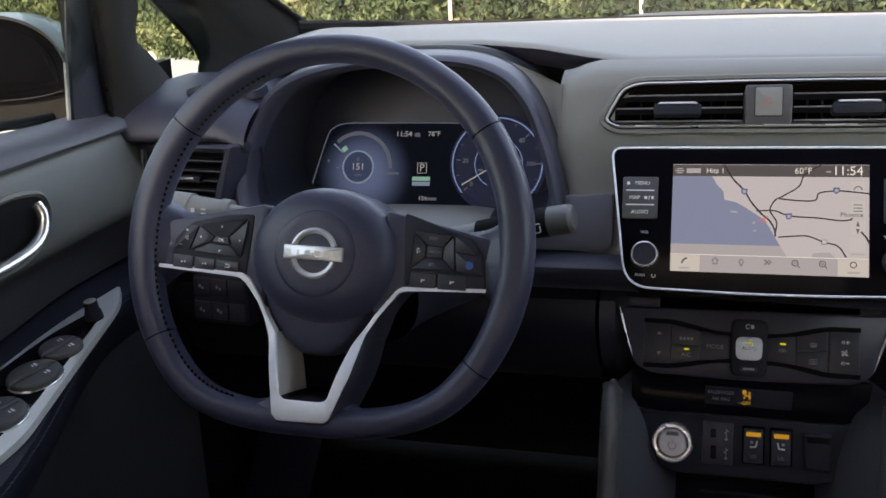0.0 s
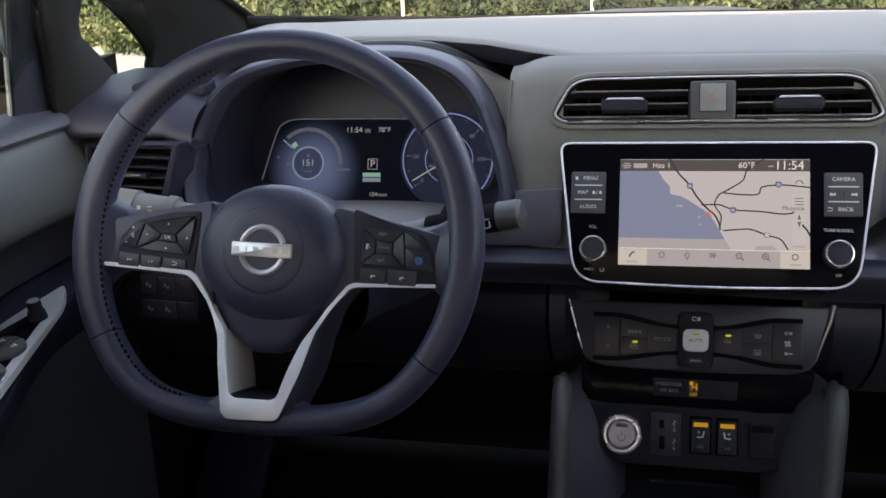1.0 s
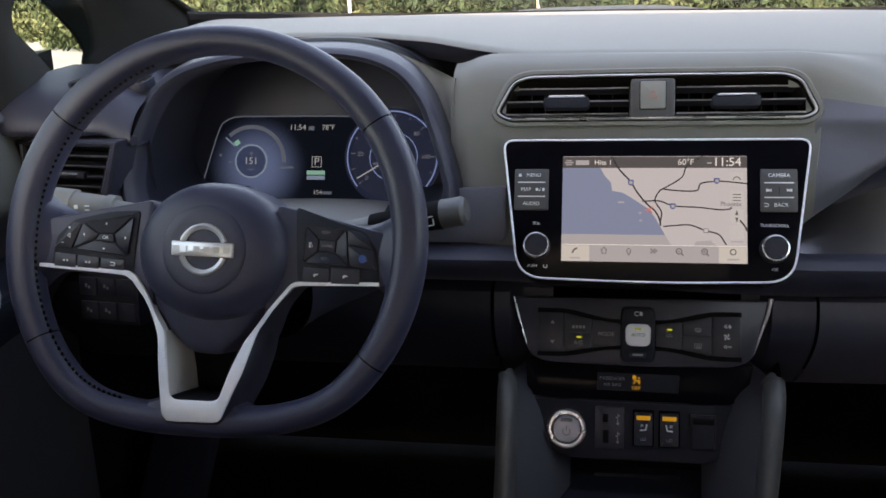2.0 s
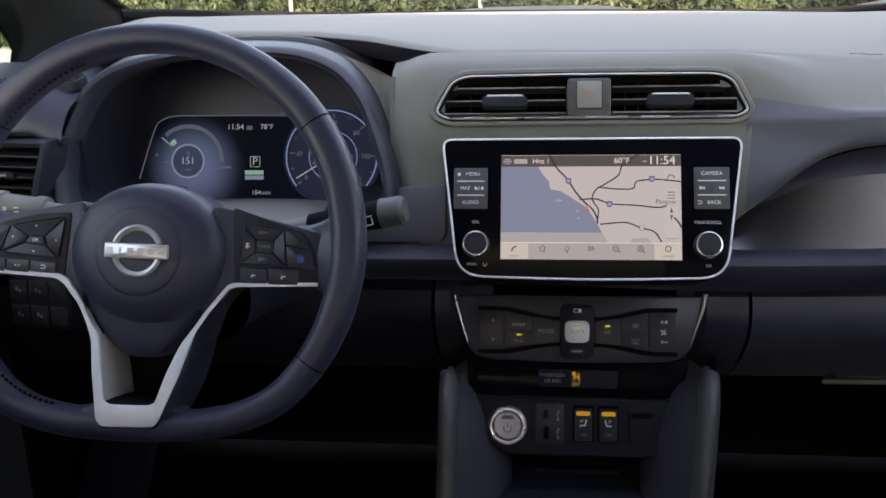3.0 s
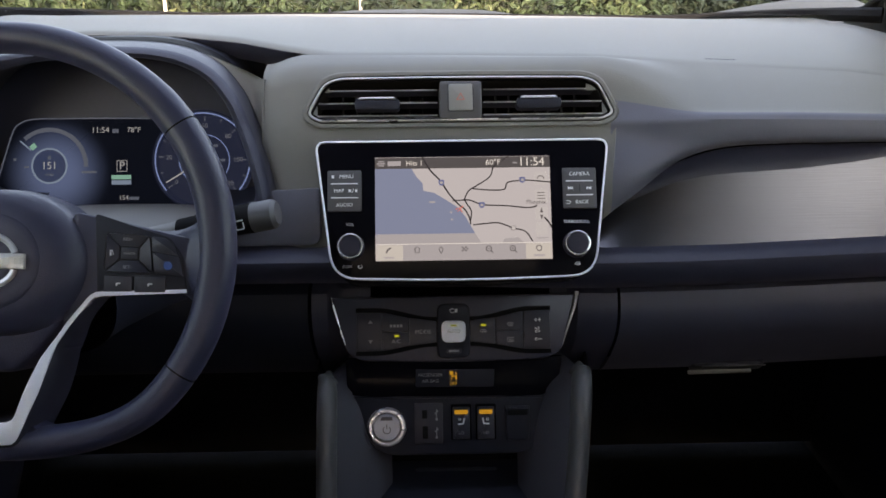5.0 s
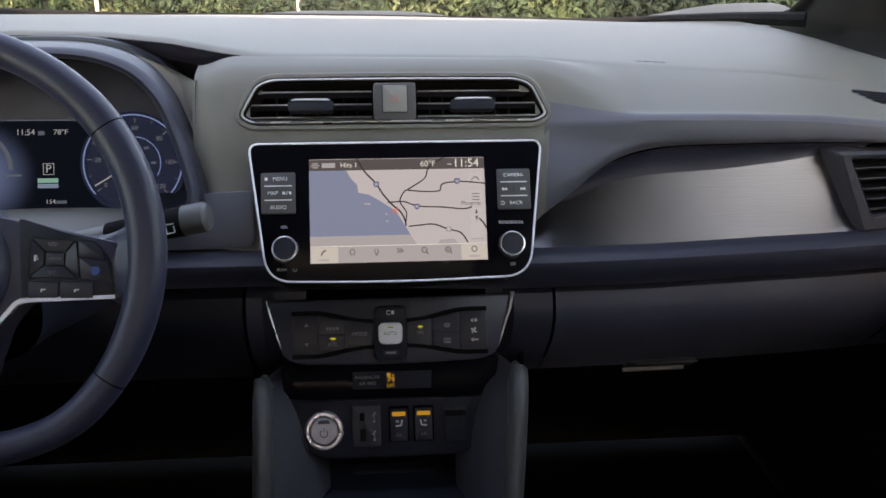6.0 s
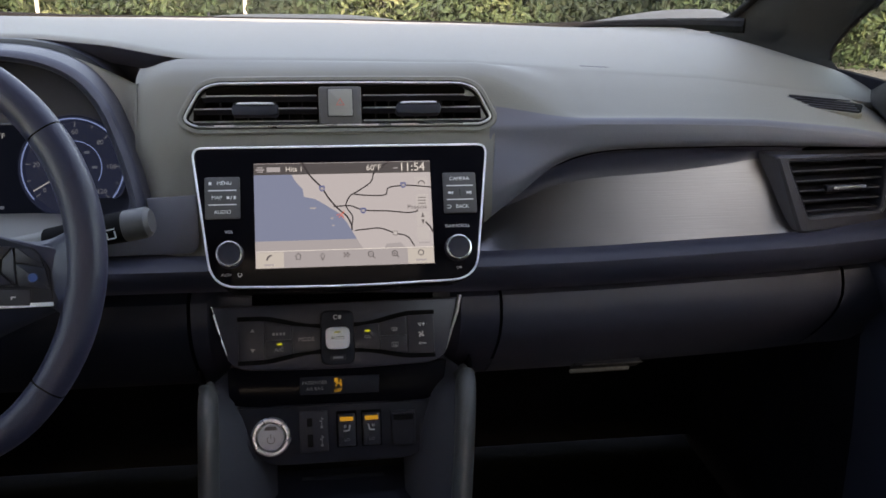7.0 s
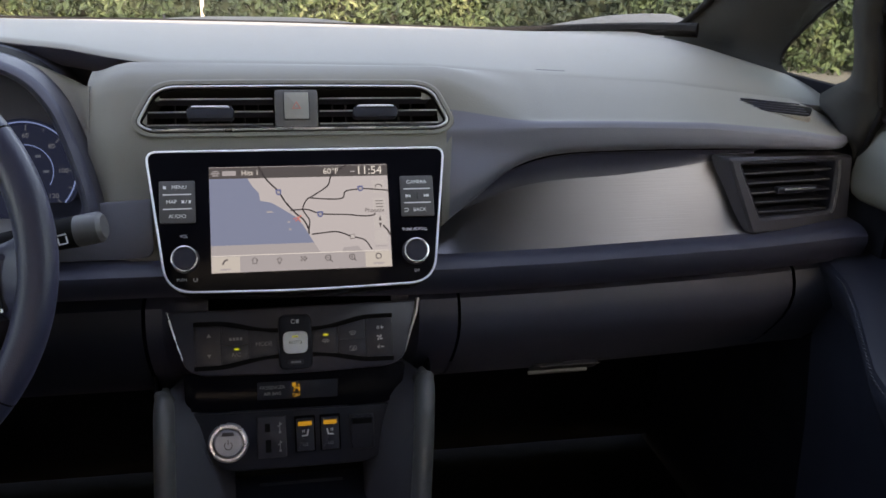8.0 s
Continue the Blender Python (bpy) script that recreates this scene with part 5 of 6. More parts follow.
SEA = glowing("map_sea", (0.20, 0.245, 0.375), 0.98)
ROADC = glowing("map_road", (0.035, 0.03, 0.035), 0.98)
BARC = glowing("map_top_bar", (0.085, 0.08, 0.085), 0.98)
STRIP = glowing("map_lower_strip", (0.39, 0.38, 0.41), 0.98)
STRIP_LIT = glowing("map_lit_tile", (0.55, 0.53, 0.51), 0.98)
TILE = glowing("map_tile_tone", (0.52, 0.51, 0.53), 0.98)
ISLE = glowing("map_isle", (0.40, 0.39, 0.42), 0.98)
WHITE = glowing("map_white", (0.78, 0.76, 0.74), 0.98)
SHIELD = glowing("map_shield", (0.10, 0.13, 0.30), 0.98)
REDC = glowing("map_red", (0.70, 0.16, 0.12), 0.98)
INK = glowing("map_ink", (0.13, 0.12, 0.13), 0.98)
coast = [(0.0, 0.10), (0.205, 0.10), (0.235, 0.19), (0.27, 0.255), (0.275, 0.33), (0.335, 0.35), (0.385, 0.40), (0.43, 0.45), (0.475, 0.50), (0.51, 0.58), (0.54, 0.67), (0.565, 0.745), (0.0, 0.745)]
part("sea", plate([on(u, v) for u, v in coast], 0.0045, 0.0052, 0.0001), SEA, screen)
part("lower_field", plate([on(0, 0.745), on(0.565, 0.745), on(0.60, 0.84), on(0.0, 0.84)], 0.0045, 0.00515, 0.0001), STRIP, screen)
part("lower_field", plate([on(0.73, 0.80), on(0.81, 0.79), on(0.84, 0.84), on(0.72, 0.84)], 0.0045, 0.00515, 0.0001), STRIP, screen)
part("top_bar", plate([on(0, 0.005), on(1, 0.005), on(1, 0.112), on(0, 0.112)], 0.0045, 0.0053, 0.0001), BARC, screen)
part("tool_strip", plate([on(0, 0.845), on(1, 0.845), on(1, 1), on(0, 1)], 0.0045, 0.0053, 0.0001), STRIP, screen)
part("tool_strip_line", stroke([on(0, 0.842), on(1, 0.842)], 0.0006, 0.0053), WHITE, screen)
part("lit_tile", plate([on(0.003, 0.85), on(0.155, 0.85), on(0.155, 0.998), on(0.003, 0.998)], 0.005, 0.0055, 0.0001), STRIP_LIT, screen)
part("lit_tile", plate([on(0.85, 0.85), on(0.998, 0.85), on(0.998, 0.998), on(0.85, 0.998)], 0.005, 0.0055, 0.0001), STRIP_LIT, screen)
for road, w in (([(0.27, 0.0), (0.315, 0.13), (0.375, 0.24), (0.415, 0.35), (0.47, 0.46), (0.51, 0.52), (0.535, 0.60), (0.54, 0.66)], 0.0012),
                ([(0.765, 0.0), (0.68, 0.10), (0.655, 0.20), (0.575, 0.29), (0.535, 0.33), (0.51, 0.41), (0.52, 0.46), (0.545, 0.53), (0.54, 0.62)], 0.0010),
                ([(0.555, 0.315), (0.65, 0.33), (0.735, 0.325), (0.755, 0.26), (0.83, 0.24), (0.88, 0.24), (1.0, 0.26)], 0.0010),
                ([(0.44, 0.43), (0.53, 0.425), (0.58, 0.455), (0.63, 0.475), (0.75, 0.485), (0.86, 0.505), (0.915, 0.495)], 0.0010),
                ([(0.555, 0.665), (0.62, 0.655), (0.70, 0.65), (0.78, 0.70), (0.85, 0.735), (0.89, 0.83)], 0.0010),
                ([(0.96, 0.60), (0.985, 0.65), (1.0, 0.70)], 0.0012)):
    part("road", stroke(smooth_line([on(u, v) for u, v in road], 40), w * 1.3, 0.0053), ROADC, screen)
for u, v in ((0.378, 0.25), (0.606, 0.472), (0.84, 0.232)):
    x, y = on(u, v)
    part("shield", plate(rounded([(x - 0.003, y + 0.0026), (x - 0.0026, y - 0.0022), (x, y - 0.0036), (x + 0.0026, y - 0.0022), (x + 0.003, y + 0.0026)], 0.0012), 0.005, 0.0058, 0.0001), SHIELD, screen)
    part("shield_face", plate(rect(x, y - 0.0004, 0.0032, 0.0028, 0.0006), 0.0056, 0.0061, 0.0001), STRIP, screen)
x, y = on(0.783, 0.70)
part("shield", plate(rect(x, y, 0.0050, 0.0046, 0.001), 0.005, 0.0056, 0.0001), INK, screen)
part("shield_face", plate(rect(x, y, 0.0040, 0.0036, 0.0008), 0.0055, 0.0058, 0.0001), TILE, screen)
x, y = on(0.478, 0.51)
part("position_mark", stroke([(x - 0.004, y - 0.0005), (x, y + 0.0012), (x + 0.003, y - 0.0035)], 0.0010, 0.0056), REDC, screen)
part("position_mark", stroke([(x - 0.002, y - 0.003), (x + 0.004, y + 0.0035)], 0.0009, 0.0056), REDC, screen)
for u, v in ((0.325, 0.44), (0.43, 0.54), (0.435, 0.61)):
    part("island", bars([(*on(u, v), 0.006 if u < 0.4 else 0.0025, 0.0016)], 0.0052), ISLE, screen)
lettering("Hits 1", 0.0072, *on(0.225, 0.062), 0.0055, WHITE, screen, "channel_text")
part("service_mark", bars([(*on(0.11, 0.062), 0.0135, 0.0048)], 0.0055), STRIP, screen)
part("service_mark", bars([(*on(0.035, 0.042), 0.006, 0.001), (*on(0.035, 0.062), 0.009, 0.0012), (*on(0.035, 0.082), 0.006, 0.001)], 0.0055), STRIP, screen)
lettering("60°F", 0.0084, *on(0.675, 0.060), 0.0055, WHITE, screen, "temperature_text")
lettering("11:54", 0.0122, *on(0.895, 0.060), 0.0055, WHITE, screen, "clock_text")
part("signal_mark", bars([(*on(0.80, 0.066), 0.0045, 0.0012)], 0.0055), STRIP, screen)
lettering("Phoenix", 0.0062, *on(0.915, 0.452), 0.0055, INK, screen, "map_text")
part("town_mark", bars([(*on(0.915, 0.487), 0.0018, 0.0018)], 0.0055), INK, screen)
for v in (0.22, 0.39, 0.565, 0.71):
    x, y = on(0.945, v)
    part("map_tile", plate(rect(x, y, 0.0125, 0.0135, 0.0015), 0.0052, 0.0054, 0.0001), TILE, screen)
x, y = on(0.945, 0.22)
part("headset_icon", stroke(arc(x, y - 0.001, 0.0034, 0, 180, 12), 0.0010, 0.0055), INK, screen)
x, y = on(0.945, 0.39)
part("menu_icon", bars([(x, y + 0.003 * k, 0.0078, 0.0008) for k in (-1, 0, 1)], 0.0055), INK, screen)
x, y = on(0.945, 0.565)
part("compass_icon", plate([(x - 0.0016, y + 0.0012), (x + 0.0016, y + 0.0012), (x, y + 0.0065)], 0.0054, 0.0058, 0.0001), INK, screen)
part("compass_icon", plate([(x - 0.0016, y - 0.0012), (x, y - 0.0065), (x + 0.0016, y - 0.0012)], 0.0054, 0.0058, 0.0001), INK, screen)
part("scale_mark", bars([(*on(0.945, 0.80), 0.012, 0.0014)], 0.0055), ISLE, screen)
# strip of small symbols
x, y = on(0.075, 0.90)
part("phone_icon", stroke(arc(x + 0.003, y - 0.003, 0.0052, 95, 178, 10), 0.0017, 0.0058), INK, screen)
part("phone_text", bars([(x, y - 0.0075, 0.010, 0.0017)], 0.0056), STRIP, screen)
for u, w in ((0.235, 0), (0.37, 1), (0.505, 2), (0.64, 3), (0.775, 4), (0.925, 5)):
    x, y = on(u, 0.895)
    if w == 2:
        b = bars([(x + 0.0016 * i - 0.0024, y + 0.0016 * j - 0.0016, 0.0016, 0.0016) for i in range(4) for j in range(3) if (i + j) % 2 == 0], 0.0055)
    elif w == 1:
        b = stroke([(x, y - 0.0045), (x - 0.0022, y), (x, y + 0.0024), (x + 0.0022, y), (x, y - 0.0045)], 0.0009, 0.0055)
    elif w == 0:
        b = stroke([(x - 0.003, y), (x, y + 0.003), (x + 0.003, y), (x + 0.002, y), (x + 0.002, y - 0.003), (x - 0.002, y - 0.003), (x - 0.002, y)], 0.0009, 0.0055)
    else:
        b = stroke(arc(x, y, 0.0027, 0, 360, 16), 0.0010, 0.0055)
    ic = part("tool_icon", b, INK, screen)
    if w in (3, 4):
        part("tool_icon_tail", bars([(x, y, 0.0026, 0.0007)] + ([(x, y, 0.0007, 0.0026)] if w == 4 else []), 0.0055), INK, screen)
        part("tool_icon_tail", stroke([(x + 0.002, y - 0.002), (x + 0.0042, y - 0.0042)], 0.001, 0.0055), INK, screen)
part("settings_text", bars([(*on(0.925, 0.965), 0.011, 0.0018)], 0.0056), STRIP, screen)
# keys beside the display
for side, words in ((-1, ("MENU", "MAP", "AUDIO")), (1, ("CAMERA", "", "BACK"))):
    cx = -0.1205 if side < 0 else 0.1192
    block = part("key_block", plate(rect(cx, 0.0551, 0.0345, 0.0425, 0.002), 0.003, 0.0062, 0.0012), GREY, unit, "dark grey key block")
    for k, wd in enumerate(words):
        y = 0.0697 - 0.0146 * k
        if wd:
            lettering(wd, 0.0053, cx + (0.002 if wd in ("MENU", "BACK") else -0.0055 if wd == "MAP" else 0), y, 0.0064, PRINT, block, "key_text")
        if wd == "MENU":
            part("key_mark", bars([(cx - 0.0118, y, 0.0028, 0.003)], 0.0063), PRINT, block)
        if wd == "BACK":
            part("key_mark", stroke([(cx - 0.014, y + 0.0015), (cx - 0.011, y + 0.0015), (cx - 0.0095, y), (cx - 0.011, y - 0.0015), (cx - 0.014, y - 0.0015)], 0.0007, 0.0063), PRINT, block)
        if wd == "MAP":
            part("key_mark", bars([(cx + 0.0055, y, 0.0028, 0.0028), (cx + 0.0120, y, 0.0022, 0.003)], 0.0063), PRINT, block)
            part("key_mark", stroke([(cx + 0.0078, y - 0.002), (cx + 0.0095, y + 0.002)], 0.0006, 0.0063), PRINT, block)
        if not wd:
            for s in (-1, 1):
                part("key_mark", bars([(cx + s * 0.0115, y, 0.0012, 0.003)], 0.0063), PRINT, block)
                for q in (0.0070, 0.0092):
                    part("key_mark", plate([(cx + s * q, y - 0.0016), (cx + s * (q + 0.0024), y), (cx + s * q, y + 0.0016)], 0.006, 0.0065, 0.0001), PRINT, block)
            part("key_mark", bars([(cx, y, 0.0006, 0.007)], 0.0063), BLACK, block)
    for y in (0.0625, 0.0480):
        part("key_rule", bars([(cx, y, 0.0275, 0.0011)], 0.0062), PRINT, block)
    knob = part("knob", lathe([(0.0146, 0.003), (0.0142, 0.012), (0.0136, 0.0150), (0.0124, 0.0160), (0.0104, 0.0152), (0.0, 0.0148)], 40), BLACK, unit, "round black knob with a bright ring", m=Matrix.Translation((side * 0.1142, -0.0025, 0)) @ Matrix.Scale(0.95, 4))
    part("knob_ring", lathe([(0.0139, 0.0142), (0.0133, 0.0164), (0.0121, 0.0168), (0.0112, 0.0157), (0.0111, 0.0148)], 40), CHROME, knob, "bright chrome ring")
    part("knob_face", lathe([(0.0112, 0.0150), (0.0108, 0.0160), (0.0, 0.0162)], 36), GREY_DARK, knob)
    lettering("VOL" if side < 0 else "TUNE·SCROLL", 0.0041, side * 0.1150, 0.0205, 0.0048, PRINT, unit, "knob_text")
    lettering("PUSH" if side < 0 else "OK", 0.0040, side * 0.1150 - (0.003 if side < 0 else 0), -0.0225, 0.0048, PRINT, unit, "knob_text")
    if side < 0:
        part("power_mark", stroke(arc(-0.1050, -0.0225, 0.0018, -230, 50, 14), 0.0006, 0.0047), PRINT, unit)

# ---- vents ----
vent = thing("centre_air_vent", slanted(0.0012, 0.085, 0.13, 22), "wide black slatted air vent in a chrome frame", "air vent")
vo = rounded([(-0.1500, -0.0215), (0.1510, -0.0215), (0.1635, -0.0140), (0.1465, 0.0198), (0.1300, 0.0258), (0.0, 0.0270), (-0.1285, 0.0262), (-0.1445, 0.0202), (-0.1630, -0.0130)], [0.012, 0.012, 0.012, 0.010, 0.02, 0.1, 0.02, 0.010, 0.012], 5)
part("lip", rim_frame(inset(vo, -0.0065), inset(vo, -0.0002), -0.012, 0.0018, 0.0016), PAD, vent)
part("gap", rim_frame(inset(vo, -0.0012), inset(vo, 0.0006), -0.012, 0.0010, 0.0003), CAVITY, vent)
part("chrome_frame", sweep([(x, y, 0.0016) for x, y in inset(vo, 0.0014)], circle(0.0015, 10), closed=True), DULL_CHROME, vent, "thin chrome frame")
part("lower_line", stroke([(-0.146, -0.0196), (0.147, -0.0196)], 0.0012, 0.0040, 0.0006), CHROME, vent)
part("throat", rim_frame(inset(vo, 0.0026), inset(vo, 0.0050), -0.045, -0.0004, 0.001), CAVITY, vent)
part("back", plate(inset(vo, 0.003), -0.06, -0.045, 0.001), CAVITY, vent)
for side in (-1, 1):
    for k, s in enumerate((0.0129, -0.0006, -0.0140)):
        x1 = (0.1430, 0.1515, 0.1575)[k]
        x0 = 0.0235
        sl = part("slat", plate([(side * x0, s - 0.0012), (side * x1, s - 0.0012), (side * x1, s + 0.0012), (side * x0, s + 0.0012)], -0.028, -0.0035, 0.0008), BLACK, vent)
        part("slat_edge", bars([(side * (x0 + x1) / 2, s + 0.0003, x1 - x0 - 0.002, 0.0015)], -0.0036, 0.0006), DULL_CHROME, sl)
    for k in range(7):
        x = side * (0.040 + 0.0145 * k)
        part("vane", plate(rect(x, 0.0025, 0.0014, 0.040), -0.040, -0.030, 0.0004), BLACK, vent)
    xc = side * 0.0855 - 0.0025
    tab = part("tab", plate(rounded([(xc - 0.0235, -0.0085), (xc + 0.0235, -0.0085), (xc + 0.0245, 0.0015), (xc + 0.018, 0.0050), (xc - 0.018, 0.0050), (xc - 0.0245, 0.0015)], 0.004), -0.012, 0.0030, 0.0015), BLACK, vent)
    part("tab_edge", plate(rounded([(xc - 0.0205, 0.0026), (xc + 0.0205, 0.0026), (xc + 0.0175, 0.0050), (xc - 0.0175, 0.0050)], 0.001), 0.0020, 0.0040, 0.0008), DULL_CHROME, tab, "chrome upper edge")
hz = part("hazard_housing", plate(rounded([(-0.0222, -0.0190), (0.0222, -0.0190), (0.0225, 0.0215), (-0.0225, 0.0215)], 0.004), -0.04, 0.0036, 0.0022), GREY, vent, "grey hazard switch housing")
part("button_gap", plate(rect(0, 0.0038, 0.0270, 0.0300, 0.002), 0.0, 0.0040, 0.0003), BLACK, hz)
btn = part("hazard_button", plate(rect(0, 0.0038, 0.0252, 0.0284, 0.0016), 0.002, 0.0054, 0.0007), GREY_LIGHT, hz, "grey button with faint red triangle")
tri = [(-0.0048, 0.0005), (0.0048, 0.0005), (0.0, 0.0085)]
part("triangle", rim_frame(tri, inset(tri, 0.0010), 0.0050, 0.0058, 0.0001), RED_PRINT, btn)

svo = rounded([(-0.044, -0.0425), (0.0985, -0.0445), (0.0950, 0.0425), (-0.0850, 0.0490)], [0.005, 0.006, 0.006, 0.006], 4)
svi = rounded([(-0.0330, -0.0250), (0.0700, -0.0240), (0.0715, 0.0380), (-0.0680, 0.0415)], [0.004, 0.006, 0.005, 0.004], 4)


def side_vent(side):
    m = slanted(0.5605, 0.057, 0.030, 4, 10) if side > 0 else slanted(-0.6335, 0.045, 0.0535, 4, -12)
    v = thing("side_air_vent", m, "black slatted air vent in an angular grey plastic frame", "air vent", "side air vents")
    slim = 1.0 if side > 0 else 0.77  # the driver's vent is narrower towards the wheel
    fl = (lambda q: q) if side > 0 else (lambda q: [(-x * (slim if x < 0 else 1.0), y) for x, y in q][::-1])
    part("frame", rim_frame(fl(svo), fl(svi), -0.03, 0.004, 0.003), LOWER if side < 0 else PAD_DARK, v)
    part("throat", rim_frame(inset(fl(svi), -0.0003), inset(fl(svi), 0.0015), -0.03, 0.0015, 0.0005), BLACK, v)
    part("back", plate(inset(fl(svi), -0.001), -0.06, -0.032, 0.0005), CAVITY, v)
    for k in range(5):
        y = 0.0270 - 0.0118 * k
        xl = (-0.0680 + (0.0415 - y) * 0.53) * slim + 0.003
        xr = 0.0700 - (0.040 - y) * 0.02
        c = [(side * xl, y - 0.0002), (side * xr, y - 0.0022), (side * xr, y + 0.0006), (side * xl, y + 0.0026)]
        sl = part("slat", plate(c, -0.026, -0.003, 0.0008), BLACK, v)
        part("slat_edge", stroke([(side * xl, y + 0.0018), (side * xr, y - 0.0002)], 0.0012, -0.0032), GREY, sl)
    tab = part("tab", plate(rounded([(side * -0.010, 0.0025), (side * 0.046, 0.0010), (side * 0.046, 0.0090), (side * -0.010, 0.0105)], 0.002), -0.006, 0.0020, 0.0012), BLACK, v)
    part("tab_edge", plate(rounded([(side * -0.002, 0.0052), (side * 0.043, 0.0040), (side * 0.043, 0.0078), (side * -0.002, 0.0088)], 0.0012), 0.0015, 0.0034, 0.001), CHROME, tab, "chrome tab")
    part("accent", stroke(smooth_line([(side * 0.0740, 0.0385), (side * 0.0760, 0.015), (side * 0.0730, -0.018), (side * 0.0690, -0.0255)], 14), 0.0028, 0.0036, 0.0012), DULL_CHROME, v, "silver edge of the vent")
    return v


side_vent(1)
side_vent(-1)

# ---- centre stack ----
cl = thing("climate_panel", slanted(XS, 0.045, -0.1, 24), "dark grey climate control panel with a silver middle button", "climate control")
co_ = rounded([(-0.1165, -0.0400), (-0.100, -0.0475), (0.0, -0.0505), (0.101, -0.0475), (0.1185, -0.0400), (0.1365, 0.0235), (-0.1345, 0.0220)], [0.012, 0.01, 0.1, 0.01, 0.012, 0.004, 0.004], 5)
part("body", plate(co_, -0.03, 0.0, 0.002), surface("slate_panel_plastic", (0.025, 0.027, 0.046), 0.42, grain=1200, bump=0.2, vary=0.06), cl)
part("edge_trim", sweep([(-0.1340, 0.0225, 0.0005), (-0.1290, 0.004, 0.0010), (-0.1225, -0.018, 0.0005), (-0.1165, -0.036, -0.002)], lambda u: circle(0.0013 * (1 - 0.5 * u), 8)), CHROME, cl, "thin chrome edge")
part("edge_trim", sweep([(0.1370, 0.0255, 0.0005), (0.1335, 0.008, 0.0012), (0.1265, -0.012, 0.0008), (0.1200, -0.034, -0.002)], lambda u: circle(0.0026 * (1 - 0.8 * u), 10)), DULL_CHROME, cl, "thin chrome edge")


def band(t):
    """Upper and lower edge of the row of keys at a share t of the way out."""
    e = ease(0.05, 0.75, t)
    return mixed(-0.0030, 0.0075, e), mixed(-0.0300, -0.0390, e)


for s in (-1, 1):
    ts = np.linspace(0, 1, 20)
    up = [(s * mixed(0.018, 0.107, t), band(t)[0]) for t in ts]
    dn = [(s * mixed(0.018, 0.107, t), band(t)[1]) for t in ts]
    part("groove", stroke(up, 0.0056, -0.0004, 0.0012), CAVITY, cl)
    part("groove", stroke(dn, 0.0056, -0.0004, 0.0012), CAVITY, cl)
    cuts = ((0.018, 0.049, 1), (0.049, 0.0785, 2), (0.0785, 0.107, 1)) if s < 0 else ((0.018, 0.046, 1), (0.046, 0.0765, 2), (0.0765, 0.107, 1))
    for a, b, n in cuts:
        ta, tb = (a - 0.018) / 0.089, (b - 0.018) / 0.089
        ya, yb = band(ta), band(tb)
        for r in range(n):
            h0, h1 = r / n, (r + 1) / n
            q = [(s * (a + 0.0005), mixed(ya[0] - 0.0018, ya[1] + 0.0018, h0)), (s * (b - 0.0005), mixed(yb[0] - 0.0018, yb[1] + 0.0018, h0)),
                 (s * (b - 0.0005), mixed(yb[0] - 0.0018, yb[1] + 0.0018, h1)), (s * (a + 0.0005), mixed(ya[0] - 0.0018, ya[1] + 0.0018, h1))]
            q = inset(q, 0.0003)
            part("button", plate(q, -0.002, 0.0016, 0.0008), GREY_DARK, cl)
lettering("MODE", 0.0062, -0.0335, -0.0165, 0.0018, PRINT_DIM, cl, "button_text")
lettering("A/C", 0.0060, -0.0630, -0.0265, 0.0018, PRINT_DIM, cl, "button_text")
for x, y in ((-0.0625, -0.0205), (0.0330, -0.0100)):
    part("status_light", bars([(x, y, 0.0055, 0.0018)], 0.0017), LIME, cl)
part("symbol", bars([(-0.0685 + 0.0037 * k, -0.0095, 0.0026, 0.0030) for k in range(4)], 0.0017), PRINT_DIM, cl)
for y, up in ((-0.0050, 1), (-0.0262, -1)):  # warmer and cooler at one end, fan faster and slower at the other
    part("symbol", plate([(-0.0935, y - 0.0016 * up), (-0.0885, y - 0.0016 * up), (-0.0910, y + 0.0022 * up)][::up], 0.0012, 0.0019, 0.0001), PRINT_DIM, cl)
    part("symbol", lines([[(0.0890, y), (0.0915, y + 0.0017), (0.0915, y - 0.0017), (0.0890, y)], [(0.0928, y), (0.0968, y)]] + ([[(0.0948, y - 0.002), (0.0948, y + 0.002)]] if up > 0 else []), 0.0009, 0.0018), PRINT, cl)
part("symbol", lines([[(0.0292, -0.0170), (0.0300, -0.0150), (0.0352, -0.0150), (0.0368, -0.0170), (0.0292, -0.0170)], [(0.0315, -0.0188), (0.0335, -0.0160), (0.0350, -0.0185)]], 0.0008, 0.0018), PRINT_DIM, cl)
part("symbol", lines([arc(0.0625, -0.0150, 0.0075, 62, 118, 8), [(0.0590, -0.0084), (0.0602, -0.0110), (0.0648, -0.0110), (0.0660, -0.0084)]] + [[(0.0610 + 0.0015 * k, -0.0118), (0.0614 + 0.0015 * k, -0.0098), (0.0608 + 0.0015 * k, -0.0084)] for k in range(3)], 0.0007, 0.0018), PRINT_DIM, cl)
part("symbol", lines([[(0.0590, -0.0240), (0.0660, -0.0240), (0.0660, -0.0285), (0.0590, -0.0285), (0.0590, -0.0240)]] + [[(0.0610 + 0.0015 * k, -0.0292), (0.0614 + 0.0015 * k, -0.0270), (0.0608 + 0.0015 * k, -0.0252)] for k in range(3)], 0.0007, 0.0018), PRINT_DIM, cl)
blades = []
for k in range(4):
    a = math.pi / 2 * k + 0.4
    blades.append([(0.092 + r * math.cos(a + b), -0.0160 + r * math.sin(a + b)) for r, b in ((0.0005, 0), (0.0018, 0.15), (0.0030, 0.45), (0.0032, 0.85))])
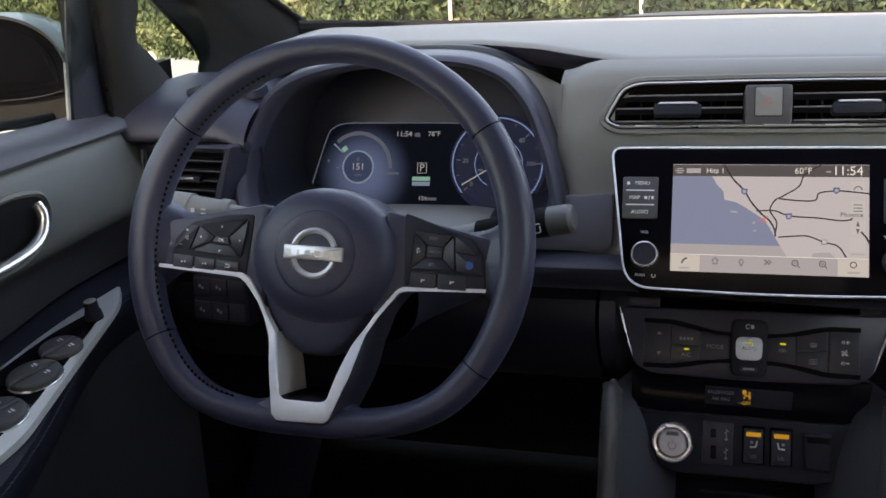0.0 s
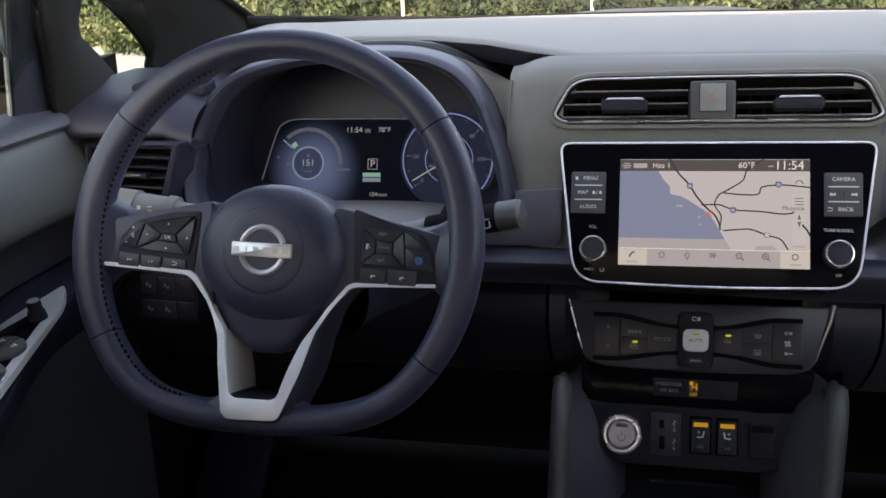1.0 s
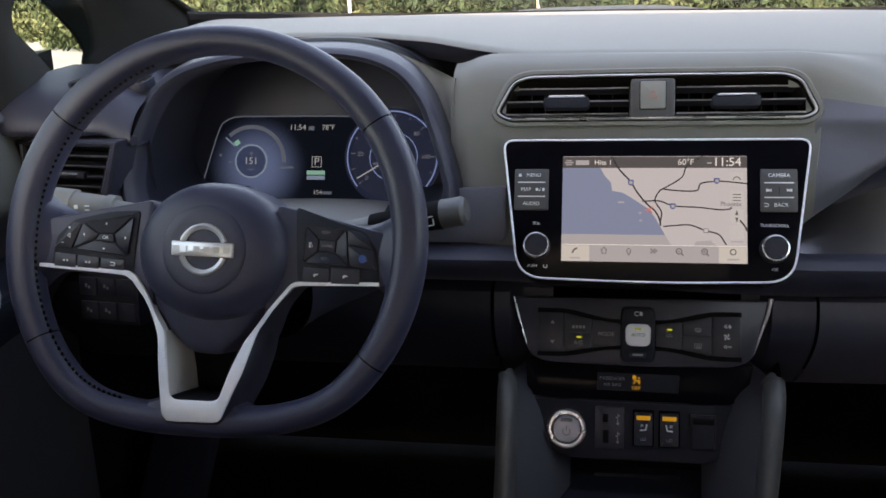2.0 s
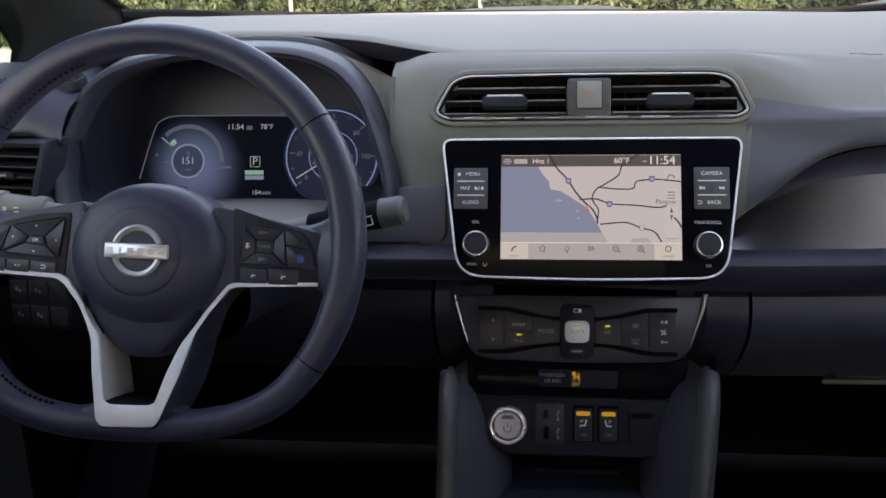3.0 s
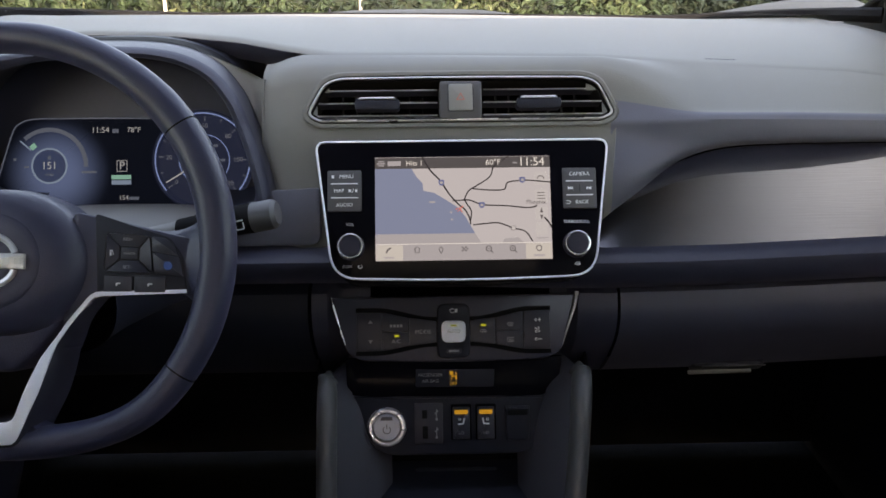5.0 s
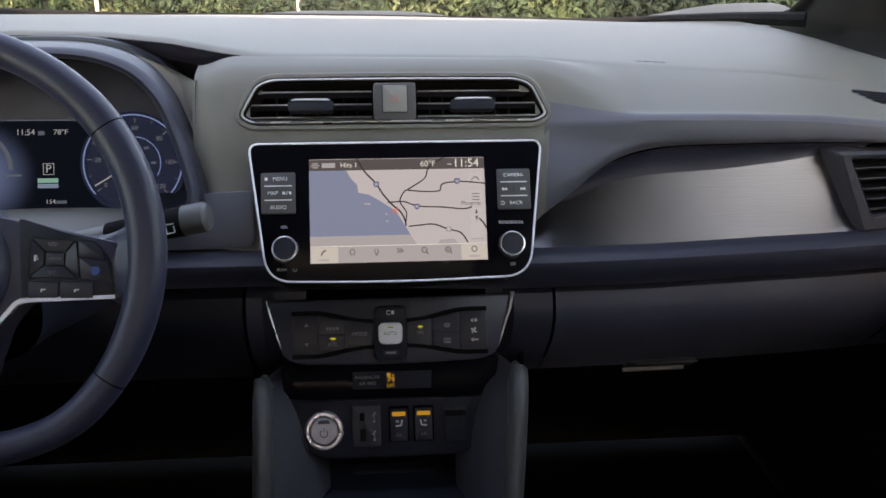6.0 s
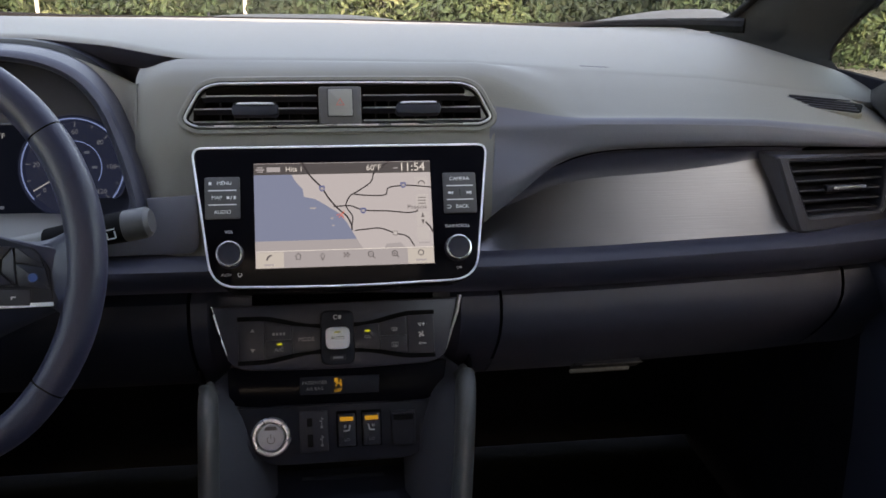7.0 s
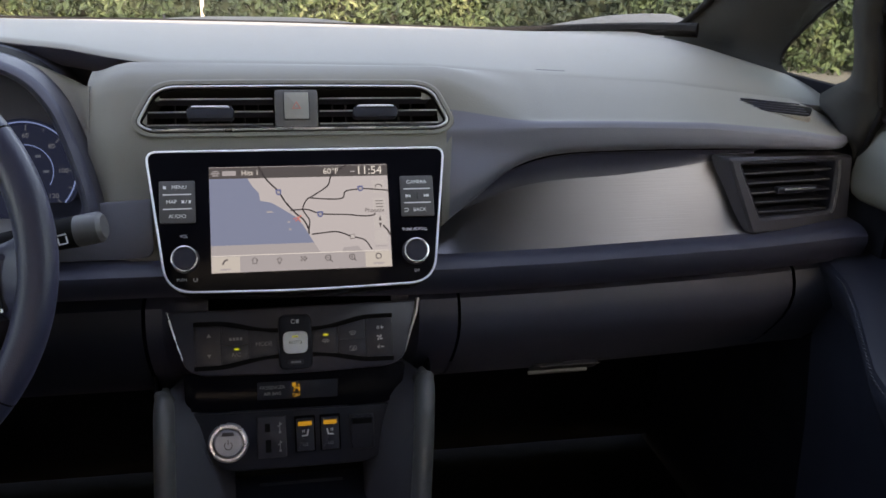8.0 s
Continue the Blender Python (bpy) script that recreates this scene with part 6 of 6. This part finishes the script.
part("fan_symbol", lines(blades, 0.0012, 0.0018), PRINT, cl)
mid = part("middle_pod", plate(rect(0, -0.0160, 0.0360, 0.0600, 0.009, 6), -0.004, 0.0048, 0.0028), BLACK, cl)
part("auto_button", plate(rounded([(-0.0130, -0.0285), (0.0130, -0.0285), (0.0135, -0.0045), (-0.0135, -0.0045)], 0.0075), 0.002, 0.0068, 0.0018), SATIN, mid, "silver button")
part("auto_light", bars([(0, -0.0100, 0.0062, 0.0016)], 0.0068), LIME, mid)
lettering("AUTO", 0.0052, 0, -0.0165, 0.0069, GREY, mid, "button_text")
part("off_button", plate(rect(0, -0.0375, 0.0170, 0.0055, 0.002), 0.003, 0.0060, 0.0006), GREY_DARK, mid)
part("off_text", bars([(0, -0.0375, 0.0110, 0.0022)], 0.0060), PRINT_DIM, mid)
part("recirculate_mark", stroke(arc(-0.0015, 0.0062, 0.0022, 30, 330, 12), 0.0008, 0.0048), PRINT, mid)
part("recirculate_mark", bars([(0.0030, 0.0062, 0.0030, 0.0040)], 0.0048), PRINT, mid)

gl = thing("airbag_indicator_panel", slanted(XS, 0.045, -0.1, 24), "glossy black panel with a lit amber airbag indicator", "indicator panel")
go = rounded([(-0.119, -0.0445), (0.120, -0.0445), (0.1135, -0.0840), (0.080, -0.0905), (-0.085, -0.0905), (-0.1180, -0.0820)], [0.004, 0.004, 0.006, 0.03, 0.03, 0.006], 5)
part("panel", plate(go, -0.03, -0.004, 0.002), PIANO, gl)
part("lower_lip", sweep([(x, -0.0830 - 0.0075 * (1 - (x / 0.115) ** 2), -0.0035) for x in np.linspace(-0.115, 0.1145, 24)], circle(0.0010, 8)), PIANO, gl)
win = part("indicator_window", plate(rounded([(-0.0425, -0.0765), (0.0430, -0.0775), (0.0445, -0.0585), (-0.0420, -0.0575)], 0.001), -0.006, -0.0030, 0.0004), BLACK, gl)
lettering("PASSENGER", 0.0052, -0.0262, -0.0640, -0.0027, PRINT_DIM, win, "indicator_text")
lettering("AIR BAG", 0.0050, -0.0262, -0.0705, -0.0027, PRINT_DIM, win, "indicator_text")
lettering("OFF", 0.0050, -0.0010, -0.0735, -0.0027, AMBER, win, "indicator_text")
part("airbag_symbol", bars([(-0.0030, -0.0620, 0.0040, 0.0042), (0.0, -0.0655, 0.0060, 0.0018), (0.0022, -0.0675, 0.0018, 0.0030), (-0.0030, -0.0680, 0.0020, 0.0014), (0.0020, -0.0625, 0.0022, 0.0016)], -0.0029), AMBER, win, "amber airbag symbol")

# ---- switch panel below ----
SW = slanted(XS, 0.0, -0.206, 24)
sp = thing("switch_panel", SW, "black lower panel of the centre stack", "panel")
so = rounded([(-0.1180, 0.0290), (-0.1130, 0.020), (-0.0870, -0.0290), (-0.070, -0.0350), (0.070, -0.0350), (0.0890, -0.0290), (0.108, 0.016), (0.1110, 0.0270)], [0.003, 0.01, 0.01, 0.03, 0.03, 0.01, 0.01, 0.003], 4)
part("face", plate(so, -0.02, 0.0, 0.002), BLACK, sp)
for s in (-1, 1):
    part("edge_bead", sweep([(s * 0.113 - 0.003, 0.024, 0.0), (s * 0.104 - 0.002, 0.004, 0.001), (s * 0.090 - 0.001, -0.026, 0.0)], circle(0.0016, 8)), LOWER, sp)
pb = thing("power_button", SW @ Matrix.Translation((-0.0742, -0.0040, 0)), "round silver start button with a power symbol", "start button")
part("ring", lathe([(0.0212, 0.0), (0.0208, 0.0045), (0.0190, 0.0062), (0.0165, 0.0062), (0.0152, 0.0045), (0.0150, 0.002)], 48), surface("pale_silver_ring", (0.34, 0.37, 0.44), 0.28, metal=0.75, vary=0.05, stain=30), pb, "silver ring")
cap = part("cap", lathe([(0.0148, 0.002), (0.0146, 0.0058), (0.0135, 0.0068), (0.0, 0.0066)], 44), surface("dull_silver_cap", (0.20, 0.23, 0.30), 0.35, metal=0.6, vary=0.05, stain=30), pb)
part("power_symbol", stroke(arc(0, -0.0025, 0.0040, -230, 50, 20), 0.0009, 0.0068), BLACK, cap)
part("power_symbol_bar", bars([(0, 0.0010, 0.0009, 0.0048)], 0.0068), BLACK, cap)
part("upper_window", plate(rounded([(-0.0070, 0.0075), (0.0070, 0.0075), (0.0055, 0.0115), (-0.0055, 0.0115)], 0.001), 0.006, 0.0070, 0.0003), GREY_DARK, cap)
us = thing("usb_port", SW, "black twin port plate with printed symbols", "usb port")
part("plate", plate(rect(-0.0285, -0.0010, 0.0305, 0.0440, 0.002), -0.002, 0.0022, 0.0008), GREY_DARK, us)
part("port", plate(rect(-0.0325, -0.0105, 0.0060, 0.0135, 0.0008), 0.0, 0.0024, 0.0002), CAVITY, us)
part("port", plate(rect(-0.0330, 0.0090, 0.0055, 0.0090, 0.0008), 0.0, 0.0024, 0.0002), CAVITY, us)
for y in (0.009, -0.0105):
    part("symbol", stroke([(-0.0200, y - 0.0055), (-0.0200, y + 0.0055)], 0.0008, 0.0022), PRINT_DIM, us)
    part("symbol", bars([(-0.0200, y - 0.0055, 0.0026, 0.0022), (-0.0214, y + 0.001, 0.0016, 0.0016), (-0.0187, y + 0.0032, 0.0016, 0.0016)], 0.0022), PRINT_DIM, us)
for k, x in enumerate((0.0068, 0.0337)):
    hs = thing("seat_heater_switch", SW @ Matrix.Translation((x, 0, 0)), "black seat heating rocker with a lit amber bar", "switch", "seat heating switches")
    part("bezel", plate(rect(0, 0, 0.0222, 0.0385, 0.0015), -0.002, 0.0014, 0.0006), PIANO, hs)
    rk = part("rocker", plate(rect(0, -0.0010, 0.0185, 0.0345, 0.0012), 0.0, 0.0042, 0.0012), GREY_DARK, hs)
    part("amber_bar", plate(rect(0, 0.0110, 0.0145, 0.0046, 0.0006), 0.003, 0.0046, 0.0003), AMBER, rk, "lit amber bar")
    s = 1 if k == 0 else -1
    part("seat_symbol", stroke([(s * 0.0035, 0.0045), (s * 0.0022, -0.0015), (s * -0.0035, -0.0020)], 0.0018, 0.0042), PRINT, rk)
    part("seat_symbol", bars([(s * -0.0025, 0.0030, 0.0008, 0.0030), (s * -0.0008, 0.0030, 0.0008, 0.0030)], 0.0042), PRINT, rk)
    lettering("LO", 0.0048, 0, -0.0115, 0.0044, PRINT_DIM, rk, "switch_text")
ot = thing("power_outlet", SW @ Matrix.Translation((0.0685, -0.0020, 0)), "black flap of a power outlet", "power outlet")
part("flap", plate(rounded([(-0.0120, -0.0185), (0.0120, -0.0185), (0.0135, 0.0165), (-0.0135, 0.0165)], 0.004), -0.003, 0.0045, 0.0022), BLACK, ot)
part("grip", plate(rect(0, 0.0115, 0.0215, 0.0055, 0.001), 0.003, 0.0058, 0.0008), CAVITY, ot)
part("hinge", plate(rect(0, 0.0172, 0.0260, 0.0030, 0.001), 0.0, 0.0062, 0.001), GREY_DARK, ot)

# ---- console between the seats ----
con = thing("centre_console", pose(0, 0, 0), "dark centre console with soft rounded side pads", "centre console")
for s in (-1, 1):
    pad = [(0.1385, 0.040, -0.158), (0.1372, 0.008, -0.155), (0.1340, -0.018, -0.170), (0.1306, -0.036, -0.206), (0.1253, -0.058, -0.255), (0.1174, -0.090, -0.315)] if s > 0 else [(0.1385, 0.040, -0.165), (0.1375, 0.008, -0.162), (0.1366, -0.018, -0.180), (0.1369, -0.036, -0.217), (0.1377, -0.058, -0.267), (0.1408, -0.090, -0.327)]
    path = [(XS + s * q[0], q[1], q[2]) for q in smooth_line(pad, 20)]
    part("side_pad", sweep(path, lambda u: circle(0.0015 + 0.0095 * math.sin(min(1.0, u * 3.2) * 1.5708), 16, 0.003 + 0.013 * math.sin(min(1.0, u * 3.2) * 1.5708)), up=(0, -1, 0)), SIDE_PAD, con, "soft grey edge pad")
    rows = []
    for k, (x, y, z) in enumerate(path):
        t = k / 19
        inx = XS + s * mixed(0.118, 0.070, ease(0.05, 0.75, t))
        rows.append([(x - s * 0.004, y - 0.002, z + 0.002), (mixed(x, inx, 0.35), y + 0.012, z), (mixed(x, inx, 0.75), y + 0.035, z - 0.002), (inx, y + 0.065, z - 0.004)])
    part("inner_wall", loft(rows), PAD_DARK, con)
    rows = [[(x + s * 0.008, y + 0.0, z), (x + s * 0.016, y + 0.05, z - 0.005), (x + s * 0.018, y + 0.15, z - 0.01)] for x, y, z in path]
    part("outer_wall", loft(rows), CARPET, con)
part("tray", loft([[(XS + x, mixed(0.06, -0.35, t), mixed(-0.275, -0.33, t)) for x in (-0.12, -0.06, 0.06, 0.12)] for t in np.linspace(0, 1, 6)]), BLACK, con)
part("tray_back", plate(rect(0, 0, 0.20, 0.12, 0.01), -0.004, 0.0, 0.002), CAVITY, con, m=slanted(XS, 0.035, -0.285, 15))
part("tray_box", plate(rounded([(-0.05, -0.03), (0.045, -0.03), (0.05, 0.02), (-0.045, 0.02)], 0.006), -0.02, 0.012, 0.003), BLACK, con, m=slanted(XS, 0.02, -0.300, 35))

# ---- switches by the driver's knee ----
ks = thing("knee_switch_panel", slanted(-0.608, 0.022, -0.083, 8, -6), "black panel of small switches under the dashboard", "switch panel")
part("plate", plate(rect(0, 0, 0.078, 0.058, 0.004), -0.02, 0.0, 0.0015), BLACK, ks)
for r, (y, n) in enumerate(((0.0155, 3), (-0.013, 3))):
    for c in range(n):
        x = -0.0255 + 0.0245 * c
        b = part("button", plate(rect(x, y, 0.0225, 0.021, 0.0012), -0.001, 0.0022, 0.0009), GREY_DARK, ks)
        if c < 2:
            part("symbol", bars([(x - 0.002, y + 0.001, 0.003, 0.004), (x + 0.002, y - 0.001, 0.0028, 0.0032)], 0.0022), PRINT_DIM, b)

# ---- driver's door: switches and handle ----
def on_arm(x, y):
    return pose(x, y, -0.037 + 0.12 * (y + 0.08), 6.84, 0, 0)


po = rounded([(-0.030, 0.140), (-0.0045, 0.100), (0.0235, -0.020), (0.0490, -0.126), (0.040, -0.22), (-0.050, -0.22), (-0.052, -0.06), (-0.0485, 0.050)], [0.01, 0.02, 0.05, 0.02, 0.02, 0.02, 0.05, 0.04], 4)
pl = part("switch_plate", plate(po, -0.006, 0.0012, 0.0008), BRUSHED, door_l, "brushed metal window switch plate", m=on_arm(-0.65, -0.20))
bed = rounded([(-0.022, 0.088), (-0.010, 0.078), (0.0135, -0.022), (0.0270, -0.085), (0.030, -0.19), (-0.044, -0.19), (-0.047, -0.04), (-0.040, 0.030)], 0.012, 4)
part("bed", plate(bed, -0.002, 0.0020, 0.0006), PIANO, pl)
part("mirror_stick", lathe([(0.0095, 0.001), (0.0085, 0.010), (0.0070, 0.0125), (0.0072, 0.019), (0.0066, 0.0215), (0.0, 0.0218)], 24), BLACK, pl, "small mirror control stick", m=Matrix.Translation((-0.0125, 0.066, 0)))
part("mirror_stick_top", lathe([(0.0062, 0.0214), (0.0058, 0.0224), (0.0, 0.0226)], 20), GREY_LIGHT, pl, m=Matrix.Translation((-0.0125, 0.066, 0)))
for cx, cy, w, h, ring in ((-0.0085, 0.0050, 0.045, 0.040, False), (-0.0005, -0.0450, 0.051, 0.048, True), (0.008, -0.105, 0.054, 0.046, True)):
    ang = radians(-22)
    rot = pose(cx, cy, 0, 0, 0, -22)
    if ring:
        part("switch_ring", rim_frame(circle(w / 2 + 0.0016, 36, h / 2 + 0.0016), circle(w / 2, 36, h / 2), 0.001, 0.0036, 0.0006), CHROME, pl, "chrome ring", m=rot)
    for s in (-1, 1):
        half = [(s * 0.0006, -h / 2)] + [(s * (0.0006 + (w / 2 - 0.0006) * math.cos(a)), h / 2 * math.sin(a)) for a in np.linspace(-math.pi / 2 + 0.1, math.pi / 2 - 0.1, 14)] + [(s * 0.0006, h / 2)]
        half = half if s > 0 else half[::-1]
        b = part("window_switch", plate(half, 0.0, 0.0085 if ring else 0.0065, 0.0030, 4), GREY, pl, m=rot)
        part("symbol", bars([(s * w * 0.22, h * 0.18, 0.006, 0.0018), (s * w * 0.22, h * 0.18 - 0.003, 0.004, 0.0012)], 0.0086 if ring else 0.0066), PRINT, b)
# handle before a flat black plate that stands for its shaded hollow
face = Matrix(((0, 0, 1, -0.7035), (1, 0, 0, -0.192), (0, 1, 0, 0.052), (0, 0, 0, 1)))
ho = rounded([(-0.10, -0.024), (0.030, -0.022), (0.068, 0.005), (0.068, 0.034), (0.03, 0.042), (-0.10, 0.036)], 0.022, 5)
part("hollow_rim", rim_frame(inset(ho, -0.006), ho, -0.003, 0.0035, 0.0028), DOOR, door_l, m=face)
hol = part("hollow_shade_plate", plate(ho, -0.004, 0.0022, 0.002), CAVITY, door_l, "flat black plate in place of the shaded hollow behind the handle", m=face)
hp = smooth_line([(0.0510, 0.030, 0.004), (0.0500, 0.020, 0.010), (0.042, 0.006, 0.013), (0.028, -0.004, 0.014), (0.0, -0.010, 0.014), (-0.05, -0.013, 0.013), (-0.10, -0.014, 0.012)], 24)
part("handle", sweep(hp, lambda u: circle(0.0040 + 0.001 * u, 14, 0.0062 + 0.002 * u), up=(0, 0, 1)), CHROME, hol, "curved chrome door handle")

# ---- kick panels that close the footwells ----
for side in (-1, 1):
    a = XC + side * 0.722
    q = [(a, 0.66, -0.62), (a, 0.02, -0.62), (a, 0.02, 0.14), (a, 0.30, 0.14), (a, 0.66, 0.10)]
    slab("wall_left" if side < 0 else "wall_right", q, 0.012, CARPET, label="dark side wall of the footwell", category="wall")
tagged(part("foot_rest", plate(rounded([(-0.05, -0.14), (0.05, -0.14), (0.05, 0.14), (-0.05, 0.14)], 0.01), -0.02, 0.0, 0.004), LOWER, None, m=slanted(-0.655, 0.16, -0.45, 35, -10)), "dark plastic foot rest in the driver's footwell", "foot rest")

# ---- mirror and bonnet outside ----
mir = thing("side_mirror", pose(-0.965, 0.135, 0.168, 0, 0, 12), "dark blue door mirror seen through the side window", "side mirror")
rows = []
for k, y in ((0.30, 0.115), (0.62, 0.10), (0.85, 0.07), (0.97, 0.03), (1.0, -0.01), (1.0, -0.045)):
    rows.append([(k * 0.125 * math.copysign(abs(math.cos(a)) ** 0.75, math.cos(a)), y, k * (0.088 if math.sin(a) > 0 else 0.022) * math.copysign(abs(math.sin(a)) ** 0.8, math.sin(a))) for a in np.linspace(0, 2 * math.pi, 33)[:-1]])
part("shell", loft(rows, close_cols=True, caps=True), PAINT, mir)
# no gloss: the mirror's dark reflection is put into a near-black colour
mg = bpy.data.materials.new("mirror_black")
mg.use_nodes = True
mg.node_tree.nodes["Principled BSDF"].inputs["Specular IOR Level"].default_value = 0.0
mg.node_tree.nodes["Principled BSDF"].inputs["Roughness"].default_value = 0.4
mg.node_tree.nodes["Principled BSDF"].inputs["Base Color"].default_value = (0.0015, 0.0016, 0.002, 1)
rear = [(0.122 * math.copysign(abs(math.cos(a)) ** 0.75, math.cos(a)), (0.084 if math.sin(a) > 0 else 0.020) * math.copysign(abs(math.sin(a)) ** 0.8, math.sin(a))) for a in np.linspace(0, 2 * math.pi, 49)[:-1]]
part("bezel", plate(rear, -0.004, 0.004, 0.002), mg, mir, m=pose(0, -0.043, 0, 90, 0, 0))
part("glass", plate(inset(rear, 0.009), 0.0, 0.005, 0.001), mg, mir, m=pose(0, -0.0435, 0, 90, 0, 0))
part("foot", loft([[(x, -0.030, z0), (x, -0.034, z0 - 0.01), (x, -0.034, z1 + 0.01), (x, -0.028, z1), (x, 0.05, z1), (x, 0.06, z0)] for x, z0, z1 in ((-0.13, -0.006, -0.046), (-0.04, -0.006, -0.056), (0.03, -0.004, -0.062), (0.10, 0.004, -0.066), (0.22, 0.010, -0.070))], close_cols=True, caps=True), RUBBER, mir, "dark grey foot of the mirror")

rows = []
for x in np.linspace(XC - 0.85, XC + 0.85, 61):
    d = x + 0.06
    dome = 0.026 * math.exp(-(d / 0.24) ** 4)
    wing = 0.040 * ease(0.46, 0.80, x - XC) - 0.06 * ease(0.30, 0.60, XC - x)
    rows.append([(x, y, 0.126 + (dome + wing) * ease(0.64, 0.98, y) - 0.22 * max(0.0, y - 1.02) - 0.25 * max(0.0, y - 1.2) ** 2) for y in np.linspace(0.64, 1.75, 26)])
tagged(part("bonnet", loft(rows), BONNET, None), "pale reflecting car bonnet beyond the windscreen", "bonnet")
nz = thing("washer_nozzle", pose(-0.215, 0.93, 0.150), "small black stub on the bonnet", "washer nozzle")
part("stub", lathe([(0.003, -0.004), (0.0022, 0.008), (0.0, 0.010)], 10), BLACK, nz)
